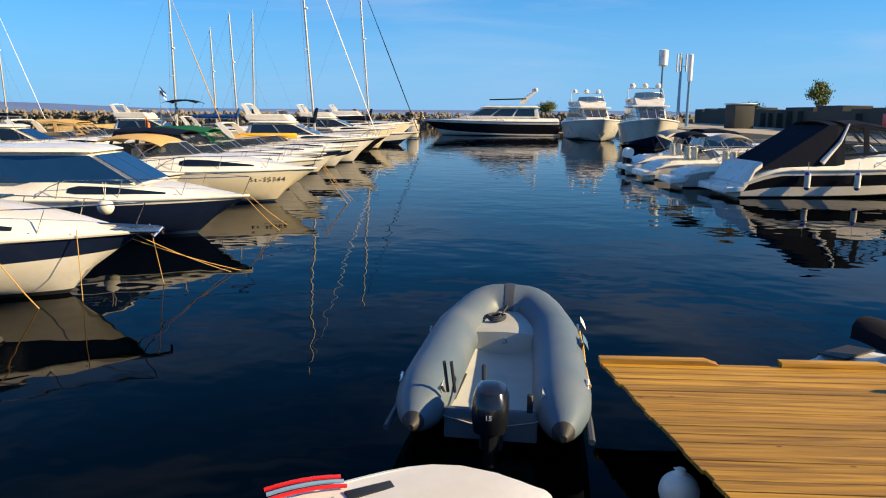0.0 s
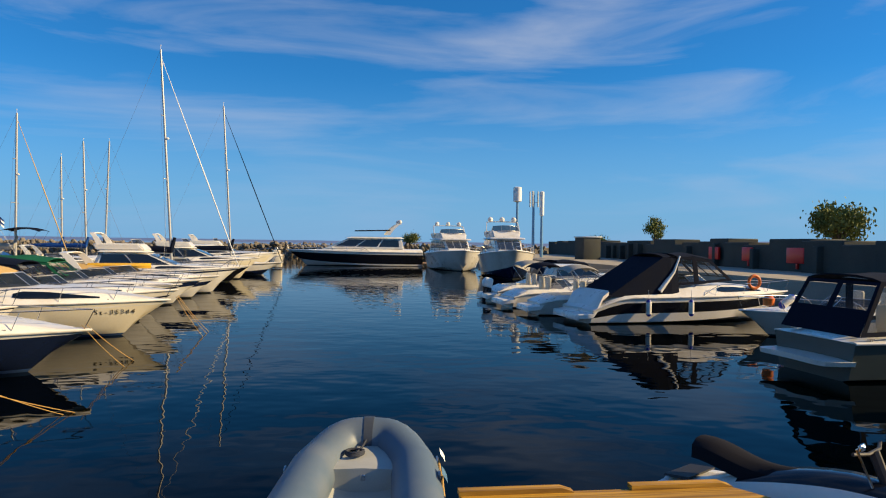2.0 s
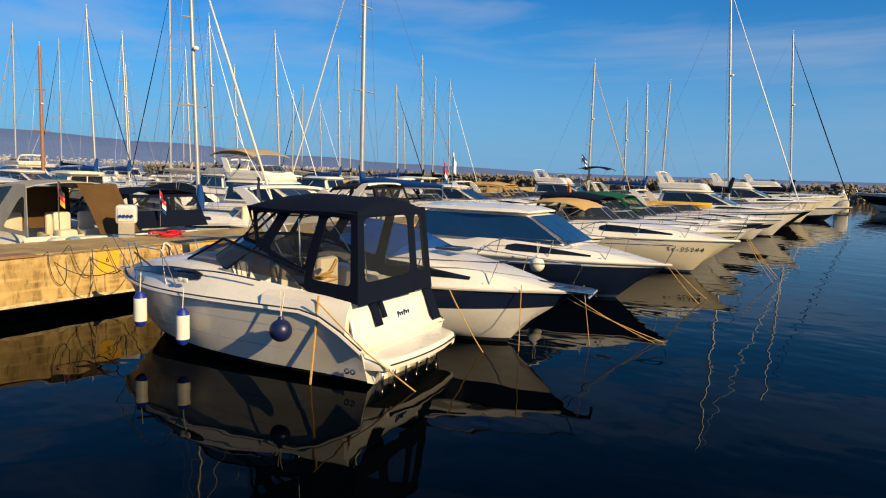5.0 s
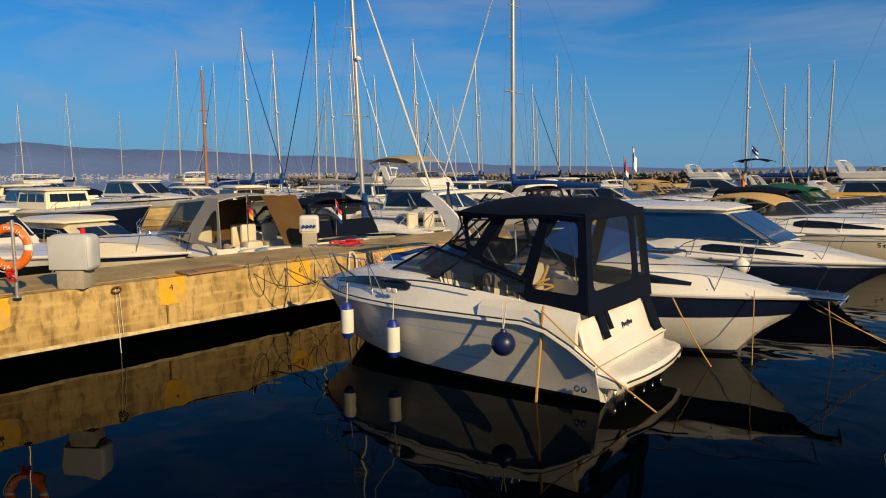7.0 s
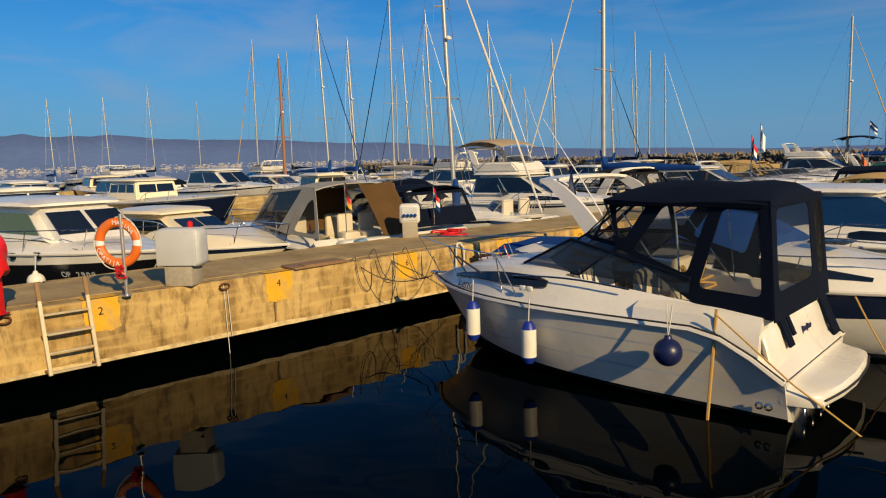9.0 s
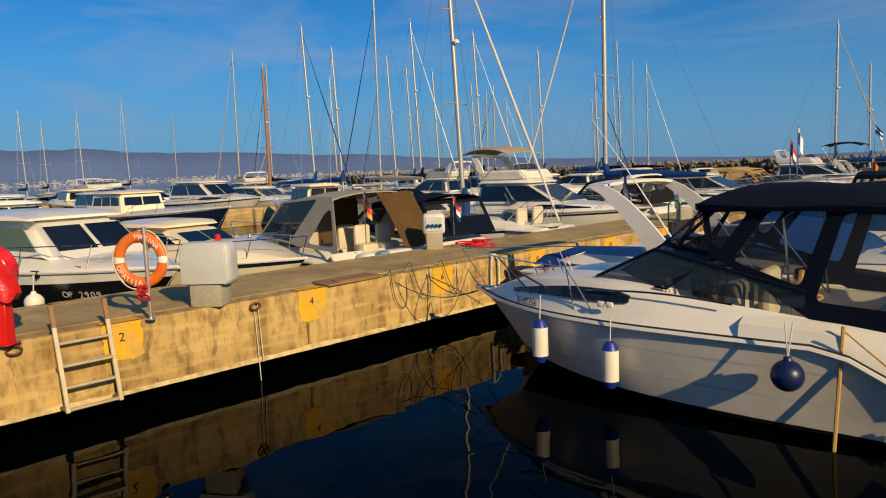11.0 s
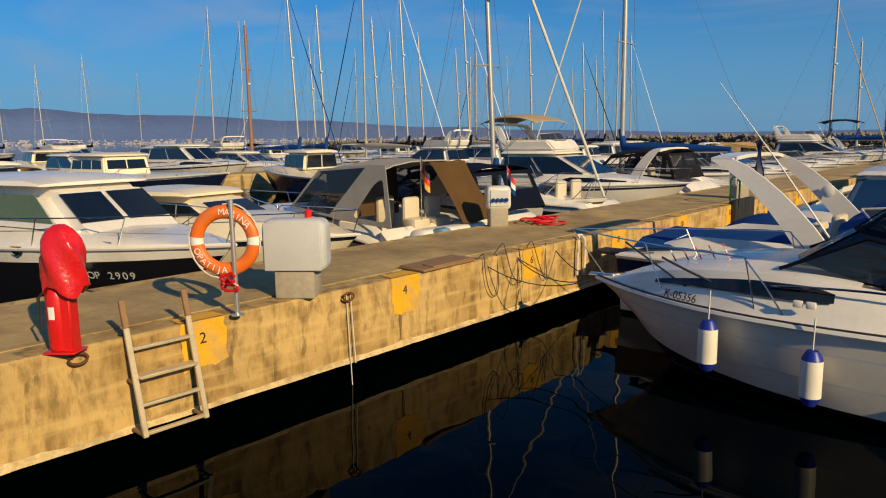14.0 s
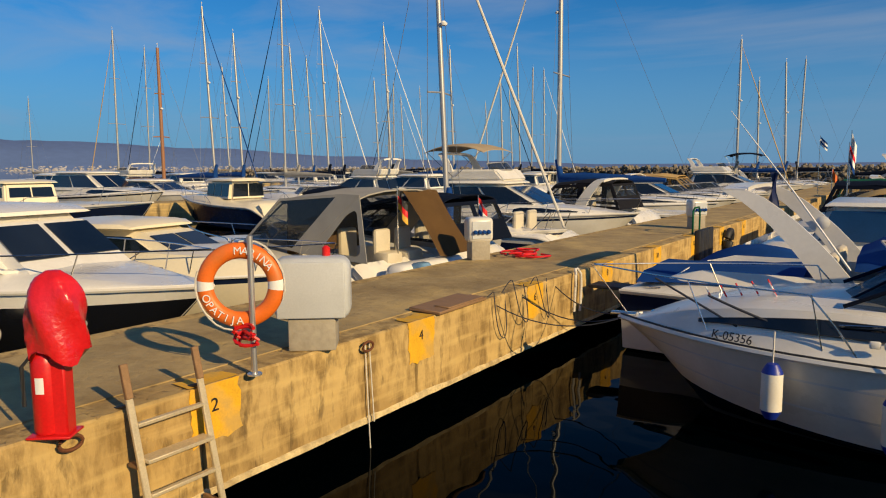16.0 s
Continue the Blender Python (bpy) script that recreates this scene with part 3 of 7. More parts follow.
def hills():
    """Hills beyond the bay, with distance haze tinted into their colour."""
    r = random.Random(9)
    b = bmesh.new()
    low, high, back = [], [], []
    for i in range(141):
        a = radians(40 + i * 1.05)     # heading from +x, counter-clockwise
        d = 2700
        g = math.degrees(a)
        h = 8 + 36 * max(0, min(1, (g - 112) / 18)) + 92 * max(0, min(1, (g - 128) / 34)) ** 1.2
        h += 30 * max(0, 1 - abs(g - 52) / 9)
        h *= 1 + 0.30 * noise.noise((i * 0.13, 3, 0)) + 0.12 * noise.noise((i * 0.5, 9, 0))
        low.append((d * math.cos(a), d * math.sin(a), -3))
        high.append(((d + 350) * math.cos(a), (d + 350) * math.sin(a), h))
        back.append(((d + 900) * math.cos(a), (d + 900) * math.sin(a), -3))
    mid = [Vector(p).lerp(Vector(q), 0.5) + Vector((0, 0, 6 * noise.noise((i * 0.3, 0, 5)))) for i, (p, q) in enumerate(zip(low, high))]
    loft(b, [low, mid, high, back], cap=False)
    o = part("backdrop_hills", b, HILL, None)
    tagged(o, "coastal hills across the bay, tinted blue for haze", "hills", kind="structure")
    b = bmesh.new()
    for _ in range(1500):
        i = r.randrange(84, 139)
        spot = Vector(low[i]).lerp(Vector(low[i + 1]), r.random()).lerp(mid[i], 0.01 + 0.26 * r.random() ** 2)
        s = r.uniform(2.5, 6)
        bmesh.ops.create_cube(b, size=1, matrix=Matrix.Translation(spot) @ Matrix.Diagonal((s, s * 1.6, r.uniform(2, 5), 1)))
    tagged(part("town_houses", b, TOWN, None), "pale houses of a far town at the foot of the hills", "town", kind="stuff")


hills()

# ---- boats ----


def hull(parent, L, B, fs, fb, bands, mats, draft=0.3, rake=0.9, tran=0.93, full=2.3, n=16, power=2.0, dip=0.0):
    """A lofted hull, bow towards +x, water at z = 0. bands: (top fraction of the topsides, material index). Returns the sheer line."""
    def hb(s):
        if s < 0.4:
            return B / 2 * (tran + (1 - tran) * math.sin(s / 0.4 * math.pi / 2))
        return B / 2 * max(0.012, 1 - ((s - 0.4) / 0.6) ** full)

    def zs(s):
        return fs + (fb - fs) * s ** power - dip * max(0.0, 1 - s / 0.15) ** 1.4

    def rows(s):
        zt, w = zs(s), hb(s)
        zk = -draft * (1 - max(0, (s - 0.55) / 0.45) ** 3) + 0.25 * fb * max(0, (s - 0.8) / 0.2) ** 2
        zc = 0.06 + (0.38 * fb) * s ** 3
        wc = w * (0.86 - 0.34 * s ** 3)
        g = min(0.9, (0.07 - zk) / max(0.05, zc - zk))
        out = [(0.0, zk), (wc * g, zk + (zc - zk) * g), (wc, zc)]
        for f, _ in bands:
            g = f ** (1 - 0.25 * s)
            out.append((wc + (w - wc) * g, zc + (zt - zc) * f))
        res = []
        for wy, z in out:
            fr = (z - zk) / max(0.05, zt - zk)
            res.append((s * L - rake * (1 - fr) * s ** 6, wy, z))
        return res

    st = [i / n for i in range(n + 1)]
    st = [s ** 0.85 for s in st]
    secs = []
    for s in st:
        r = rows(s)
        secs.append([Vector((x, -w, z)) for x, w, z in r[::-1]] + [Vector((x, w, z)) for x, w, z in r[1:]])
    idx = [m for _, m in bands][::-1] + [bands[0][1], 0, 0, bands[0][1]] + [m for _, m in bands]
    b = bmesh.new()
    loft(b, secs, idx, cap=True)
    for f in b.faces:
        if len(f.verts) > 4:
            f.material_index = bands[-1][1]
    part("hull", b, mats, parent)

    def sheer(s, side, inset=0.0, dz=0.0):
        w = max(0.0, hb(s) - inset)
        return Vector((s * L - inset * 0.6 * s ** 6, side * w, zs(s) + dz))
    return sheer


def decking(parent, L, sheer, hfn, mat, inner=0.74, cockpit=None, n=22, name="deck"):
    """Deck moulding over the sheer: side decks, raised trunk and, where asked, a sunken cockpit."""
    secs = []
    for i in range(n + 1):
        s = 0.002 + 0.996 * i / n
        p = sheer(s, 1)
        h = hfn(s)
        w, z = p.y, p.z
        sunk = cockpit and cockpit[0] <= s <= cockpit[1]
        zin = cockpit[2] if sunk else z + h * 0.96
        zc = cockpit[2] if sunk else z + h + 0.03 * w
        half = [(w, z), (w * 0.97, z + 0.03), (w * (inner + 0.15), z + h * 0.25 + 0.03), (w * inner, z + h * 0.92), (w * (inner - 0.06), zin), (0, zc)]
        secs.append([Vector((p.x, -a, c)) for a, c in half] + [Vector((p.x, a, c)) for a, c in half[-2::-1]])
    b = bmesh.new()
    loft(b, secs)
    return part(name, b, mat, parent)


def strake(parent, sheer, mat, r=0.03, dz=0.0, name="rubbing_strake"):
    b = bmesh.new()
    left = [sheer(i / 18, -1, -0.01, dz) for i in range(19)]
    right = [sheer(1 - i / 18, 1, -0.01, dz) for i in range(19)]
    tube(b, left + right, r, 6)
    return part(name, b, mat, parent)


def bow_rail(parent, sheer, s0=0.5, h=0.45, r=0.011, posts=4, mat=None, mid=False, over=0.12):
    b = bmesh.new()

    def pt(s, side, z):
        p = sheer(s, side, 0.07)
        return p + Vector((over * s ** 4, 0, z))
    n = 12
    ss = [s0 + (0.995 - s0) * i / n for i in range(n + 1)]
    hs = [min(1.0, (s - s0) / 0.07 + 0.05) for s in ss]
    line = [pt(s, -1, h * q) for s, q in zip(ss, hs)] + [pt(s, 1, h * q) for s, q in list(zip(ss, hs))[::-1]]
    tube(b, line, r)
    if mid:
        tube(b, [pt(s, -1, h * q * 0.5) for s, q in zip(ss, hs)] + [pt(s, 1, h * q * 0.5) for s, q in list(zip(ss, hs))[::-1]], r * 0.7, 5)
    part("bow_rail", b, mat or STEEL, parent)
    for i in range(posts):
        s = s0 + 0.07 + (0.93 - s0) * i / max(1, posts - 1)
        for side in (-1, 1):
            b = bmesh.new()
            tube(b, [sheer(s - 0.012, side, 0.07), pt(s, side, h)], r * 0.85, 5)
            part("stanchion", b, mat or STEEL, parent)


def side_light(parent, L, sh, hfn, s0, s1, flo, fhi, inner, trim=None, off=0.012):
    """A long slit window that follows the curved cabin side."""
    for side in (-1, 1):
        b = bmesh.new()
        secs, lo, hi = [], [], []
        for i in range(11):
            u = i / 10
            s = s0 + (s1 - s0) * u
            p = sh(s, side)
            h, w = hfn(s), abs(p.y)
            mid = flo + 0.35 * (fhi - flo)
            g = min(1.0, (1 - u) * 1.1 + 0.35, u / 0.04 + 0.55)
            pts = []
            for f in (mid + (flo - mid) * g, mid + (fhi - mid) * g):
                k = min(1.0, max(0.0, (f * h - 0.25 * h - 0.03) / (0.67 * h - 0.03)))
                pts.append(Vector((p.x, side * (w * (inner + 0.15 - 0.15 * k) + off), p.z + f * h)))
            secs.append([pts[0], pts[1], pts[1] - Vector((0, side * 0.03, 0)), pts[0] - Vector((0, side * 0.03, 0))])
            lo.append(pts[0])
            hi.append(pts[1])
        loft(b, secs, ring=True)
        part("side_window", b, DARKGLASS, parent)
        if trim:
            b = bmesh.new()
            tube(b, lo + hi[::-1], 0.005, 5, close=True)
            part("window_trim", b, trim, parent)


def lerp4(q, u, v):
    """A point on a quad (a, b, c, d: lower start, lower end, upper end, upper start)."""
    return q[0].lerp(q[1], u).lerp(q[3].lerp(q[2], u), v)


def cabin(parent, lo, hi, z0, z1, mat, glass, band=(0.35, 0.85), side=2, front=2, rear=0, name="cabin", bevel=0.06, roof=None, gap=0.05, mull=0.012, curtain=None):
    """A tapered house. lo, hi: (rear x, front x, rear width, front width) at z0 and z1, with glazed panes let into its faces."""
    def corner(t, zz):
        return [Vector((t[0], -t[2] / 2, zz)), Vector((t[1], -t[3] / 2, zz)), Vector((t[1], t[3] / 2, zz)), Vector((t[0], t[2] / 2, zz))]
    a, b = corner(lo, z0), corner(hi, z1)
    bm_ = bmesh.new()
    va, vb = [bm_.verts.new(p) for p in a], [bm_.verts.new(p) for p in b]
    bm_.faces.new(va[::-1])
    bm_.faces.new(vb)
    for i in range(4):
        bm_.faces.new((va[i], va[(i + 1) % 4], vb[(i + 1) % 4], vb[i]))
    if bevel:
        bmesh.ops.bevel(bm_, geom=list(bm_.edges), offset=bevel, segments=2, affect="EDGES")
    body = part(name, bm_, mat, parent)
    faces = [(0, side), (1, front), (2, side), (3, rear)]
    for i, cnt in faces:
        if not cnt:
            continue
        j = (i + 1) % 4
        q = [a[i], a[j], b[j], b[i]]
        nrm = (q[1] - q[0]).cross(q[3] - q[0]).normalized()
        for k in range(cnt):
            u0 = gap + (1 - 2 * gap) * k / cnt + mull
            u1 = gap + (1 - 2 * gap) * (k + 1) / cnt - mull
            w = bmesh.new()
            slab(w, [lerp4(q, u0, band[0]) + nrm * 0.006, lerp4(q, u1, band[0]) + nrm * 0.006, lerp4(q, u1, band[1]) + nrm * 0.006, lerp4(q, u0, band[1]) + nrm * 0.006], 0.008)
            if curtain and i in (0, 2):
                part("curtain", w, curtain, parent, "drawn pale green curtain")
                w = bmesh.new()
                sheet(w, [lerp4(q, u0, band[0]) + nrm * 0.02, lerp4(q, u1, band[0]) + nrm * 0.02, lerp4(q, u1, band[1]) + nrm * 0.02, lerp4(q, u0, band[1]) + nrm * 0.02])
                part("window", w, VINYL, parent)
            else:
                part("window", w, glass, parent)
    if roof:
        w = bmesh.new()
        over, th, rmat = roof
        cx, lx, wy = (hi[0] + hi[1]) / 2, hi[1] - hi[0] + over * 2, max(hi[2], hi[3]) + over
        secs = []
        for t in (-0.5, -0.46, -0.2, 0.15, 0.4, 0.5):
            ww = wy / 2 * (1 - 0.35 * max(0, t) ** 2 * 4 * 0.5)
            e = 0.35 if abs(t) == 0.5 else 1
            secs.append([Vector((cx + t * lx, ww * f, z1 + (th * g) * e)) for f, g in ((-1, 0.1), (-0.95, 0.6), (-0.6, 0.92), (0, 1), (0.6, 0.92), (0.95, 0.6), (1, 0.1), (0.9, -0.1), (-0.9, -0.1))])
        loft(w, secs, ring=True)
        part("roof", w, rmat, parent)
    return body


def windscreen(parent, x0, w, z0, rise, back, wrap, glass=None, frame_mat=None):
    """A raked wrap-round screen in panes between thin bars."""
    k = 6
    base, top = [], []
    for i in range(k + 1):
        t = -1 + 2 * i / k
        base.append(Vector((x0 - wrap * abs(t) ** 2.2, t * w / 2, z0 - 0.02 * abs(t))))
        top.append(Vector((x0 - back - wrap * 0.85 * abs(t) ** 2.2, t * w / 2 * 0.86, z0 + rise * (1 - 0.12 * abs(t) ** 2))))
    for i in range(k):
        b = bmesh.new()
        sheet(b, [base[i], base[i + 1], top[i + 1], top[i]])
        part("screen_pane", b, glass or SMOKE, parent)
    b = bmesh.new()
    tube(b, top, 0.016, 6)
    for i in (0, 2, 4, 6):
        tube(b, [base[i], top[i]], 0.013, 5)
    tube(b, base, 0.012, 5)
    part("screen_frame", b, frame_mat or ALU, parent)
    return base, top


def camper(parent, xr, xf, w, z0, z1, mat, drop=0.55, lean=0.35, front_drop=0.6, panes=True, rear_open=False, mid=(0.55, 0.5), fw=0.10, sides=True):
    """A canvas cockpit enclosure: crowned roof, framed clear panels at the sides, front and stern."""
    ww = w / 2
    b = bmesh.new()
    secs = []
    for i in range(7):
        t = i / 6
        x = xr + (xf - xr) * t
        z = z1 - 0.10 * (1 - t) ** 2 * 0.6 - 0.16 * t ** 3 + 0.02 * math.cos(t * 12)
        secs.append([Vector((x, f * ww * 0.9, z - 0.12 * abs(f) ** 3)) for f in (-1, -0.8, -0.4, 0, 0.4, 0.8, 1)])
    up = [[p + Vector((0, 0, 0.025)) for p in s] for s in secs]
    for s, u in zip(secs, up):
        s.extend(u[::-1])
    loft(b, secs, ring=True)
    part("canopy_roof", b, mat, parent)
    zr, zf = secs[0][0].z, secs[-1][0].z
    for side in (-1, 1) if sides else ():
        lowr, lowm, lowf = Vector((xr - lean, side * ww, z0)), Vector((xr + (xf - xr) * mid[0], side * ww, z0 + 0.05)), Vector((xf + front_drop, side * ww * 0.95, z0 + 0.18))
        upr, upm, upf = Vector((xr, side * ww * 0.9, zr + 0.01)), Vector((xr + (xf - xr) * mid[1], side * ww * 0.9, secs[2][0].z + 0.01)), Vector((xf, side * ww * 0.88, zf + 0.01))
        for q in ([lowr, lowm, upm, upr], [lowm, lowf, upf, upm]):
            b = bmesh.new()
            inn = frame_ring(b, q, fw, 0.008)
            part("canopy_panel", b, mat, parent)
            if panes:
                b = bmesh.new()
                sheet(b, inn)
                part("canopy_window", b, VINYL, parent, "clear flexible window")
            else:
                b = bmesh.new()
                slab(b, inn, 0.006)
                part("canopy_infill", b, mat, parent)
    if not rear_open:
        q = [Vector((xr - lean - 0.02, -ww, z0)), Vector((xr - lean - 0.02, ww, z0)), Vector((xr, ww * 0.9, zr)), Vector((xr, -ww * 0.9, zr))]
        mid0, mid1 = q[0].lerp(q[1], 0.5), q[3].lerp(q[2], 0.5)
        for qq in ([q[0], mid0, mid1, q[3]], [mid0, q[1], q[2], mid1]):
            b = bmesh.new()
            lo2 = [qq[0], qq[1], qq[1].lerp(qq[2], 0.42), qq[0].lerp(qq[3], 0.42)]
            slab(b, lo2, 0.006)
            inn = frame_ring(b, [lo2[3], lo2[2], qq[2], qq[3]], 0.08, 0.008)
            if not panes:
                slab(b, inn, 0.006)
            part("canopy_panel", b, mat, parent)
            if not panes:
                continue
            b = bmesh.new()
            sheet(b, inn)
            part("canopy_window", b, VINYL, parent, "clear flexible window")
    q = [Vector((xf + front_drop, -ww * 0.8, z0 + 0.3)), Vector((xf + front_drop, ww * 0.8, z0 + 0.3)), Vector((xf, ww * 0.86, zf)), Vector((xf, -ww * 0.86, zf))]
    for u in range(3):
        b = bmesh.new()
        qq = [lerp4(q, u / 3, 0), lerp4(q, (u + 1) / 3, 0), lerp4(q, (u + 1) / 3, 1), lerp4(q, u / 3, 1)]
        inn = frame_ring(b, qq, 0.035, 0.008)
        part("canopy_panel", b, mat, parent)
        b = bmesh.new()
        sheet(b, inn)
        part("canopy_window", b, VINYL, parent, "clear flexible window")


def bimini(parent, xr, xf, w, z0, z1, mat):
    b = bmesh.new()
    secs = []
    for i in range(9):
        t = i / 8
        z = z1 - 0.22 * abs(2 * t - 1) ** 2.5
        top = [Vector((xr + (xf - xr) * t, f * w / 2, z - 0.10 * abs(f) ** 3)) for f in (-1, -0.7, -0.3, 0, 0.3, 0.7, 1)]
        secs.append(top + [p - Vector((0, 0, 0.02)) for p in top[::-1]])
    loft(b, secs, ring=True)
    part("bimini", b, mat, parent)
    for side in (-1, 1):
        for x, xb in ((xr + 0.1, (xr + xf) / 2), (xf - 0.1, (xr + xf) / 2 + 0.1)):
            b = bmesh.new()
            tube(b, [(xb, side * w / 2, z0), (x, side * w / 2, z1 - 0.28)], 0.012, 6)
            part("bimini_strut", b, STEEL, parent)


def arch(parent, x, w, z0, z1, rake, mat, width=0.45):
    """A raked radar arch with broad blade legs."""
    for side in (-1, 1):
        b = bmesh.new()
        secs = []
        for i in range(8):
            t = i / 7
            c = Vector((x - rake * t ** 1.15, side * (w / 2 - 0.12 * t), z0 + (z1 - z0) * (1 - (1 - t) ** 1.3)))
            d = width * (1 - 0.35 * t)
            secs.append([c + Vector((-d / 2, -0.04, 0)), c + Vector((d / 2, -0.025, 0.03)), c + Vector((d / 2, 0.025, 0.03)), c + Vector((-d / 2, 0.04, 0))])
        loft(b, secs, ring=True)
        part("arch_leg", b, mat, parent)
    b = bmesh.new()
    d = width * 0.68
    secs = []
    for i in range(9):
        f = -1 + 2 * i / 8
        c = Vector((x - rake, f * (w / 2 - 0.09), z1 + 0.05 * (1 - abs(f) ** 3)))
        secs.append([c + Vector((-d / 2, 0, -0.05)), c + Vector((d / 2, 0, -0.02)), c + Vector((d / 2, 0, 0.03)), c + Vector((-d / 2, 0, 0.04))])
    loft(b, secs, ring=True)
    part("arch_top", b, mat, parent)


def outboard(parent, x, y, z, s=1.0, cowl=None, tilt=0):
    """A clamped outboard: cowl, leg, bracket."""
    eng = new("outboard_engine")
    eng.parent = parent
    eng.matrix_basis = pose(x, y, z, 0, tilt, 0) @ Matrix.Scale(s, 4)
    b = bmesh.new()
    secs = []
    for z_, lx, ly, dx in ((0.18, 0.12, 0.10, 0), (0.20, 0.19, 0.14, 0), (0.32, 0.21, 0.155, 0.0), (0.45, 0.20, 0.15, 0.01), (0.53, 0.16, 0.12, 0.02), (0.56, 0.08, 0.07, 0.03)):
        secs.append([Vector((-0.16 + dx + lx * math.copysign(abs(math.cos(a)) ** 0.6, math.cos(a)), ly * math.copysign(abs(math.sin(a)) ** 0.6, math.sin(a)), z_)) for a in [2 * math.pi * i / 18 for i in range(18)]])
    loft(b, secs, ring=True)
    part("cowl", b, cowl or BLACKGEL, eng)
    b = bmesh.new()
    secs = [[Vector((-0.17 + lx * math.cos(a), ly * math.sin(a), z_)) for a in [2 * math.pi * i / 12 for i in range(12)]] for z_, lx, ly in ((0.2, 0.13, 0.09), (0.05, 0.10, 0.07), (-0.35, 0.08, 0.045), (-0.5, 0.09, 0.03), (-0.62, 0.05, 0.015))]
    loft(b, secs, ring=True)
    part("leg", b, BLACKGEL, eng)
    b = bmesh.new()
    box(b, (-0.01, 0, 0.05), (0.10, 0.20, 0.26), 0.02)
    part("bracket", b, RUBBER, eng)
    return eng


def fender(m, length=0.55, r=0.11, white=True, drop=0.5):
    """A hanging cylinder fender with coloured ends and its line."""
    f = thing("fender", m, "white cylindrical fender with blue ends hung from the boat", "fender", "fenders")
    prof = [(0.02, -length / 2 - 0.06), (r * 0.55, -length / 2 - 0.05), (r * 0.85, -length / 2), (r, -length / 2 + 0.035)]
    b = bmesh.new()
    lathe(b, [(r, -length / 2 + 0.035), (r, length / 2 - 0.035)])
    part("fender_body", b, FWHITE, f)
    for sgn in (-1, 1):
        b = bmesh.new()
        pr = [(q, z * -sgn) for q, z in prof]
        lathe(b, pr)
        part("fender_end", b, FBLUE, f)
    b = bmesh.new()
    tube(b, [(0, 0, length / 2 + 0.05), (0, 0.02, length / 2 + drop)], 0.008, 5)
    part("fender_line", b, WHITEROPE, f)
    return f


def ball_fender(m, r=0.16, drop=0.4, mat=None, label="navy ball fender hung on two lines"):
    f = thing("ball_fender", m, label, "fender", "fenders")
    b = bmesh.new()
    prof = [(r * math.sin(a), -r * math.cos(a)) for a in [0.05 + (math.pi - 0.4) * i / 12 for i in range(13)]] + [(r * 0.28, r * 1.0), (r * 0.24, r * 1.2), (r * 0.12, r * 1.25)]
    lathe(b, prof)
    part("fender_body", b, mat or FNAVY, f)
    b = bmesh.new()
    tube(b, [(0, 0, r * 1.2), (0.03, 0.03, r + drop)], 0.008, 5)
    tube(b, [(0, 0, r * 1.2), (-0.04, 0.03, r + drop)], 0.008, 5)
    part("fender_line", b, WHITEROPE, f)
    return f


def flag(m, h, colours, label, w=0.36, staff=STEEL):
    """A drooping striped flag on a staff."""
    f = thing("flag", m, label, "flag", "flags")
    b = bmesh.new()
    tube(b, [(0, 0, 0), (0, 0, h)], 0.012, 5)
    part("staff", b, staff, f)
    n = len(colours)
    for i, c in enumerate(colours):
        b = bmesh.new()
        z1, z0 = h - 0.04 - 0.34 * i / n, h - 0.04 - 0.34 * (i + 1) / n
        secs = []
        for k in range(7):
            t = k / 6
            dy, dx = 0.04 * math.sin(t * 7), w * 0.55 * t
            secs.append([Vector((dx, dy, z0 - 0.28 * t)), Vector((dx, dy, z1 - 0.28 * t)), Vector((dx, dy + 0.004, z1 - 0.28 * t)), Vector((dx, dy + 0.004, z0 - 0.28 * t))])
        loft(b, secs, ring=True)
        part("stripe", b, c, f)
    return f


def cleats(parent, sheer, spots):
    for s in spots:
        for side in (-1, 1):
            p = sheer(s, side, 0.10, 0.03)
            b = bmesh.new()
            tube(b, [p + Vector((-0.09, 0, 0.05)), p + Vector((0.09, 0, 0.05))], 0.012, 6)
            tube(b, [p + Vector((-0.03, 0, 0)), p + Vector((-0.03, 0, 0.05))], 0.011, 6)
            tube(b, [p + Vector((0.03, 0, 0)), p + Vector((0.03, 0, 0.05))], 0.011, 6)
            part("cleat", b, STEEL, parent)


def stern_mould(t, B, fs, top, mat):
    """Bathing platform that sweeps up into the transom and coaming."""
    b = bmesh.new()
    secs = []
    w0 = B * 0.5
    for x, z, w in ((-0.52, 0.30, 0.72), (-0.48, 0.37, 0.82), (-0.18, 0.40, 0.90), (0.02, 0.42, 0.92), (0.16, 0.60, 0.92), (0.40, top * 0.86, 0.90), (0.66, top, 0.86)):
        secs.append([Vector((x, f * w * w0, z - (0.04 if abs(f) == 1 else 0))) for f in (-1, -0.93, -0.5, 0, 0.5, 0.93, 1)])
    low = [[p - Vector((0, 0, 0.14)) for p in s] for s in secs]
    for s, u in zip(secs, low):
        s.extend(u[::-1])
    loft(b, secs, ring=True)
    return part("stern_platform", b, mat, t)


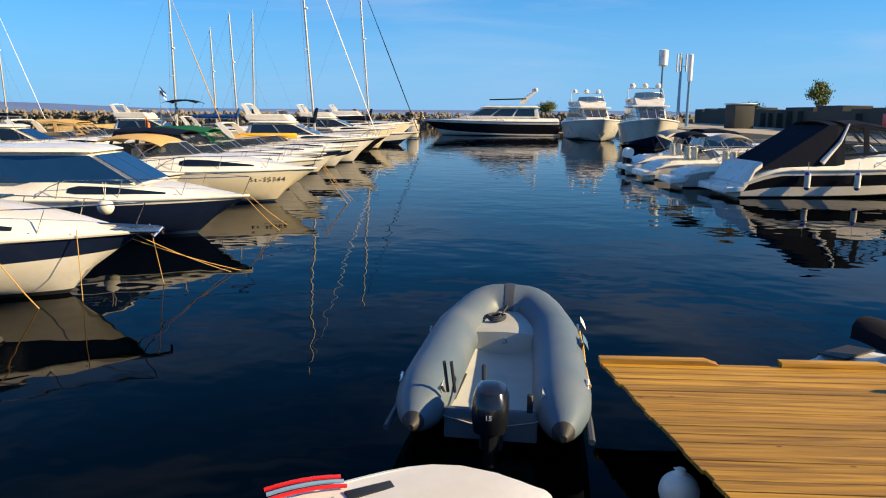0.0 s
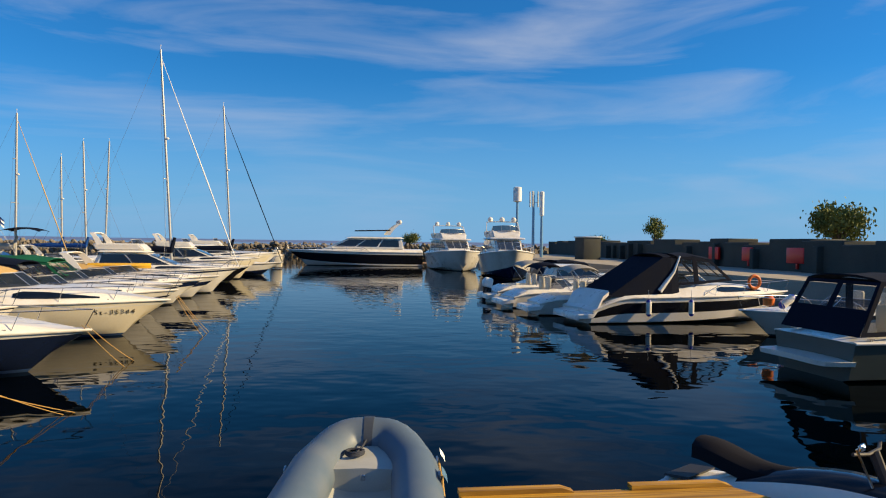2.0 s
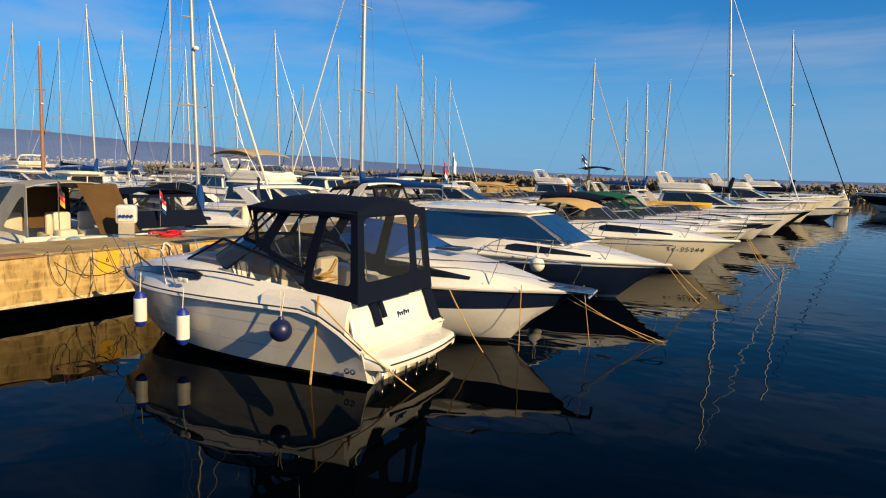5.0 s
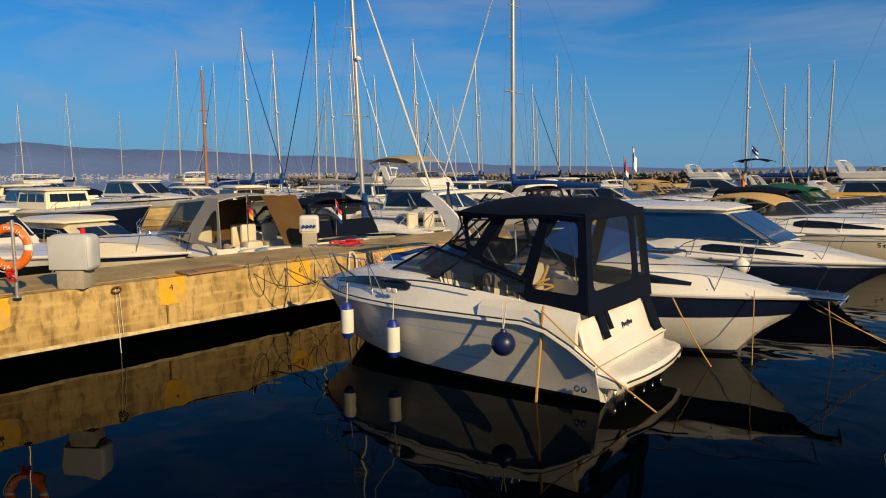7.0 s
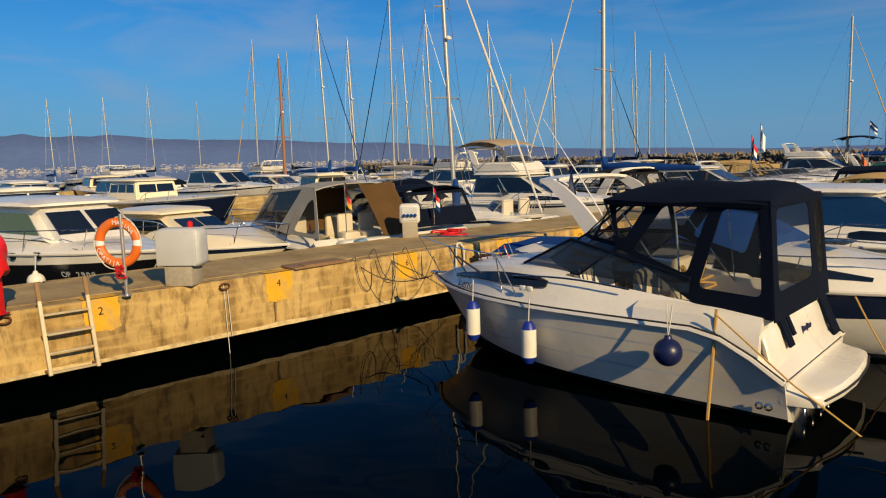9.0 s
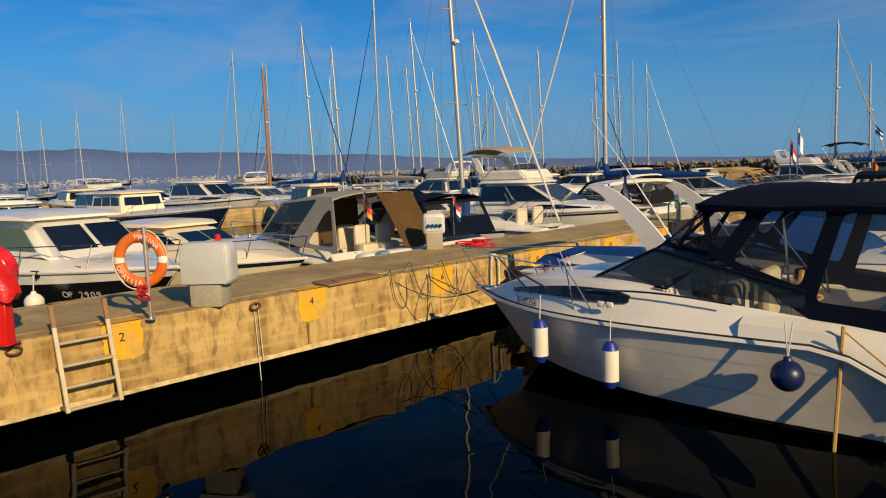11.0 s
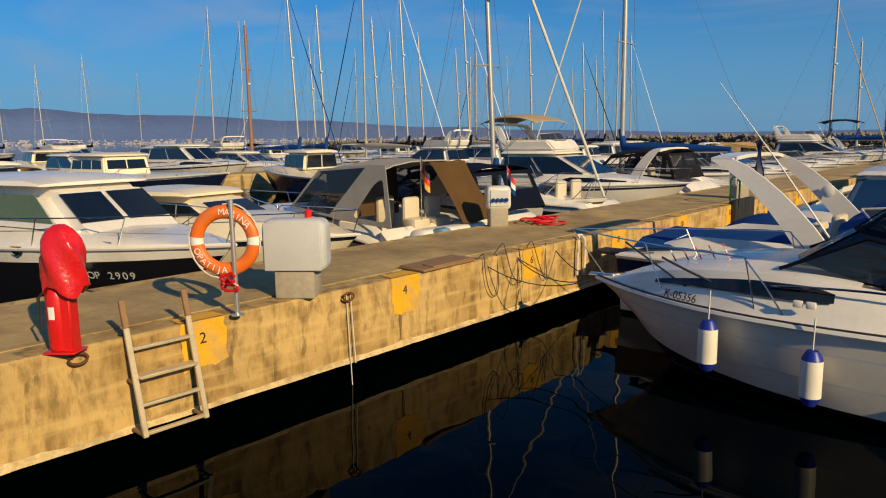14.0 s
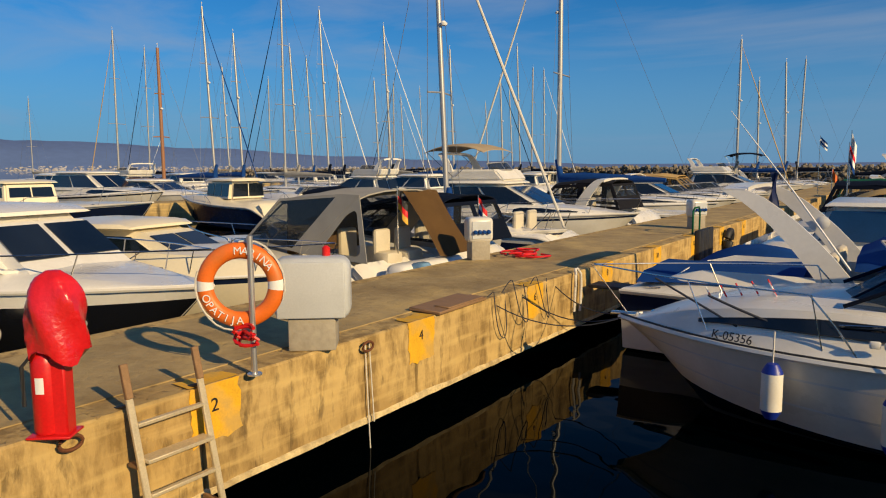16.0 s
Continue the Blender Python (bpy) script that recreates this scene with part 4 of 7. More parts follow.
def cruiser(m, L, B, label, fs=0.85, fb=1.1, mats=None, bands=None, trunk=0.35, canopy=None, cmat=None, screen=True, glass=None, archmat=None, rail=True, platform=True, name="motor_boat", hardtop=None, deckmat=None, seats=True, slit=True, fly=False, cab=0.72, cabx=(0.22, 0.72, 0.26, 0.50), cband=(0.26, 0.88), nside=2, cbev=0.16, cgap=0.06, cmull=0.014, curtain=None, brim=0.07, group="moored motor boats"):
    """A motor boat with a raised foredeck, screen and any of: canvas canopy, bimini, hard top, radar arch, flybridge."""
    t = thing(name, m, label, "boat", group)
    mats = mats or [ANTIFOUL, GEL, NAVY]
    bands = bands or [(0.3, 1), (0.62, 2), (1.0, 1)]
    sh = hull(t, L, B, fs, fb, bands, mats, rake=0.13 * L, dip=max(0.0, fs - 0.48) if platform else 0.0, n=20)
    dm = deckmat or GEL
    strake(t, sh, GEL if mats[1] is not GEL else PALE, 0.028)
    ck = (0.1, 0.42, fs * 0.62) if not hardtop and not fly else None

    def hfn(s):
        return trunk * (0.75 if s < 0.45 else 1.0) * min(1.0, s / 0.13) * (1 - max(0, (s - 0.5) / 0.47) ** 2.0) if s < 0.97 else 0.0
    decking(t, L, sh, hfn, dm, cockpit=ck)
    zt = fs + trunk
    xs = 0.52 * L
    if slit:
        side_light(t, L, sh, hfn, 0.56, 0.80, 0.36, 0.80, 0.74)
    if screen and not hardtop:
        windscreen(t, xs + 0.1 * L * 0.8, B * 0.78, zt - 0.02, 0.42, 0.55, 0.9 * B * 0.5, glass)
    if canopy == "camper":
        camper(t, 0.16 * L, 0.43 * L, B * 0.84, zt * 0.97, zt + 1.0, cmat or CANVAS)
    elif canopy == "closed":
        camper(t, 0.16 * L, 0.43 * L, B * 0.84, zt * 0.97, zt + 0.95, cmat or CANVAS, panes=False)
    elif canopy == "bimini":
        bimini(t, 0.2 * L, 0.43 * L, B * 0.8, zt, zt + 1.15, cmat or TAN)
    elif canopy == "tarp":
        b = bmesh.new()
        secs = []
        for i in range(9):
            s = 0.02 + 0.62 * i / 8
            p = sh(s, 1)
            zr = p.z + 0.1 + 0.75 * math.sin(math.pi * min(1, 0.12 + i / 8 * 0.95)) ** 0.8
            secs.append([Vector((p.x, f * p.y * 1.02, p.z - 0.06 + (zr - p.z) * (1 - abs(f) ** 1.7) + 0.03 * math.sin(9 * f + i))) for f in (-1, -0.75, -0.5, -0.25, 0, 0.25, 0.5, 0.75, 1)])
        loft(b, secs)
        part("boat_cover", b, cmat or BLUECANVAS, t)
    if archmat:
        arch(t, 0.3 * L, B * 0.88, zt - 0.1, zt + 0.95, 0.75, archmat)
    if hardtop or fly:
        cabin(t, (cabx[0] * L, cabx[1] * L, B * 0.80, B * 0.60), (cabx[2] * L, cabx[3] * L, B * 0.70, B * 0.54), fs + trunk * 0.6, fs + trunk + cab, dm, glass or DARKGLASS, side=nside, front=2, rear=2, band=cband, bevel=cbev, roof=(brim, 0.14, dm), gap=cgap, mull=cmull, curtain=curtain)
    if fly:
        z2 = fs + trunk + cab + 0.1
        cabin(t, (0.24 * L, 0.50 * L, B * 0.66, B * 0.56), (0.22 * L, 0.46 * L, B * 0.70, B * 0.6), z2, z2 + 0.36, dm, DARKGLASS, side=0, front=0, name="flybridge")
        windscreen(t, 0.47 * L, B * 0.52, z2 + 0.36, 0.22, 0.2, 0.35, SMOKE)
        arch(t, 0.26 * L, B * 0.66, z2 + 0.25, z2 + 0.85, 0.4, dm, 0.3)
    if seats and not hardtop:
        for yy in (-0.2, 0.2):
            b = bmesh.new()
            box(b, (0.36 * L, yy * B, fs * 0.62 + 0.25), (0.5, 0.5, 0.4), 0.07)
            box(b, (0.33 * L, yy * B, fs * 0.62 + 0.68), (0.14, 0.48, 0.6), 0.06)
            part("helm_seat", b, SEAT, t)
    if platform:
        stern_mould(t, B, fs, fs + trunk * 0.6, dm)
    if rail:
        bow_rail(t, sh, 0.48, 0.44, 0.011, 4)
    cleats(t, sh, (0.06, 0.82))
    return t, sh


def sailboat(m, L, top, label, cover=None, furl=True, mast_mat=None, hullmat=None, r=0.06, boom=True, house=True, stripe=None, group="moored sailing boats", mast_at=0.55, name="sailing_boat", furlmat=None, rake=0.0):
    """A sailing yacht; the origin is the mast's foot at the waterline, the bow towards +x, top is the mast head's height over the water."""
    t = thing(name, m, label, "sailing boat", group)
    x0 = -mast_at * L
    B = L * 0.31
    hm = hullmat or GEL
    before = set(t.children)
    sh = hull(t, L, B, 0.85, 1.1, [(0.18, 2), (0.8, 1), (0.9, 2), (1.0, 1)], [ANTIFOUL, hm, stripe or NAVY], rake=0.16 * L, tran=0.7, full=1.9)
    decking(t, L, sh, lambda s: 0.32 * math.sin(math.pi * min(1, max(0, (s - 0.2) / 0.62))) ** 0.6 if 0.2 < s < 0.82 else 0.0, GEL, inner=0.55, cockpit=(0.05, 0.24, 0.5), name="deck")
    if house:
        for side in (-1, 1):
            b = bmesh.new()
            w = B / 2 * 0.64
            slab(b, [(0.36 * L, side * w, 1.02), (0.64 * L, side * w * 0.95, 1.06), (0.63 * L, side * w * 0.93, 1.15), (0.37 * L, side * w * 0.97, 1.13)], 0.012)
            part("cabin_window", b, DARKGLASS, t)
    bow_rail(t, sh, 0.86, 0.5, 0.012, 2)
    b = bmesh.new()
    for side in (-1, 1):
        tube(b, [sh(0.02 + 0.84 * i / 8, side, 0.05, 0.48) for i in range(9)], 0.006, 4)
    part("lifeline", b, WIRE, t)
    for o in t.children:
        if o not in before:
            o.location = (x0, 0, 0)
    mm = mast_mat or MAST
    tilt = math.tan(radians(rake))

    def up(z, dx=0.0, y=0.0):
        return Vector((dx - z * tilt, y, z))
    b = bmesh.new()
    tube(b, [up(1.1), up(top * 0.5), up(top)], [r, r, r * 0.8], 10)
    part("mast", b, mm, t)
    for f in (0.45, 0.72):
        w = 0.09 * top * (1.1 - f)
        b = bmesh.new()
        tube(b, [up(top * f - 0.03, -0.08, -w), up(top * f), up(top * f - 0.03, -0.08, w)], r * 0.32, 5)
        part("spreader", b, mm, t)
    for side in (-1, 1):
        b = bmesh.new()
        tube(b, [(-0.1, side * B * 0.46, 0.95), up(top * 0.45, -0.08, side * 0.09 * top * 0.65), up(top * 0.72, -0.08, side * 0.09 * top * 0.38), up(top * 0.98)], 0.008, 4)
        part("shroud", b, WIRE, t)
        b = bmesh.new()
        tube(b, [(-0.3, side * B * 0.45, 0.95), up(top * 0.45)], 0.007, 4)
        part("lower_shroud", b, WIRE, t)
    b = bmesh.new()
    tube(b, [(x0 + 0.1, 0, 0.95), up(top)], 0.008, 4)
    part("backstay", b, WIRE, t)
    bow = Vector((x0 + L * 0.985, 0, 1.15))
    head = up(top * 0.97)
    b = bmesh.new()
    tube(b, [bow, bow.lerp(head, 0.5), head], [0.035, 0.042, 0.015] if furl else 0.01, 7)
    part("furled_genoa" if furl else "forestay", b, (furlmat or WHITEROPE) if furl else WIRE, t)
    b = bmesh.new()
    lathe(b, [(0.012, 0), (0.012, 0.25), (0.05, 0.27), (0.02, 0.32)], Matrix.Translation(up(top)), 8)
    part("masthead_light", b, WHITEPAINT, t)
    b = bmesh.new()
    lathe(b, [(0.09, 0), (0.11, 0.06), (0.04, 0.12)], Matrix.Translation(up(top * 0.62, 0.14)), 10)
    part("radar_reflector", b, WHITEPAINT, t)
    if boom:
        b = bmesh.new()
        tube(b, [(0, 0, 2.0), (-0.4 * L, 0, 2.05)], 0.05, 8)
        part("boom", b, mm, t)
        if cover:
            b = bmesh.new()
            pts = [(0.1, 0, 3.0), (-0.02, 0, 2.6), (-0.1, 0, 2.2), (-0.1 * L, 0, 2.25), (-0.25 * L, 0, 2.2), (-0.41 * L, 0, 2.14)]
            tube(b, pts, [0.09, 0.13, 0.22, 0.2, 0.16, 0.09], 10)
            part("sail_cover", b, cover, t)
    return t



def bow_letters(body, size, material, parent, x, y, z, slope, bend, lean):
    """Letters laid one by one on the flared starboard bow; y, slope and bend give the plan curve at x."""
    for i, ch in enumerate(body):
        if ch == " ":
            continue
        d = (i - (len(body) - 1) / 2) * size * 0.60
        yy = y - slope * d - bend * d * d
        yaw = math.degrees(math.atan(slope + 2 * bend * d))
        writing(ch, size, material, pose(x + d, -yy - 0.005, z, 90 + lean, 0, yaw), parent, "letter")

# ---- the near boats of the channel ----


def white_cruiser():
    """The grey-white cruiser with a navy canopy, bow towards the pier."""
    L, B, fs, fb = 5.65, 2.52, 0.93, 0.94
    m = pose(-7.92, 8.55, WZ, 0, 0, 185.0)
    t = thing("cabin_cruiser", m, "grey-white cabin cruiser with navy canvas canopy moored at the pier", "boat", "moored motor boats")
    sh = hull(t, L, B, fs, fb, [(0.05, 2), (0.34, 1), (0.37, 3), (0.70, 1), (0.73, 3), (1.0, 1)], [ANTIFOUL, PALE, BLACKGEL, GREYBOX], rake=0.95, tran=0.94, full=2.6, dip=0.44, n=24)
    strake(t, sh, GEL, 0.035)
    strake(t, sh, RUBBER, 0.016, 0.03, "rubber_insert")

    def hfn(s):
        if s > 0.965:
            return 0.0
        if s < 0.12:
            return 0.22 * (s / 0.12) ** 1.2
        return (0.22 + 0.24 * min(1, (s - 0.12) / 0.4)) * (1 - max(0, (s - 0.56) / 0.41) ** 2.4)
    decking(t, L, sh, hfn, GEL, inner=0.78, cockpit=(0.14, 0.46, 0.45), n=28)
    # stern quarter mouldings and platform
    b = bmesh.new()
    secs = []
    for x, z, w in ((-0.415, 0.31, 0.95), (-0.41, 0.36, 0.98), (-0.38, 0.395, 1.01), (-0.28, 0.41, 1.06), (-0.12, 0.42, 1.10), (0.0, 0.44, 1.12), (0.06, 0.49, 1.13), (0.11, 0.58, 1.13), (0.16, 0.72, 1.12), (0.22, 0.90, 1.10), (0.29, 1.02, 1.08), (0.44, 1.12, 1.05)):
        top = [Vector((x + 0.10 * f * f * max(0.0, -x / 0.4), f * w, z - d)) for f, d in ((-1, 0.075), (-0.985, 0.03), (-0.95, 0.006), (-0.5, 0), (0, 0), (0.5, 0), (0.95, 0.006), (0.985, 0.03), (1, 0.075))]
        zb = 0.25 if x < 0.05 else z - 0.22
        secs.append(top + [Vector((p.x + (0.02 if x < -0.3 else 0), p.y * 0.97, min(zb, p.z - 0.03))) for p in top[::-1]])
    loft(b, secs, ring=True)
    part("stern_platform", b, GEL, t, "sunlit white swim platform and transom")
    for side in (-1, 1):
        b = bmesh.new()
        secs = []
        for x in (0.26, 0.40, 0.6, 0.85, 1.1, 1.35, 1.6):
            p = sh(x / L, 1)
            zt = 1.13 + 0.04 * (x - 0.4)
            secs.append([Vector((x, side * y_, z_)) for y_, z_ in ((p.y - 0.01, p.z + 0.02), (p.y - 0.05, (p.z + zt) / 2 + 0.04), (1.05, zt - 0.03), (1.00, zt), (0.86, zt), (0.84, zt - 0.3))])
        loft(b, secs, ring=True)
        part("quarter_coaming", b, GEL, t)
    b = bmesh.new()
    tube(b, [(-0.424 + 0.10 * f * f, f * 0.975, 0.335) for f in (-1, -0.75, -0.5, -0.25, 0, 0.25, 0.5, 0.75, 1)], 0.011, 6)
    part("platform_edge", b, RUBBER, t)
    for i in range(6):
        b = bmesh.new()
        box(b, (-0.05, -0.8 + 0.32 * i, 0.08), (0.12, 0.05, 0.2), 0.015, 1)
        part("trim_bracket", b, STEEL, t)
    side_light(t, L, sh, hfn, 0.50, 0.825, 0.50, 0.78, 0.78, RUBBER, 0.03)
    for side in (-1, 1):
        # side deck hand line
        b = bmesh.new()
        tube(b, [sh(0.30 + 0.3 * i / 8, side, 0.14, 0.33 + 0.05 * math.sin(i / 8 * math.pi)) for i in range(9)], 0.012, 5)
        part("grab_rail", b, STEEL, t)
    for s in (0.53, 0.55):
        b = bmesh.new()
        box(b, sh(s, 1, 0.02, 0.22), (0.09, 0.03, 0.07), 0.015)
        part("deck_vent", b, GEL, t)
    scr_base, scr_top = windscreen(t, 3.45, 1.9, 1.36, 0.40, 0.62, 1.0, SMOKE, CANVAS)
    for side in (-1, 1):
        q = [Vector((3.36, side * 0.80, 1.40)), Vector((1.05, side * 1.00, 1.26)), Vector((1.05, side * 0.97, 1.42)), Vector((2.62, side * 0.84, 1.76))]
        b = bmesh.new()
        sheet(b, q)
        part("side_screen", b, SMOKE, t)
        b = bmesh.new()
        tube(b, [q[0], q[3], q[2]], 0.02, 6)
        part("side_screen_frame", b, CANVAS, t)

    # canopy: crowned roof, skirted side and stern panels with round-cornered clear windows
    def skin(x, z, side):
        return Vector((x, side * (1.045 - 0.085 * (x - 0.16) - 0.09 * (z - 1.09)), z))

    def clear(outer, inner, radius=0.08):
        bb = bmesh.new()
        hole = round_panel(bb, outer, inner, 0.006, radius)
        part("canopy_panel", bb, CANVAS, t)
        bb = bmesh.new()
        bb.faces.new([bb.verts.new(p) for p in hole])
        part("canopy_window", bb, VINYL, t, "clear flexible window")
    for side in (-1, 1):
        for outer, inner in ((((0.16, 1.08), (1.02, 1.16), (0.82, 2.28), (0.26, 2.28)), ((0.29, 1.30), (0.97, 1.33), (0.74, 2.19), (0.35, 2.17))),
                             (((1.02, 1.16), (1.86, 1.64), (1.46, 2.28), (0.82, 2.28)), ((1.11, 1.46), (1.78, 1.68), (1.42, 2.20), (0.88, 2.21))),
                             (((1.86, 1.64), (2.02, 1.70), (2.14, 2.27), (1.46, 2.28)), ((1.90, 1.80), (1.98, 1.82), (2.05, 2.17), (1.62, 2.19)))):
            clear([skin(x, z, side) for x, z in outer], [skin(x, z, side) for x, z in inner])
    for ya, yb, wa, wb in ((1.045, -0.50, 0.86, -0.40), (-0.50, -1.045, -0.60, -0.90)):
        clear([Vector((0.15, ya, 1.06)), Vector((0.15, yb, 1.04)), Vector((0.255, yb * 0.9, 2.28)), Vector((0.255, ya * 0.9, 2.28))],
              [Vector((0.174, wa, 1.34)), Vector((0.174, wb, 1.34)), Vector((0.247, wb * 0.93, 2.19)), Vector((0.247, wa * 0.93, 2.19))], 0.12)
    b = bmesh.new()
    secs = []
    for x, e, w in ((0.235, 0.0, 0.92), (0.245, 0.3, 0.945), (0.28, 0.62, 0.96), (0.36, 0.86, 0.965), (0.60, 1.0, 0.955), (0.95, 0.97, 0.94), (1.30, 1.06, 0.93), (1.65, 1.0, 0.91), (1.95, 0.85, 0.89), (2.10, 0.55, 0.87), (2.17, 0.1, 0.85)):
        top = [Vector((x, f * w, 2.25 + 0.19 * e * (1 - abs(f) ** 2.6) + 0.012 * math.sin(5 * x + 4 * f))) for f in (-1, -0.97, -0.85, -0.6, -0.3, 0, 0.3, 0.6, 0.85, 0.97, 1)]
        secs.append(top + [Vector((x, -0.98 * w, 2.20)), Vector((x, 0.98 * w, 2.20))][::-1])
    loft(b, secs, ring=True)
    part("canopy_roof", b, CANVAS, t)
    for i in range(6):
        f0, f1 = -1 + i / 3, -1 + (i + 1) / 3
        q = [scr_top[i], scr_top[i + 1], Vector((2.16, f1 * 0.86, 2.27)), Vector((2.16, f0 * 0.86, 2.27))]
        b = bmesh.new()
        inn = frame_ring(b, q, 0.04, 0.006)
        part("canopy_panel", b, CANVAS, t)
        b = bmesh.new()
        sheet(b, inn)
        part("canopy_window", b, VINYL, t, "clear flexible window")
    for side in (-1, 1):
        b = bmesh.new()
        tube(b, [(1.2, side * 0.84, 1.1), (1.3, side * 0.80, 2.12), (1.3, 0, 2.22)], 0.012, 6)
        tube(b, [(1.2, side * 0.84, 1.1), (1.95, side * 0.78, 2.10)], 0.010, 6)
        part("canopy_hoop", b, STEEL, t)
    # cockpit
    for yy in (-0.55, 0.5):
        b = bmesh.new()
        box(b, (2.0, yy, 0.78), (0.5, 0.5, 0.3), 0.07)
        box(b, (1.78, yy, 1.12), (0.16, 0.5, 0.62), 0.07)
        part("helm_seat", b, SEAT, t)
    b = bmesh.new()
    box(b, (2.55, -0.5, 1.1), (0.35, 0.7, 0.5), 0.08)
    part("helm_console", b, BLACKGEL, t)
    b = bmesh.new()
    tube(b, [(2.32, -0.5 + 0.17 * math.cos(a), 1.22 + 0.17 * math.sin(a)) for a in [2 * math.pi * i / 18 for i in range(18)]], 0.014, 6, close=True)
    part("steering_wheel", b, RUBBER, t)
    b = bmesh.new()
    tube(b, sag((1.25, 0.7, 1.5), (1.35, -0.2, 1.45), 0.25), 0.03, 6)
    tube(b, [(1.1 + 0.05 * math.sin(i), 0.35 + 0.16 * math.cos(i * 0.9), 0.9 + 0.02 * i) for i in range(24)], 0.018, 5)
    part("rope_coil", b, ROPE, t)
    bow_rail(t, sh, 0.56, 0.60, 0.0085, 3, over=0.42)
    # exhaust outlets, cleats
    for x in (0.16, 0.25):
        b = bmesh.new()
        ring_y = 1.13
        tube(b, [(x + 0.030 * math.cos(a), ring_y, 0.21 + 0.030 * math.sin(a)) for a in [2 * math.pi * i / 12 for i in range(12)]], 0.014, 5, close=True)
        part("exhaust_ring", b, STEEL, t)
    cleats(t, sh, (0.12, 0.62, 0.9))
    b = bmesh.new()
    lathe(b, [(0.10, 1.0), (0.12, 1.03), (0.10, 1.06), (0.03, 1.07)], Matrix.Translation((5.2, 0, -0.02)), 12)
    box(b, (5.62, 0, 0.97), (0.3, 0.10, 0.05), 0.015)
    part("anchor_roller", b, STEEL, t)
    for i in range(5):
        b = bmesh.new()
        lo_, hi_ = Vector((3.84 + 0.16 * i, 0.34 - 0.05 * i, 1.14 - 0.03 * i)), Vector((4.05 + 0.16 * i, 0.32 - 0.05 * i, 1.54 - 0.04 * i))
        tube(b, [lo_.lerp(hi_, k / 12) for k in range(13)], 0.009, 6)
        for f_ in b.faces:
            f_.material_index = int((f_.calc_center_median().z - lo_.z) / 0.05) % 2
        part("fishing_rod", b, [WHITEPAINT, RED], t, "thin red and white striped rod")
    # number and scribbled name
    writing("K-05356", 0.125, BLACKPAINT, pose(4.31, 0.893, 1.02, 68, 0, 180 - 23.4), t, "registration_number")
    for i in range(6):
        b = bmesh.new()
        box(b, (0.170, -0.05 - 0.06 * i, 0.77), (0.02, 0.022, 0.05 + 0.04 * (i % 3 == 0)), 0.0)
        part("name_mark", b, FNAVY, t)
    for yy, w, z0_ in ((0.62, 0.16, 0.72), (0.40, 0.10, 0.80), (-0.92, 0.26, 0.55)):
        b = bmesh.new()
        slab(b, [(0.06 + (z0_ - 0.6) * 0.42, yy - w, z0_), (0.06 + (z0_ - 0.6) * 0.42, yy, z0_), (0.31, yy, 1.18), (0.31, yy - w, 1.18)], 0.01)
        part("canopy_flap", b, CANVAS, t, "loose navy canvas flap hanging over the transom")
    return t, sh, m


b1, b1_sh, b1_m = white_cruiser()
fender(pose(-11.70, 6.98, -0.47), 0.42, 0.095, drop=0.35)
fender(pose(-10.73, 6.97, -0.60), 0.42, 0.095, drop=0.35)
ball_fender(pose(-8.88, 7.03, -0.40), 0.15, 0.36)


def rope(name, pts, r, mat, label):
    b = bmesh.new()
    tube(b, pts, r, 6)
    return solo(name, b, mat, pose(0, 0, 0), label, "rope", "mooring ropes")


rope("mooring_rope", sag((-8.45, 7.20, 0.04), (-7.75, 7.40, -0.60), 0.0, 4) + sag((-7.75, 7.40, -0.60), (-7.2, 7.80, -1.14), 0.0, 4)[1:], 0.010, ROPE, "ochre mooring rope slack from the stern cleat into the water")
rope("mooring_rope", sag((-8.5, 7.33, 0.06), (-8.52, 7.2, -1.15), 0.0), 0.018, ROPE, "ochre rope hanging down the cruiser's side")
rope("mooring_rope", sag((-7.9, 9.7, -0.1), (-7.45, 10.1, -1.15), 0.04), 0.010, ROPE, "ochre mooring rope slack from the stern cleat into the water")
for y0, y1 in ((7.7, 7.6), (8.2, 9.3), (7.8, 8.3)):
    rope("bow_line", sag((-13.5, y0 + 0.1, -0.15), (-15.0, y1, -0.12), 0.16), 0.008, DARKROPE, "dark mooring rope slung from the bow to the pier")
rope("bow_line", sag((-12.1, 7.35, 0.02), (-13.1, 7.9, 0.35), 0.0), 0.012, DARKROPE, "dark rope stretched along the bow rail")
rope("bow_line", sag((-10.75, 7.15, -0.1), (-12.4, 7.4, 0.30), 0.05), 0.014, DARKROPE, "dark rope stretched along the bow rail")

# second boat: white and navy, radar arch and blue cover
b2, b2_sh = cruiser(pose(-14.2, 11.0, WZ, 0, 0, 0), 7.9, 2.7, "white motor cruiser with navy hull band, bow towards the channel", fs=0.93, fb=0.98,
                    bands=[(0.5, 1), (0.95, 2), (1.0, 1)], trunk=0.5, archmat=None, glass=SMOKE, platform=False)
b = bmesh.new()
box(b, (-0.32, -0.55, 0.86), (0.75, 0.42, 0.05), 0.015, 1)
part("gangway", b, RUBBER, b2, "short black stern gangway")
arch(b2, 2.84, 2.45, 1.05, 2.37, 1.36, GEL, 0.42)
b = bmesh.new()
tube(b, [(2.86, -1.10, 1.42), (2.20, -1.10, 2.36), (1.40, -1.10, 3.42)], [0.016, 0.011, 0.004], 6)
part("whip_aerial", b, WHITEPAINT, b2, "thin white whip aerial")
b = bmesh.new()
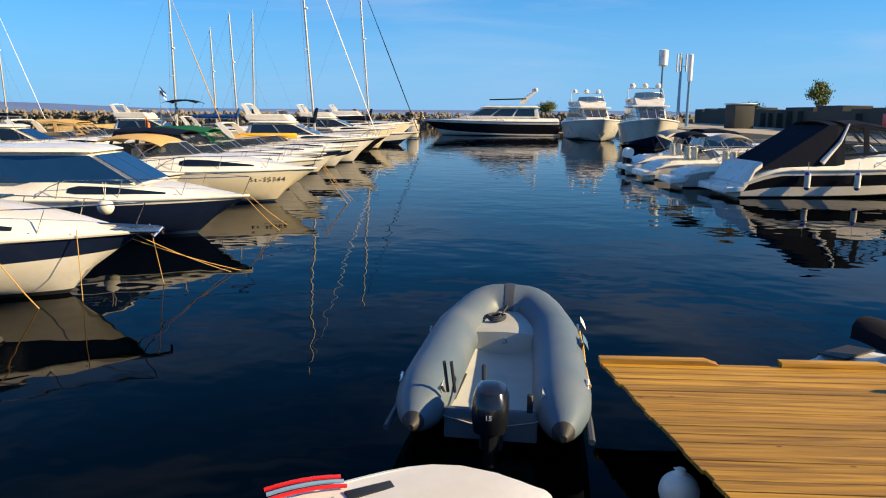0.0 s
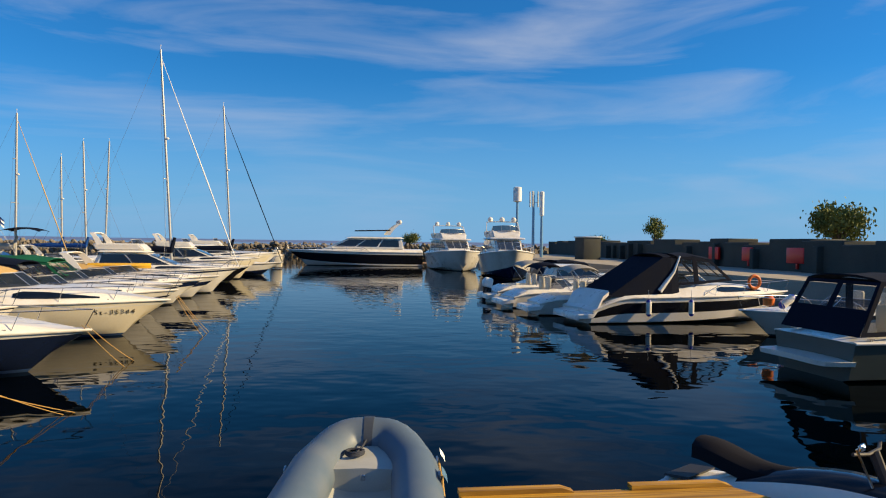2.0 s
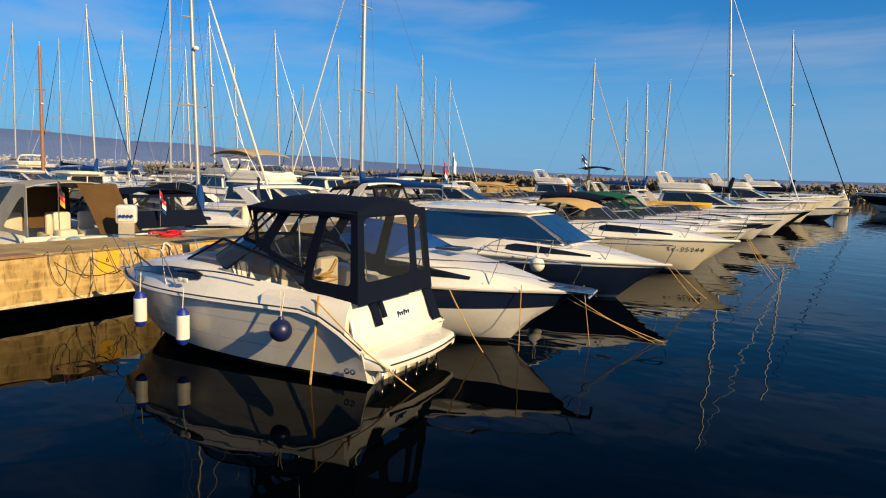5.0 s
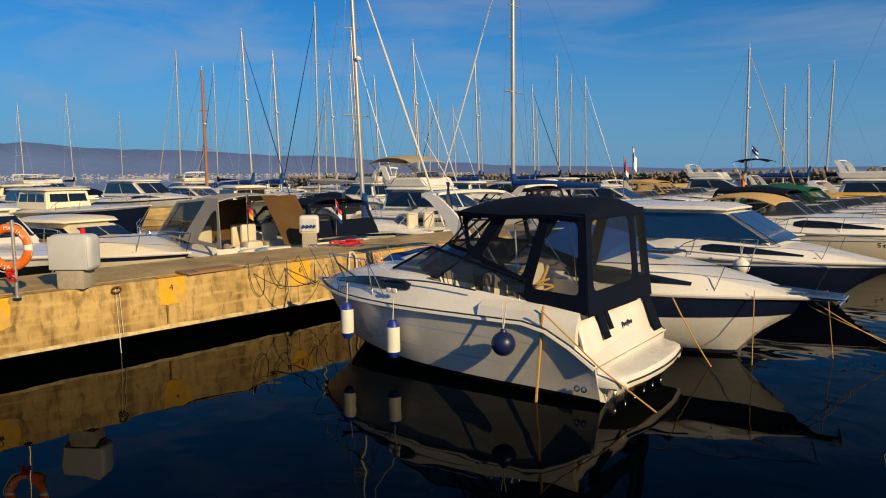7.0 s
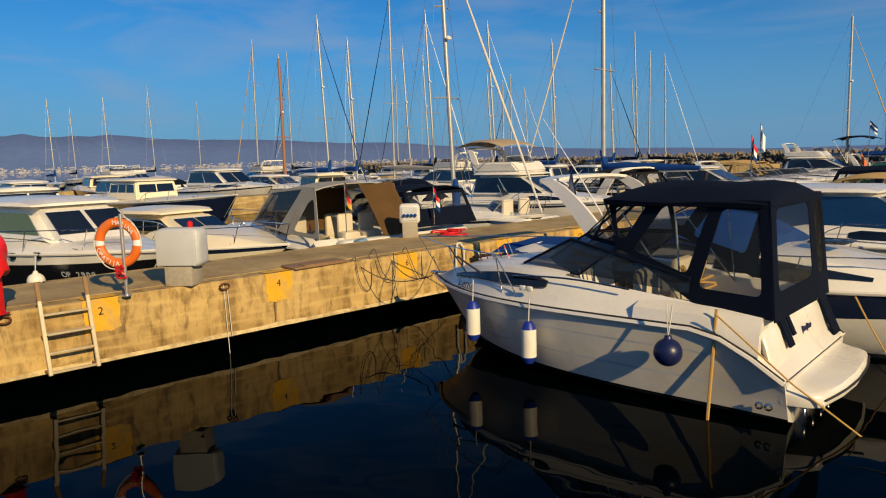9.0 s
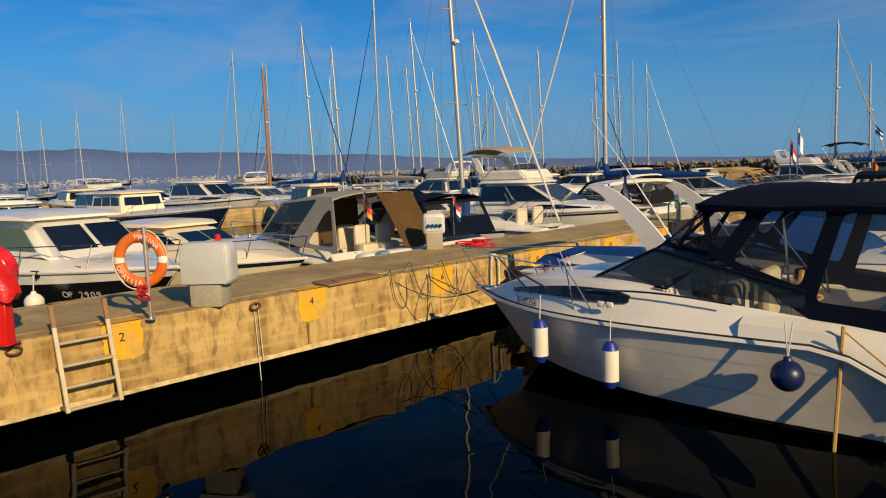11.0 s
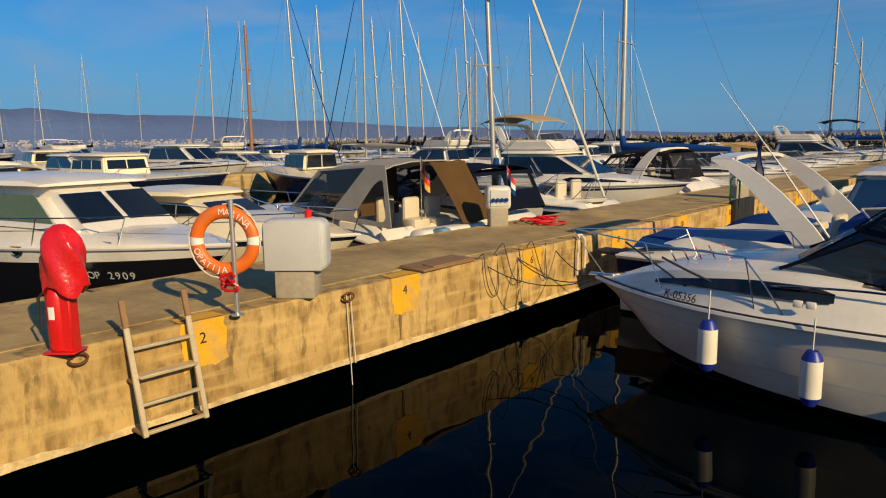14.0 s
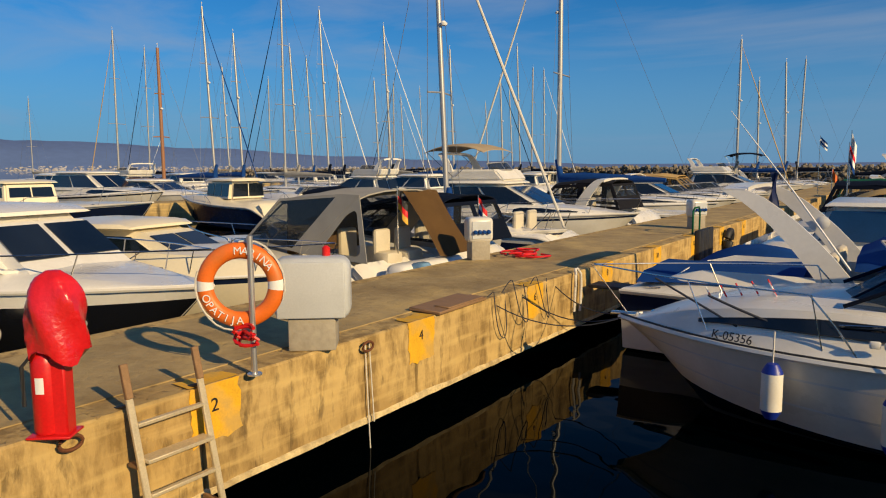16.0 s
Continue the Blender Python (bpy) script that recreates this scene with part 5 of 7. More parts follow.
loft(b, [[Vector((1.90 + 0.10 * u + 0.03 * math.sin(5 * v + 3 * u), -1.08 + 0.04 * math.sin(6 * u + 2 * v), 2.62 - 0.50 * v)) for u in (0, 0.33, 0.66, 1)] for v in (0, 0.25, 0.5, 0.75, 1)], cap=False)
part("hanging_cloth", b, FNAVY, b2, "small dark cloth hanging at the arch")
b = bmesh.new()
lathe(b, [(0.02, 0), (0.09, 0.005), (0.10, 0.03), (0.05, 0.05)], Matrix.Translation((2.30, 1.10, 1.84)) @ pose(0, 0, 0, 90, 0, 0), 14)
part("loudspeaker", b, GEL, b2, "small round white loudspeaker")
b = bmesh.new()
secs = []
for i in range(9):
    u = i / 8
    secs.append([Vector((0.2 + 2.1 * u, f * 1.15, 1.08 + (0.14 + 0.10 * u) * (1 - abs(f) ** 2.2) + 0.03 * math.sin(7 * f + 5 * u))) for f in (-1, -0.7, -0.35, 0, 0.35, 0.7, 1)])
loft(b, secs)
part("cockpit_cover", b, BLUECANVAS, b2, "bright blue canvas cockpit cover")
b = bmesh.new()
secs = []
for i in range(9):
    u = i / 8
    secs.append([Vector((2.9 + 2.1 * u, f * 1.05, 1.42 + (0.18 + 0.30 * math.sin(u * math.pi) ** 0.7) * (1 - abs(f) ** 2.2) + 0.03 * math.sin(7 * f + 5 * u))) for f in (-1, -0.7, -0.35, 0, 0.35, 0.7, 1)])
loft(b, secs)
part("screen_cover", b, BLUECANVAS, b2, "bright blue canvas over the windscreen")
b = bmesh.new()
box(b, (7.75, 0, 1.00), (0.9, 0.28, 0.06), 0.02)
tube(b, [(7.2, 0.05, 1.08), (8.15, 0.05, 1.04)], 0.03, 6)
tube(b, [(8.15, -0.2, 0.93), (8.21, 0, 1.04), (8.15, 0.2, 0.93)], 0.025, 6)
part("anchor", b, STEEL, b2)
b = bmesh.new()
box(b, (5.6, 0, 1.50), (0.5, 0.5, 0.04), 0.02)
part("deck_hatch", b, SMOKE, b2)
for p, q in (((-6.7, 10.8, -0.08), (-5.2, 12.75, -1.15)), ((-6.5, 10.9, -0.08), (-5.35, 12.6, -1.15))):
    rope("mooring_rope", sag(p, q, 0.05), 0.006, ROPE, "ochre mooring rope running from the bow into the water")
rope("mooring_rope", sag((-7.05, 10.5, -0.02), (-7.05, 10.5, -1.15), 0.0), 0.007, ROPE, "ochre rope hanging straight down from the bow")
rope("mooring_rope", sag((-6.3, 11.3, -0.05), (-6.25, 11.6, -1.15), 0.0), 0.007, ROPE, "ochre rope hanging straight down from the bow")

# small boat under a blue cover, hidden behind it
cruiser(pose(-14.3, 13.7, WZ), 5.0, 2.0, "small open boat under a bright blue canvas cover", fs=0.5, fb=0.65, bands=[(1.0, 1)], canopy="tarp", cmat=BLUECANVAS, screen=False, trunk=0.1, rail=False, seats=False, slit=False)

# third boat: navy hull, white hard top with blue glass
b3, b3_sh = cruiser(pose(-14.3, 16.6, WZ, 0, 0, 0), 8.15, 2.9, "white hardtop cruiser with navy hull and blue tinted screen", fs=0.90, fb=0.88,
                    mats=[ANTIBLUE, GEL, NAVY], bands=[(0.84, 2), (1.0, 1)], trunk=0.38, hardtop=True, glass=BLUEGLASS, cab=0.62, cabx=(0.22, 0.76, 0.26, 0.60), nside=1, cbev=0.12, cband=(0.14, 0.90), cgap=0.025, cmull=0.006)
ball_fender(pose(-8.75, 15.05, -0.3), 0.17, 0.35, FWHITE, "cream ball fender hung on the hull side")
for yy in (-0.4, 0.5):
    rope("mooring_rope", sag((-6.3, 16.6 + yy * 0.3, -0.1), (-5.5, 17.4 + yy, -1.15), 0.05), 0.007, ROPE, "ochre mooring rope running from the bow into the water")

# fourth boat: cream hull with number and tan bimini
b4, b4_sh = cruiser(pose(-14.4, 22.6, WZ, 0, 0, 0), 8.8, 3.0, "white and cream cruiser with tan bimini over the cockpit", fs=1.0, fb=1.05,
                    mats=[ANTIBLUE, CREAM, GEL], bands=[(0.78, 1), (0.84, 2), (1.0, 1)], trunk=0.45)
bimini(b4, 2.2, 4.4, 2.3, 1.3, 2.08, TAN)
bow_letters("St-35344", 0.215, BLACKPAINT, b4, 7.40, 0.630, 0.735, 0.466, 0.14, 28)
for yy in (-0.5, 0.3, 0.8):
    rope("mooring_rope", sag((-5.4, 22.6 + yy * 0.3, 0.05), (-4.5, 22.4 + yy, -1.15), 0.06), 0.008, ROPE, "ochre mooring rope running from the bow into the water")

# the rest of the row, bows towards the channel
ROW = [
    (19.7, 5.6, 2.3, "white open cruiser with smoked screen", dict(bands=[(0.9, 1), (1.0, 2)])),
    (26.2, 8.4, 2.9, "white cruiser with grey bimini and bow rail", dict(bands=[(0.6, 1), (0.7, 2), (1.0, 1)], canopy="camper", cmat=CANVAS)),
    (29.6, 8.0, 2.8, "white cruiser under a green canvas canopy", dict(bands=[(0.75, 1), (0.85, 2), (1.0, 1)], canopy="camper", cmat=GREENCANVAS)),
    (33.0, 8.3, 2.8, "white motor boat with dark waterline", dict(bands=[(0.6, 1), (0.9, 2), (1.0, 1)], canopy="tarp", cmat=CANVAS)),
    (36.6, 8.6, 2.9, "white cruiser with radar arch and tan cover", dict(archmat=GEL, canopy="tarp", cmat=TAN)),
    (40.2, 9.2, 3.0, "white flybridge cruiser with smoked glass", dict(fly=True, fs=1.1, fb=1.4, bands=[(0.8, 1), (0.9, 2), (1.0, 1)])),
    (43.6, 8.6, 2.9, "white cruiser with dark hull band", dict(bands=[(0.35, 1), (0.9, 2), (1.0, 1)], canopy="bimini", cmat=GREYCANVAS)),
    (51.2, 9.0, 3.0, "black-hulled motor boat with white deck", dict(bands=[(0.85, 2), (1.0, 1)], mats=[ANTIFOUL, GEL, BLACKGEL], canopy="bimini", cmat=CANVAS)),
    (55.0, 9.4, 3.1, "cream flybridge cruiser with a high bow", dict(fly=True, fs=1.2, fb=1.6, mats=[ANTIFOUL, CREAM, GEL], bands=[(0.85, 1), (1.0, 2)])),
    (58.3, 8.8, 2.9, "white cruiser with radar arch", dict(archmat=GEL, bands=[(0.8, 1), (0.9, 2), (1.0, 1)])),
    (65.0, 10.0, 3.2, "cream motor yacht with tall bow", dict(fs=1.3, fb=1.8, hardtop=True, mats=[ANTIFOUL, CREAM, GEL], bands=[(0.85, 1), (1.0, 2)])),
    (69.5, 10.2, 3.2, "white motor yacht with tall bow", dict(fs=1.3, fb=1.8, fly=True, bands=[(0.85, 1), (0.92, 2), (1.0, 1)])),
]
for y, L, B, lab, kw in ROW:
    cruiser(pose(-14.4, y, WZ, 0, 0, random.uniform(-2, 2)), L, B, lab, **kw)
for y, lab, top, cov in ((47.7, "white sailing yacht with furled white genoa and navy sail cover", 14.9, CANVAS), (61.3, "white sailing yacht with dark furled genoa", 14.0, CANVAS)):
    sailboat(pose(-9.9 if y < 50 else -7.6, y, WZ), 10.5, top, lab, cover=cov, furlmat=WHITEPAINT if y < 50 else CANVAS, mast_at=0.6, r=0.08, rake=3.4)
b = bmesh.new()
box(b, (0, 0, 0.7), (1.2, 1.6, 1.4), 0.15)
box(b, (0, 0, 1.6), (0.8, 0.9, 0.5), 0.1)
solo("pier_head_beacon", b, CREAM, pose(-4.6, 76.5, WZ + 0.1), "pale yellow beacon block at the end of the row", "beacon")

# ---- inflatable, dinghy, wooden stage, water scooter ----


def inflatable():
    t = thing("inflatable_boat", pose(-1.28, 5.75, WZ, 0, 0, 90 - 9.0), "grey inflatable tender with small black outboard", "inflatable boat")
    R = 0.262

    def path():
        half = [(-0.25 + 2.45 * i / 14, 0.605 - 0.07 * (i / 14) ** 2, 0.34 + 0.05 * (i / 14) ** 2) for i in range(14)]
        bow = [(2.2, 0.51), (2.35, 0.465), (2.48, 0.42), (2.59, 0.37), (2.68, 0.315), (2.74, 0.25), (2.77, 0.18), (2.78, 0.115), (2.785, 0.05)]
        for x, y in bow:
            half.append((x, y, 0.39 + 0.13 * ((x - 2.2) / 0.59) ** 1.5))
        return half + [(2.786, 0.0, 0.52)] + [(x, -y, z) for x, y, z in half[::-1]]
    pts = path()
    n = len(pts)
    rad = []
    for i in range(n):
        e = min(i, n - 1 - i)
        rad.append(R * (0.30, 0.62, 0.84, 0.95)[e] if e < 4 else R)
    b = bmesh.new()
    tube(b, pts, rad, 20)
    part("buoyancy_tube", b, TUBEGREY, t)
    mid = n // 2
    b = bmesh.new()
    tube(b, [Vector(pts[i]) for i in range(mid - 1, mid + 2)], R + 0.008, 20)
    part("bow_patch", b, TUBEDARK, t)
    for i in (0, n - 1):
        b = bmesh.new()
        d = (Vector(pts[i]) - Vector(pts[1 if i == 0 else -2])).normalized()
        tube(b, [Vector(pts[i]) - d * 0.02, Vector(pts[i]) + d * 0.10], [R * 0.36, R * 0.1], 14)
        part("tube_cone", b, RUBBER, t)
    b = bmesh.new()
    for sd in (-1, 1):
        tube(b, [Vector(p) + Vector((0, 0.225 * (1 if p[1] > 0 else -1), -0.06)) for p in pts if p[1] * sd > 0.45], 0.028, 6)
    part("rubbing_band", b, TUBEDARK, t)
    # floor, transom, locker
    b = bmesh.new()
    secs = [[Vector((x, f * w, z + 0.10 * abs(f) ** 3)) for f in (-1, -0.8, -0.3, 0, 0.3, 0.8, 1)] for x, w, z in ((0.05, 0.47, 0.22), (1.0, 0.47, 0.22), (2.0, 0.45, 0.23), (2.45, 0.36, 0.25))]
    loft(b, secs, cap=False)
    part("floor", b, RIBFLOOR, t)
    b = bmesh.new()
    secs = []
    for x, w, z in ((1.85, 0.46, 0.46), (2.2, 0.42, 0.48), (2.45, 0.30, 0.50), (2.62, 0.16, 0.51)):
        secs.append([Vector((x, -w, 0.15)), Vector((x, -w, z)), Vector((x, 0, z + 0.02)), Vector((x, w, z)), Vector((x, w, 0.15))])
    loft(b, secs)
    part("bow_locker", b, RIBFLOOR, t)
    b = bmesh.new()
    box(b, (1.85, 0, 0.38), (0.02, 0.05, 0.07), 0.008, 1)
    part("locker_latch", b, STEEL, t)
    b = bmesh.new()
    box(b, (0.10, 0, 0.21), (0.06, 0.80, 0.28), 0.02)
    part("transom", b, TUBEGREY, t)
    for side in (-1, 1):
        b = bmesh.new()
        secs = [[Vector((x, side * 0.40, 0.22)), Vector((x, side * 0.47, 0.50)), Vector((x, side * 0.43, 0.52)), Vector((x, side * 0.37, 0.24))] for x in (0.1, 1.0, 2.0)]
        loft(b, secs, ring=True)
        part("side_moulding", b, RIBFLOOR, t)
    # rings, patches, printed panels
    for x, side in ((0.35, 1), (1.75, 1), (0.45, -1), (1.6, -1), (2.1, -1)):
        c = Vector((x, side * (0.60 + 0.19 - 0.02 * x), 0.47))
        b = bmesh.new()
        tube(b, [c + Vector((0.055 * math.cos(a), side * 0.035, 0.055 * math.sin(a))) for a in [2 * math.pi * i / 12 for i in range(12)]], 0.014, 6, close=True)
        part("lifting_ring", b, STEEL if side > 0 else WHITEPAINT, t)
    b = bmesh.new()
    tube(b, sag((0.45, -0.84, 0.47), (1.6, -0.82, 0.47), 0.06), 0.014, 6)
    tube(b, sag((1.6, -0.82, 0.47), (2.1, -0.80, 0.49), 0.03), 0.014, 6)
    part("grab_line", b, ROPE, t)
    for x0, x1, mt in ((1.35, 1.62, BLUEGEL), (2.02, 2.25, WHITEPAINT)):
        b = bmesh.new()
        secs = [[Vector((x, -0.62 - (R + 0.004) * math.cos(a), 0.40 + (R + 0.004) * math.sin(a))) for a in (0.35, 0.55, 0.75)] for x in (x0, (x0 + x1) / 2, x1)]
        loft(b, secs, cap=False)
        part("printed_panel", b, mt, t)
    b = bmesh.new()
    tube(b, [(2.25 + 0.14 * math.cos(a) * (1 - a / 40), 0.12 + 0.10 * math.sin(a), 0.515 + 0.002 * a) for a in [i * 0.45 for i in range(40)]], 0.013, 5)
    tube(b, sag((2.25, 0.1, 0.53), (2.60, 0.0, 0.62), 0.03), 0.013, 5)
    part("painter_rope", b, DARKROPE, t)
    e = outboard(t, -0.0, -0.02, 0.12, 0.98)
    b = bmesh.new()
    tube(b, [(0.05, 0.03, 0.33), (0.30, 0.10, 0.42), (0.52, 0.12, 0.46)], [0.03, 0.022, 0.026], 8)
    part("tiller", b, RUBBER, e)
    writing("15", 0.06, WHITEPAINT, pose(-0.378, 0, 0.36, 90, 0, -90), e, "power_marking")
    for px in (0.30, 0.36):
        b = bmesh.new()
        tube(b, [(0.05, px, 0.5), (0.02, px + 0.03, 0.78)], 0.014, 6)
        part("lever", b, RUBBER, t)
    b = bmesh.new()
    tube(b, sag((0.1, 0.42, 0.52), (0.45, 0.35, 0.28), 0.05) + sag((0.45, 0.35, 0.28), (1.1, 0.33, 0.26), 0.0), 0.012, 5)
    part("fuel_hose", b, RUBBER, t)
    b = bmesh.new()
    box(b, (0.10, -0.33, 0.42), (0.06, 0.05, 0.16), 0.01, 1)
    part("drain_clamp", b, RUBBER, t)
    return t


inflatable()


def dinghy():
    """The white dinghy close under the quay; only its bow shows."""
    t = thing("dinghy", pose(-3.43, 2.87, WZ, 0, 0, 26), "white moulded dinghy with red and blue rope", "dinghy")
    sh = hull(t, 2.62, 1.42, 0.52, 0.60, [(1.0, 1)], [GEL, GEL], rake=0.25, full=6.5, n=34)
    decking(t, 2.62, sh, lambda s: 0.05, GEL, inner=0.80, cockpit=(0.12, 0.55, 0.2), n=40)
    strake(t, sh, GEL, 0.03)
    b = bmesh.new()
    box(b, (1.72, 0.52, 0.60), (0.30, 0.10, 0.02), 0.009)
    part("rowlock_pad", b, RUBBER, t)
    for k in range(3):
        b = bmesh.new()
        tube(b, sag((1.15, 0.80 - 0.06 * k, 0.60), (1.60, 0.72 - 0.06 * k, 0.62), -0.02, 6), 0.013, 6)
        part("rope_strand", b, RED if k % 2 == 0 else BLUEGEL, t)


dinghy()

STAGE_Z, STAGE_A = -0.63, -3.2
stage = thing("wooden_stage", pose(-0.16, 6.69, STAGE_Z, 0, 0, STAGE_A), "floating wooden stage of oiled yellow-brown planks", "jetty")
bm = bmesh.new()
for yy in (-0.25, -1.5, -2.8, -4.0, -4.9):
    bm = bmesh.new()
    box(bm, (1.70, yy, -0.13), (1.9 - 0.1 * yy, 0.12, 0.18), 0.01, 1)
    part("joist", bm, TEAK, stage)
bm = bmesh.new()
box(bm, (1.80, -2.6, -0.35), (1.6, 4.8, 0.3), 0.05)
part("float", bm, RUBBER, stage)
PW = 0.138
pr = random.Random(5)
for i in range(38):
    jit = pr.uniform(-0.012, 0.012)
    y0, y1 = -PW * i - 0.002, -PW * (i + 1) + 0.002
    ends = [(0.171 * -yy + jit, min(4.6, 2.72 + 0.652 * -yy)) for yy in (y0, y1)]
    bm = bmesh.new()
    lower = [bm.verts.new(p) for p in ((ends[0][0], y0, -0.037), (ends[0][1], y0, -0.037), (ends[1][1], y1, -0.037), (ends[1][0], y1, -0.037))]
    upper = [bm.verts.new(v.co + Vector((0, 0, 0.034))) for v in lower]
    bm.faces.new(lower[::-1])
    bm.faces.new(upper)
    for k in range(4):
        bm.faces.new((lower[k], lower[(k + 1) % 4], upper[(k + 1) % 4], upper[k]))
    bmesh.ops.bevel(bm, geom=list(bm.edges), offset=0.003, segments=1, affect="EDGES")
    pl = part("plank", bm, PLANK, stage)
    pl.location.z = pr.uniform(-0.003, 0.003)
for x0, x1 in ((0.0, 1.12), (1.70, 2.75)):
    bm = bmesh.new()
    secs = []
    for x, z in ((x0, 0.045), (x1 - 0.12, 0.045), (x1, 0.005)):
        secs.append([Vector((x, -0.05, -0.003)), Vector((x, 0.06, -0.003)), Vector((x, 0.06, z)), Vector((x, -0.05, z))])
    loft(bm, secs, ring=True)
    part("edge_batten", bm, PLANK, stage)
ob = ball_fender(pose(0.03, 4.88, -0.95), 0.145, 0.02, FWHITE, "off-white ball fender squeezed under the stage's edge")


def jetski():
    t = thing("jet_ski", pose(2.68, 7.74, WZ - 0.03, 0, 0, -60), "white personal watercraft with long black seat", "jet ski")
    b = bmesh.new()
    secs = []
    for i in range(15):
        s = i / 14
        w = 0.56 * (0.8 + 0.2 * math.sin(min(1, s / 0.4) * math.pi / 2)) * max(0.03, 1 - max(0, (s - 0.55) / 0.45) ** 2.4)
        z1 = 0.22 + 0.26 * s ** 1.5
        x = s * 2.9
        secs.append([Vector((x, f * w, z)) for f, z in ((-1, z1), (-1.04, z1 - 0.06), (-0.7, -0.05 + 0.2 * s ** 3), (0, -0.14 + 0.4 * s ** 4), (0.7, -0.05 + 0.2 * s ** 3), (1.04, z1 - 0.06), (1, z1))])
    loft(b, secs)
    for f_ in b.faces:
        f_.material_index = 1 if f_.calc_center_median().z < 0.02 else 0
    part("hull", b, [GEL, BLACKGEL], t)
    b = bmesh.new()
    secs = []
    for i in range(15):
        s = i / 14
        w = 0.56 * (0.8 + 0.2 * math.sin(min(1, s / 0.4) * math.pi / 2)) * max(0.03, 1 - max(0, (s - 0.55) / 0.45) ** 2.4)
        z1 = 0.22 + 0.26 * s ** 1.5
        hh = 0.05 if s < 0.12 else 0.30 * math.sin(min(1, (s - 0.12) / 0.5) * math.pi / 2) * (1 - max(0, (s - 0.62) / 0.38) ** 1.6) + 0.05
        secs.append([Vector((s * 2.9, f * w, z1 + g * hh)) for f, g in ((-1, 0), (-0.62, 0.05), (-0.45, 0.7), (-0.2, 1), (0.2, 1), (0.45, 0.7), (0.62, 0.05), (1, 0))])
    loft(b, secs)
    for f_ in b.faces:
        c_ = f_.calc_center_median()
        f_.material_index = 1 if c_.x > 0.9 and c_.z > 0.41 + 0.26 * (c_.x / 2.9) ** 1.5 else 0
    part("deck", b, [GEL, BLACKGEL], t)
    b = bmesh.new()
    secs = []
    for i in range(17):
        s = i / 16
        x = 0.30 + 1.75 * s
        w = 0.20 + 0.03 * math.sin(s * 9)
        z = 0.70 - 0.17 * s + 0.035 * math.sin(s * 3 * math.pi + 0.8)
        secs.append([Vector((x, -w, z - 0.2)), Vector((x, -w * 0.95, z - 0.06)), Vector((x, -w * 0.55, z)), Vector((x, 0, z + 0.015)), Vector((x, w * 0.55, z)), Vector((x, w * 0.95, z - 0.06)), Vector((x, w, z - 0.2))])
    loft(b, secs)
    part("seat", b, BLACKCANVAS, t, "long black stepped seat")
    b = bmesh.new()
    tube(b, [(2.0, -0.36, 0.98), (2.06, -0.15, 0.96), (2.06, 0.15, 0.96), (2.0, 0.36, 0.98)], 0.018, 6)
    tube(b, [(2.2, 0, 0.6), (2.06, 0, 0.96)], 0.05, 8)
    part("handlebar", b, RUBBER, t)
    for sd in (-1, 1):
        b = bmesh.new()
        tube(b, [(2.15, sd * 0.3, 0.7), (2.05, sd * 0.42, 1.05), (2.12, sd * 0.44, 1.1)], 0.012, 5)
        box(b, (2.1, sd * 0.44, 1.08), (0.03, 0.13, 0.07), 0.012, 1)
        part("mirror", b, STEEL, t)
    b = bmesh.new()
    secs = [[Vector((x, -0.30, z)), Vector((x, 0.30, z)), Vector((x, 0.28, z + 0.02)), Vector((x, -0.28, z + 0.02))] for x, z in ((0.02, 0.27), (0.32, 0.30))]
    loft(b, secs, ring=True)
    part("boarding_pad", b, RUBBER, t)
    b = bmesh.new()
    tube(b, sag((0.2, -0.5, 0.25), (1.6, -0.62, 0.3), 0.02), 0.02, 6)
    part("bumper_stripe", b, NAVY, t)


jetski()

# ---- boats on the right ----
c1, c1_sh = cruiser(pose(8.5, 25.4, WZ, 0, 0, 3), 9.3, 2.9, "white sports cruiser with navy canopy and black hull band", fs=0.95, fb=1.10,
                    bands=[(0.36, 1), (0.80, 2), (1.0, 1)], mats=[ANTIFOUL, GEL, BLACKGEL], trunk=0.45)
camper(c1, 2.9, 3.5, 2.55, 0.98, 2.60, CANVAS, lean=2.3, front_drop=0.05, panes=False)
camper(c1, 3.55, 5.0, 2.3, 1.40, 2.62, CANVAS, lean=0.2, front_drop=0.9, rear_open=True)
for side in (-1, 1):
    b = bmesh.new()
    tube(b, [(2.7, side * 1.28, 1.2), (3.3, side * 1.24, 1.9), (3.62, side * 1.12, 2.5)], [0.10, 0.06, 0.03], 8)
    part("arch_leg", b, GEL, c1)
for x in (10.7, 12.4):
    fender(pose(x, 24.0, -0.5), 0.5, 0.1, drop=0.4)
ring_pts = [2 * math.pi * i / 24 for i in range(24)]


def small_ring(m, r=0.24):
    t = thing("life_ring", m, "orange life ring lashed to the rail", "life ring")
    b = bmesh.new()
    tube(b, [(r * math.cos(a), 0, r * math.sin(a)) for a in ring_pts], 0.06, 10, close=True)
    part("ring", b, ORANGE, t)


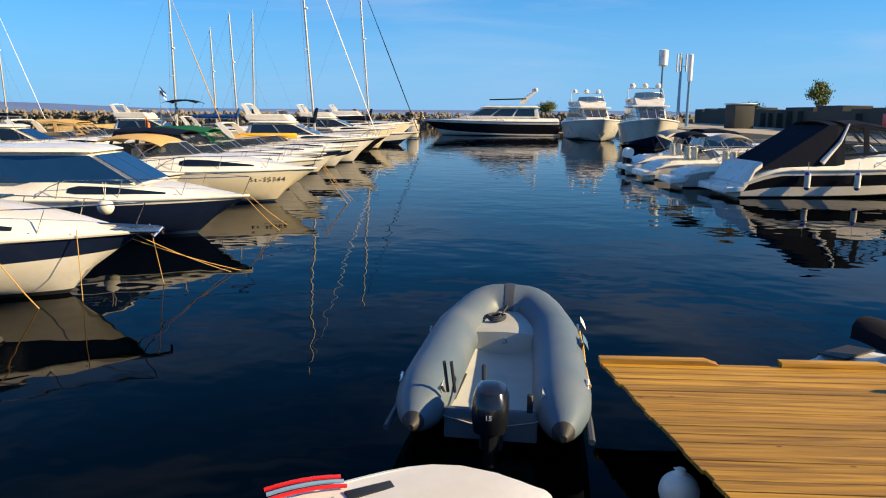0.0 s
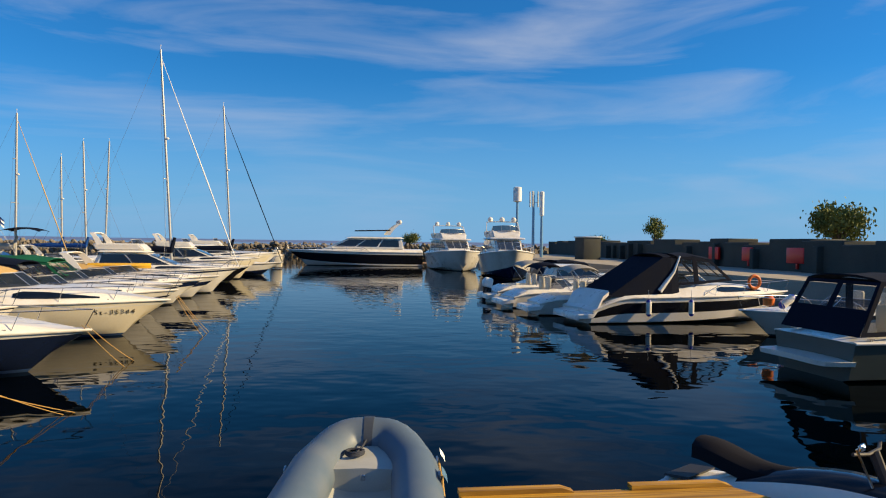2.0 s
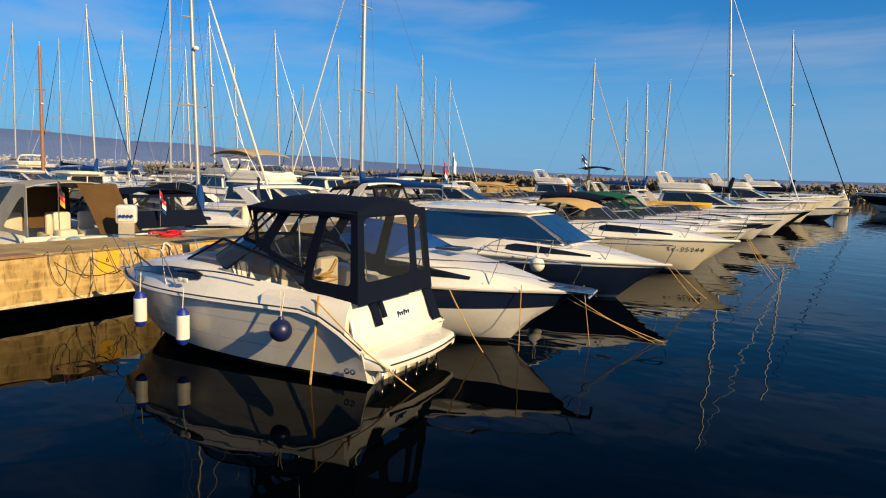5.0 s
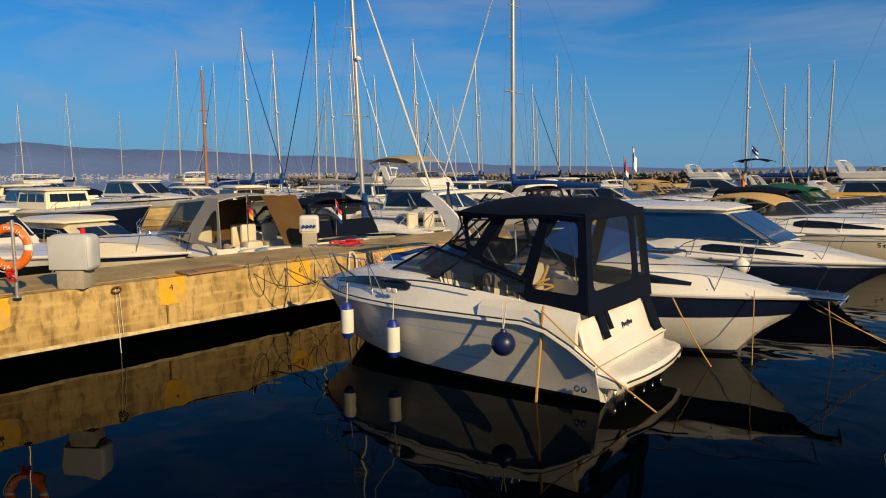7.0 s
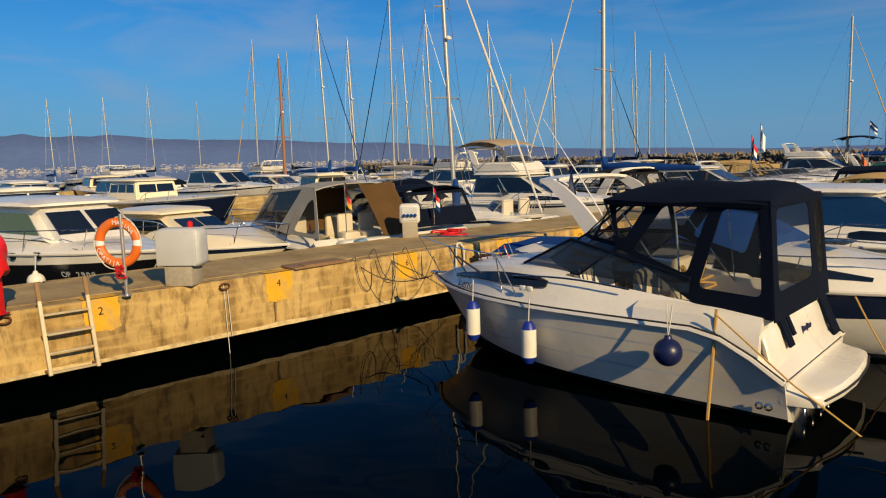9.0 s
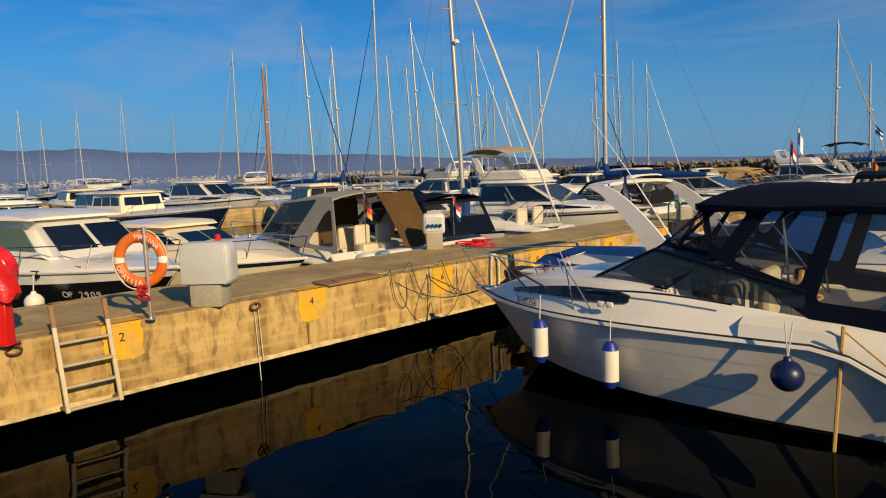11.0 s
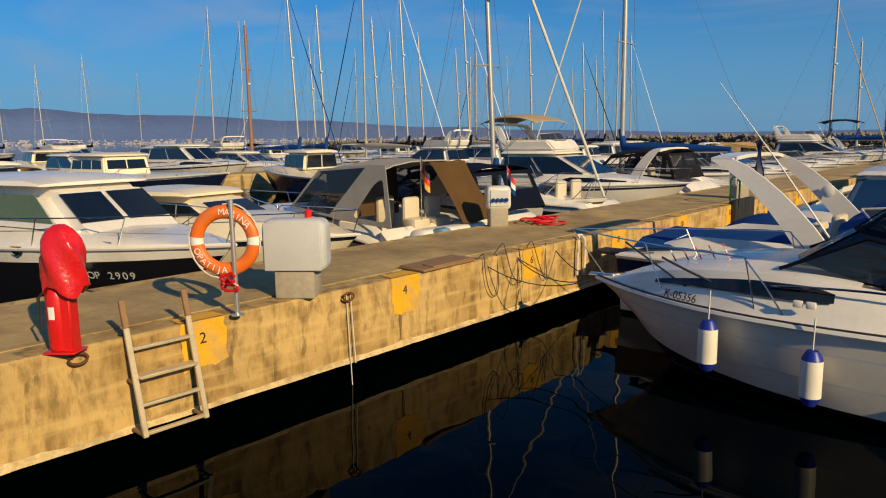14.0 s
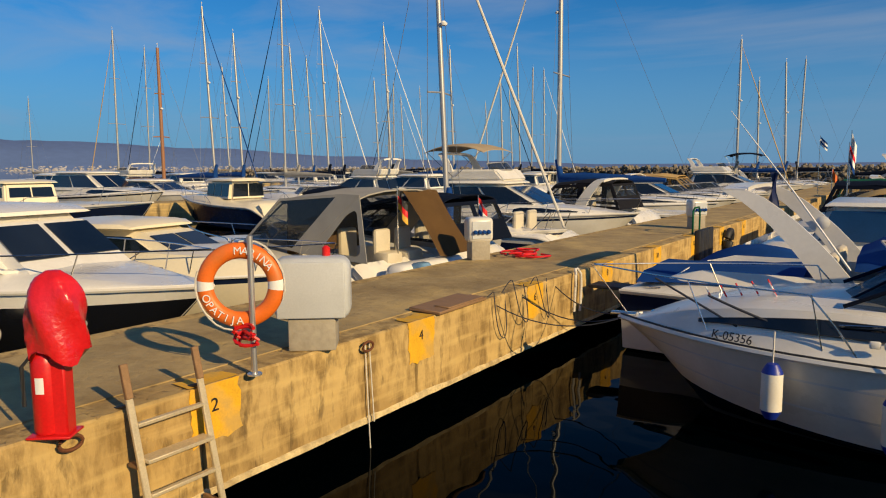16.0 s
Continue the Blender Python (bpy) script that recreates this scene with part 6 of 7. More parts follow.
small_ring(pose(15.6, 24.9, 0.42))
c3, c3_sh = cruiser(pose(19.3, 20.6, WZ, 0, 0, 180), 7.2, 2.6, "pale grey open motor boat with flat foredeck", fs=0.75, fb=0.85, mats=[ANTIFOUL, PALE, NAVY], bands=[(0.9, 1), (1.0, 1)], trunk=0.12)
b = bmesh.new()
lathe(b, [(0.05, 0), (0.17, 0.04), (0.18, 0.25), (0.1, 0.34)], Matrix.Translation((6.3, 0.2, 0.98)), 12)
part("orange_bag", b, ORANGE, c3)
fender(pose(13.5, 20.2, 0.05, 0, 55, 0), 0.5, 0.13, drop=0.2)
c2, c2_sh = cruiser(pose(9.75, 14.35, WZ, 0, 0, 0), 7.4, 2.8, "motor boat with green-grey hull darkened for shade and navy camper canopy", fs=0.85, fb=1.15, mats=[ANTIFOUL, SHADEGREEN, NAVY], bands=[(0.9, 1), (1.0, 1)], trunk=0.2, platform=False)
camper(c2, 0.75, 3.1, 2.5, 0.98, 2.30, CANVAS, lean=0.6, front_drop=0.9)
b = bmesh.new()
secs = [[Vector((x, f * w, z)) for f, z in ((-1, 0.46), (-0.6, 0.48), (0, 0.49), (0.6, 0.48), (1, 0.46), (0.97, 0.36), (0, 0.37), (-0.97, 0.36))] for x, w in ((-0.62, 0.95), (-0.55, 1.12), (-0.3, 1.24), (0.05, 1.28))]
loft(b, secs, ring=True)
part("swim_platform", b, PALE, c2)
for (x, y, L, lab, kw) in (
        (7.7, 28.2, 6.0, "small cream boat with grey bimini and open cockpit", dict(canopy="bimini", cmat=GREYCANVAS, mats=[ANTIFOUL, PALE, NAVY], bands=[(0.9, 1), (1.0, 1)])),
        (7.5, 31.4, 5.6, "small white boat with navy bimini", dict(canopy="bimini", cmat=CANVAS, bands=[(0.9, 1), (1.0, 1)])),
        (7.7, 35.0, 6.5, "white motor boat with large white outboard", dict(canopy="bimini", cmat=GREYCANVAS, bands=[(0.9, 1), (1.0, 1)])),
        (10.5, 39.5, 7.5, "white cabin boat with cream top", dict(hardtop=True, bands=[(0.9, 1), (1.0, 2)])),
        (13.0, 44.5, 8.0, "white cruiser with navy canopy", dict(canopy="camper", cmat=CANVAS)),
):
    o, s_ = cruiser(pose(x, y, WZ, 0, 0, random.uniform(-6, 6)), L, L * 0.36, lab, fs=0.65, fb=0.85, trunk=0.25, **kw)
    if y > 34 and y < 36:
        outboard(o, -0.1, 0, 0.40, 1.3, GEL, 12)


def motor_yacht(m, L, B, label, hullmats, bands, fs, fb, decks=2, glass=DARKGLASS, tall=1.0, full=2.6):
    """A large motor yacht: flared hull, long raked deckhouse, flybridge, arch and domes."""
    t = thing("motor_yacht", m, label, "yacht", "large motor yachts")
    sh = hull(t, L, B, fs, fb, bands, hullmats, rake=0.12 * L, tran=0.9, full=full, draft=0.5, n=22)
    decking(t, L, sh, lambda s: 0.35 * max(0, 1 - (s / 0.9) ** 3), GEL, inner=0.8)
    strake(t, sh, GEL, 0.06)
    z0 = fs + 0.3
    cabin(t, (0.14 * L, 0.74 * L, B * 0.80, B * 0.46), (0.16 * L, 0.55 * L, B * 0.72, B * 0.50), z0, z0 + 1.05 * tall, GEL, glass, band=(0.25, 0.88), side=3, front=3, rear=2, bevel=0.12, roof=(0.3, 0.22, GEL))
    zf = z0 + 1.05 * tall + 0.15
    if decks > 1:
        cabin(t, (0.14 * L, 0.50 * L, B * 0.68, B * 0.5), (0.12 * L, 0.44 * L, B * 0.74, B * 0.56), zf, zf + 0.55 * tall, GEL, glass, side=0, front=0, bevel=0.1, name="flybridge")
        windscreen(t, 0.46 * L, B * 0.55, zf + 0.55 * tall, 0.4 * tall, 0.4, 0.8, SMOKE)
    arch(t, 0.26 * L, B * 0.68, zf + 0.3, zf + 1.3 * tall, 0.09 * L, GEL, 0.5)
    for yy in (-0.2, 0.0, 0.2):
        b = bmesh.new()
        lathe(b, [(0.02, 0), (0.2, 0.02), (0.26, 0.15), (0.22, 0.32), (0.08, 0.42)], Matrix.Translation((0.26 * L - 0.09 * L, yy * B * 1.2, zf + 1.35 * tall)), 14)
        part("radar_dome", b, GEL, t)
    bow_rail(t, sh, 0.4, 0.65, 0.025, 6, mid=True)
    b = bmesh.new()
    box(b, (-0.5, 0, 0.35), (1.2, B * 0.85, 0.14), 0.05)
    part("swim_platform", b, TEAK, t)
    return t, sh, zf


# dark sleek yacht, side on
dy, dy_sh, zf = motor_yacht(pose(12.6, 88.0, WZ, 0, 0, 180), 16.4, 4.4, "black-hulled sleek motor yacht with white deckhouse", [ANTIFOUL, GEL, BLACKGEL], [(0.10, 1), (0.80, 2), (1.0, 1)], 1.7, 1.9, decks=1, tall=1.3)
bm = bmesh.new()
secs = []
for i in range(7):
    u = i / 6
    secs.append([Vector((4.0 + 4.2 * u, f * 1.5 * (1 - 0.3 * u * u), zf + 0.95 - 0.12 * u)) for f in (-1, -0.5, 0, 0.5, 1)] + [Vector((4.0 + 4.2 * u, f * 1.5 * (1 - 0.3 * u * u), zf + 0.83 - 0.12 * u)) for f in (1, 0.5, 0, -0.5, -1)])
loft(bm, secs, ring=True)
part("sunroof", bm, BLACKCANVAS, dy)
# white yacht facing the walker, and the flybridge yacht beside it
motor_yacht(pose(14.8, 83.5, WZ, 0, 0, -92), 13.5, 5.4, "white flybridge motor yacht moored with its bow to the basin", [ANTIFOUL, GEL, GEL], [(0.92, 1), (1.0, 2)], 1.75, 2.15, glass=SMOKE, tall=1.15, full=4.2)
motor_yacht(pose(17.0, 67.0, WZ, 0, 0, -100), 13.5, 4.6, "cream flybridge motor yacht with twin radar domes", [ANTIFOUL, PALE, NAVY], [(0.12, 2), (1.0, 1)], 1.8, 2.4, tall=1.15, full=3.2)

# ---- pier furniture ----


def lettered_ring():
    t = thing("life_ring_post", pose(-14.91, 3.645, 0), "orange lettered life ring on a steel post at the pier edge", "life ring")
    b = bmesh.new()
    tube(b, [(0, 0, 0.0), (0, 0, 1.1)], 0.024, 10)
    lathe(b, [(0.06, 0), (0.06, 0.012)], None, 12)
    part("post", b, ALU, t)
    R, r = 0.275, 0.062
    face = pose(-0.10, -0.02, 0.71, 0, 0, 38)     # ring stands square to the walker, behind the post
    b = bmesh.new()
    n, k = 48, 14
    rings = []
    for i in range(n):
        a = 2 * math.pi * i / n
        rings.append([bm_v for bm_v in [b.verts.new(Vector(((R + r * 1.05 * math.cos(q)) * math.cos(a), r * 0.8 * math.sin(q), (R + r * 1.05 * math.cos(q)) * math.sin(a)))) for q in [2 * math.pi * j / k for j in range(k)]]])
    for i in range(n):
        for j in range(k):
            f = b.faces.new((rings[i][j], rings[(i + 1) % n][j], rings[(i + 1) % n][(j + 1) % k], rings[i][(j + 1) % k]))
            deg = (i + 0.5) * 360 / n
            f.material_index = 1 if min(abs(deg - c) for c in (0, 180, 360)) < 8 else 0
    o = part("ring", b, [ORANGE, WHITEPAINT], t)
    o.matrix_basis = face
    for word, c0, flip in (("MARINA", 62, False), ("OPATIJA", 235, True)):
        m_ = len(word)
        for i, ch in enumerate(word):
            step = 11.5
            deg = c0 - (i - (m_ - 1) / 2) * step if not flip else c0 + (i - (m_ - 1) / 2) * step
            a = radians(deg)
            rot = deg - 90 if not flip else deg + 90
            lm = face @ Matrix.Translation((R * math.cos(a), -r * 0.80 - 0.004, R * math.sin(a))) @ pose(0, 0, 0, 90, 0, 0) @ pose(0, 0, 0, 0, 0, rot)
            writing(ch, 0.085, WHITEPAINT, lm, t, "letter")
    b = bmesh.new()
    pr_ = random.Random(3)
    for q in range(5):
        a0, rr = pr_.uniform(0, 3), pr_.uniform(0.05, 0.10)
        tube(b, [(-0.02 + rr * 1.5 * math.cos(a0 + i * 0.5), -0.05 + 0.03 * math.sin(i + q), 0.36 + rr * 0.6 * math.sin(a0 + i * 0.5) - 0.02 * q) for i in range(12)], 0.014, 6)
    part("red_line", b, RED, t, "coil of red rescue line")
    for deg in (20, 160, 200, 340):
        b = bmesh.new()
        a, c = radians(deg), radians(deg + 70)
        tube(b, [face @ Vector((0.345 * math.cos(a + (c - a) * i / 6), -0.02, (0.345 + 0.03 * math.sin(i / 6 * math.pi)) * math.sin(a + (c - a) * i / 6))) for i in range(7)], 0.008, 5)
        part("grab_line", b, WHITEROPE, t)
    return t


lettered_ring()

cab = thing("supply_cabinet", pose(-15.14, 4.54, 0, 0, 0, 38), "grey rounded service cabinet on a pale concrete plinth", "cabinet")
bm = bmesh.new()
box(bm, (0, 0, 0.15), (0.42, 0.34, 0.30), 0.02)
part("plinth", bm, SAND, cab)
bm = bmesh.new()
box(bm, (0.0, 0, 0.55), (0.68, 0.36, 0.56), 0.10, 4)
part("body", bm, GREYBOX, cab)
bm = bmesh.new()
box(bm, (0.0, -0.187, 0.55), (0.60, 0.03, 0.50), 0.012, 3)
part("door", bm, GREYBOX, cab)
bm = bmesh.new()
lathe(bm, [(0.035, 0.82), (0.038, 0.84), (0.038, 0.90), (0.015, 0.92)], Matrix.Translation((0.12, 0.05, 0)), 12)
part("red_beacon", bm, RED, cab, "red lamp on top")


def pedestal(m, label):
    t = thing("power_pedestal", m, label, "pedestal", "power pedestals")
    b = bmesh.new()
    box(b, (0, 0, 0.17), (0.30, 0.34, 0.34), 0.02)
    part("column", b, SAND, t)
    b = bmesh.new()
    box(b, (0, 0, 0.53), (0.34, 0.46, 0.44), 0.08, 3)
    part("head", b, PALE, t)
    b = bmesh.new()
    box(b, (0.175, 0, 0.53), (0.012, 0.34, 0.30), 0.005, 1)
    part("panel", b, GREYBOX, t)
    for i in range(4):
        b = bmesh.new()
        lathe(b, [(0.035, 0), (0.035, 0.05), (0.02, 0.06)], Matrix.Translation((0.18, -0.12 + 0.08 * i, 0.50)) @ pose(0, 0, 0, 0, 90, 0), 10)
        part("socket", b, BLUECANVAS, t)


pedestal(pose(-17.05, 10.5, 0, 0, 0, -40), "pale power pedestal with blue sockets on the pier")
pedestal(pose(-15.45, 18.5, 0, 0, 0, -40), "pale power pedestal standing at the pier edge")
hose = thing("red_hose", pose(-16.55, 11.3, 0.01), "heap of red hose lying on the pier", "hose")
pr = random.Random(8)
for q in range(7):
    bm = bmesh.new()
    cx, cy, rr = pr.uniform(-0.3, 0.3), pr.uniform(-0.25, 0.25), pr.uniform(0.15, 0.3)
    tube(bm, [(cx + rr * math.cos(i * 0.5 + q), cy + rr * math.sin(i * 0.5 + q), 0.02 + 0.012 * q + 0.01 * math.sin(i)) for i in range(13)], 0.018, 6)
    part("loop", bm, RED, hose)

ext = thing("fire_extinguisher", pose(-14.98, 2.10, 0, 0, 0, 38), "red fire extinguisher under a red vinyl hood", "fire extinguisher")
bm = bmesh.new()
lathe(bm, [(0.075, 0.02), (0.085, 0.04), (0.085, 0.46), (0.06, 0.53), (0.03, 0.56)], None, 20)
part("cylinder", bm, RED, ext)
bm = bmesh.new()
box(bm, (0.09, 0.0, 0.32), (0.09, 0.12, 0.62), 0.01, 1)
box(bm, (0.03, 0, 0.008), (0.26, 0.2, 0.016), 0.004, 1)
part("stand", bm, RED, ext)
bm = bmesh.new()
secs = []
for i in range(15):
    u = i / 14
    z = 0.50 + 0.52 * u
    w = 0.165 * (1.0 if u < 0.45 else math.sqrt(max(0.0, 1 - ((u - 0.45) / 0.56) ** 2.2))) + 0.008
    d = w * 0.72
    secs.append([Vector((0.085 + w * math.cos(a) * (1 + 0.10 * math.sin(5 * a + 9 * u)), d * math.sin(a) * (1 + 0.14 * math.sin(4 * a + 6 * u)), z + (0.05 * math.sin(3 * a + 1) if i == 0 else 0))) for a in [2 * math.pi * j / 28 for j in range(28)]])
loft(bm, secs, ring=True)
part("hood", bm, REDCLOTH, ext, "crumpled glossy red vinyl hood")
bm = bmesh.new()
secs = [[Vector((0.0865 * math.cos(a), 0.0865 * math.sin(a), z)) for a in [radians(-110 + 7 * j) for j in range(6)]] for z in (0.28, 0.38)]
loft(bm, secs, cap=False)
part("instruction_label", bm, WHITEPAINT, ext)
bm = bmesh.new()
tube(bm, [(-0.02, -0.06, 0.55), (-0.10, -0.08, 0.45), (-0.11, -0.06, 0.2)], 0.012, 6)
part("hose", bm, RUBBER, ext)

lad = thing("boarding_ladder", pose(-14.955, 2.88, -0.07), "aluminium boarding ladder leaning on the pier face", "ladder")
for yy in (-0.28, 0.28):
    bm = bmesh.new()
    box(bm, (0, 0, 0), (0.03, 0.05, 0.98), 0.006, 1)
    o = part("rail", bm, GALV, lad)
    o.matrix_basis = pose(0.116, yy, -0.28, 0, -13, 0)
    bm = bmesh.new()
    box(bm, (0, 0, 0), (0.034, 0.054, 0.24), 0.006, 1)
    o = part("grip", bm, TEAK, lad, "weathered brown grip at the top")
    o.matrix_basis = pose(-0.008, yy, 0.275, 0, -13, 0)
for i in range(4):
    z = -0.02 - 0.235 * i
    bm = bmesh.new()
    box(bm, (0.055 - z * 0.23, 0, z), (0.12 if i == 1 else 0.045, 0.52, 0.03), 0.006, 1)
    part("rung", bm, GALV, lad)
for yy in (-0.28, 0.28):
    bm = bmesh.new()
    tube(bm, [(0.02, yy, 0.12), (-0.25, yy, 0.03), (-0.36, yy, 0.02)], 0.014, 6)
    part("hook", bm, RUBBER, lad)
for zz, ln in ((-0.74, 0.22), (-0.30, 0.14)):
    for yy in (-0.28, 0.28):
        bm = bmesh.new()
        box(bm, (0.055 - zz * 0.23 - ln / 2, yy, zz), (ln, 0.035, 0.03), 0.005, 1)
        part("wall_bracket", bm, TEAK, lad, "rust-brown bracket to the wall")
# iron rings in the pier face and hanging lines
for y in (2.2, 5.05):
    bm = bmesh.new()
    tube(bm, [(0.05 + 0.0 * a, 0.075 * math.cos(a), -0.02 + 0.045 * math.sin(a)) for a in [2 * math.pi * i / 14 for i in range(14)]], 0.013, 6, close=True)
    solo("mooring_ring", bm, surf("rusty iron", (0.16, 0.06, 0.025), 0.85, metal=0.3, var=0.35, scale=12) if y < 3 else bpy.data.materials["rusty iron"], pose(-14.99, y, -0.06), "rusty iron mooring ring on the pier face", "mooring ring", "mooring rings")
rope("hanging_line", sag((-14.98, 5.05, -0.05), (-14.95, 5.07, -1.15), 0.0), 0.006, WHITEROPE, "pale rope hanging down the pier face")
rope("hanging_line", sag((-14.97, 5.10, -0.05), (-14.94, 5.12, -0.85), 0.0), 0.006, WHITEROPE, "pale rope hanging down the pier face")
lr = random.Random(21)
for y, wdt, dp, up, out in ((7.35, 0.5, 0.55, 0.06, 0.08), (7.7, 0.7, 0.4, 0.16, 0.15), (8.5, 0.6, 0.5, 0.10, 0.10)):
    loop = [(-15.02 + out * math.sin(u / 20 * math.pi), y + wdt * u / 20 + 0.06 * math.sin(u * 0.45 + y), 0.02 + up * math.sin(u / 20 * math.pi * 2.2) * (1 if u < 9 else 0.3) - dp * math.sin(max(0.0, (u - 5) / 15) * math.pi) ** 1.3) for u in range(21)]
    rope("slack_line", loop, 0.0065, DARKROPE, "dark slack mooring line looped on the pier face")
hoop = [(0.03, -0.10, -0.58), (0.05, -0.11, -0.2), (0.05, -0.09, -0.02), (0.02, -0.04, 0.06), (0.02, 0.03, 0.06), (0.05, 0.09, -0.02), (0.05, 0.11, -0.2), (0.04, 0.10, -0.6)]
bm = bmesh.new()
tube(bm, hoop, 0.022, 8)
solo("rope_loop", bm, WHITEROPE, pose(-14.98, 9.95, 0.0), "thick white rope looped over the pier edge", "rope", "mooring ropes")
bm = bmesh.new()
box(bm, (0, 0, 0.02), (0.42, 1.05, 0.035), 0.008, 1)
box(bm, (0.10, 0.08, 0.045), (0.20, 0.80, 0.02), 0.006, 1)
solo("timber_pad", bm, TEAK, pose(-15.17, 6.78, 0.008, 0, 2.0, 2), "dark timber pad lying on the pier edge", "timber pad")

fb_ = thing("fender_board", pose(-14.94, 17.3, -0.5), "black rubber fender board hung on the pier face", "fender board")
for i in range(3):
    bm = bmesh.new()
    box(bm, (0, -0.42 + 0.42 * i, 0.02), (0.14, 0.40, 1.2), 0.03)
    part("board", bm, RUBBER, fb_)
bm = bmesh.new()
tube(bm, [(0.03 * math.sin(a), 0.24 * math.cos(a), 0.24 * math.sin(a)) for a in [2 * math.pi * i / 20 for i in range(20)]], 0.09, 10, close=True)
solo("tyre_fender", bm, RUBBER, pose(-14.89, 19.6, -0.35), "old black tyre hung on the pier face", "tyre")
bm = bmesh.new()
tube(bm, [(0, -0.25, 0), (0, -0.25, 0.55), (0, -0.1, 0.62), (0, 0.25, 0.62), (0, 0.35, 0.5), (0, 0.35, 0)], 0.022, 8)
solo("hand_rail", bm, GREENCANVAS, pose(-15.12, 17.2, 0), "green bent tube rail on the pier edge", "rail")

# ---- the basin beyond the pier ----
# white launch with number on its dark hull, bow to the pier
op, op_sh = cruiser(pose(-26.9, 3.9, WZ, 0, 0, 8), 9.5, 3.1, "white launch with dark hull and big cabin windows", fs=1.15, fb=1.35, mats=[ANTIFOUL, GEL, BLACKGEL], bands=[(0.8, 2), (1.0, 1)], trunk=0.28, hardtop=True, glass=DARKGLASS, cab=0.68, cabx=(0.30, 0.79, 0.32, 0.66), cband=(0.34, 0.84), nside=2, cbev=0.18, cgap=0.07, cmull=0.025, brim=0.02, curtain=CURTAIN, slit=False)
for x_, z_ in ((5.6, 1.12), (6.3, 1.15), (7.0, 1.18)):
    b = bmesh.new()
    w_ = op_sh(x_ / 9.5, -1)
    box(b, (x_, w_.y * 0.985, z_ + 0.06), (0.26, 0.05, 0.13), 0.05, 3)
    part("porthole", b, DARKGLASS, op, "small dark oblong porthole")
bow_letters("OP 2909", 0.17, GREYBOX, op, 7.75, 0.736, 0.88, 0.42, 0.13, 24)
ball_fender(pose(-19.6, 3.66, -0.30), 0.155, 0.30, FWHITE, "white ball fender hung on the launch")
WEST = [
    (-24.9, 7.0, 6.7, 2.5, 8, "small cream cabin cruiser with covered windscreen and raised coachroof", dict(bands=[(0.85, 1), (1.0, 2)], mats=[ANTIFOUL, CREAM, NAVY], deckmat=CREAM, trunk=0.42, hardtop=True, brim=0.03, cab=0.38, cabx=(0.16, 0.66, 0.20, 0.46), cband=(0.30, 0.78), nside=1, cbev=0.17, cgap=0.10, slit=False)),
    (-17.9, 17.0, 5.0, 2.0, 180, "small white boat with navy stripe", dict(bands=[(0.5, 1), (0.8, 2), (1.0, 1)], trunk=0.15, rail=False)),
    (-25.9, 20.5, 8.2, 3.0, 0, "white flybridge cruiser with dark windows", dict(fly=True, fs=1.1, fb=1.3, bands=[(0.85, 1), (0.92, 2), (1.0, 1)])),
    (-18.3, 24.5, 8.2, 2.8, 180, "white cruiser with black canopy and arch", dict(canopy="camper", cmat=BLACKCANVAS, archmat=GEL)),
    (-25.8, 31.5, 7.8, 2.7, 0, "white cruiser with navy canopy", dict(canopy="camper", cmat=CANVAS)),
    (-26.2, 35.0, 8.2, 2.8, 0, "white hardtop cruiser with dark windows", dict(hardtop=True, bands=[(0.9, 1), (1.0, 2)])),
    (-25.8, 38.6, 8.0, 2.8, 0, "white cruiser with arch and tan cover", dict(canopy="tarp", cmat=TAN, archmat=GEL)),
    (-26.2, 42.4, 8.4, 2.9, 0, "white cruiser with tan camper canopy", dict(canopy="camper", cmat=TAN)),
    (-26.2, 46.4, 8.4, 2.9, 0, "white cruiser with navy cover", dict(canopy="tarp", cmat=CANVAS)),
    (-26.2, 50.6, 9.0, 3.0, 0, "white flybridge cruiser with grey canopy", dict(fly=True, fs=1.1, fb=1.4)),
    (-26.2, 64.0, 9.0, 3.0, 0, "white cruiser with radar arch aft", dict(archmat=GEL)),
]
for x, y, L, B, a, lab, kw in WEST:
    kw = dict(dict(fs=0.9, fb=1.1), **kw)
    o, s_ = cruiser(pose(x, y, WZ, 0, 0, a + random.uniform(-2, 2)), L, B, lab, **kw)
    if y == 20.5:
        bimini(o, 0.14 * L, 0.42 * L, 2.1, 2.4, 3.5, FADED)

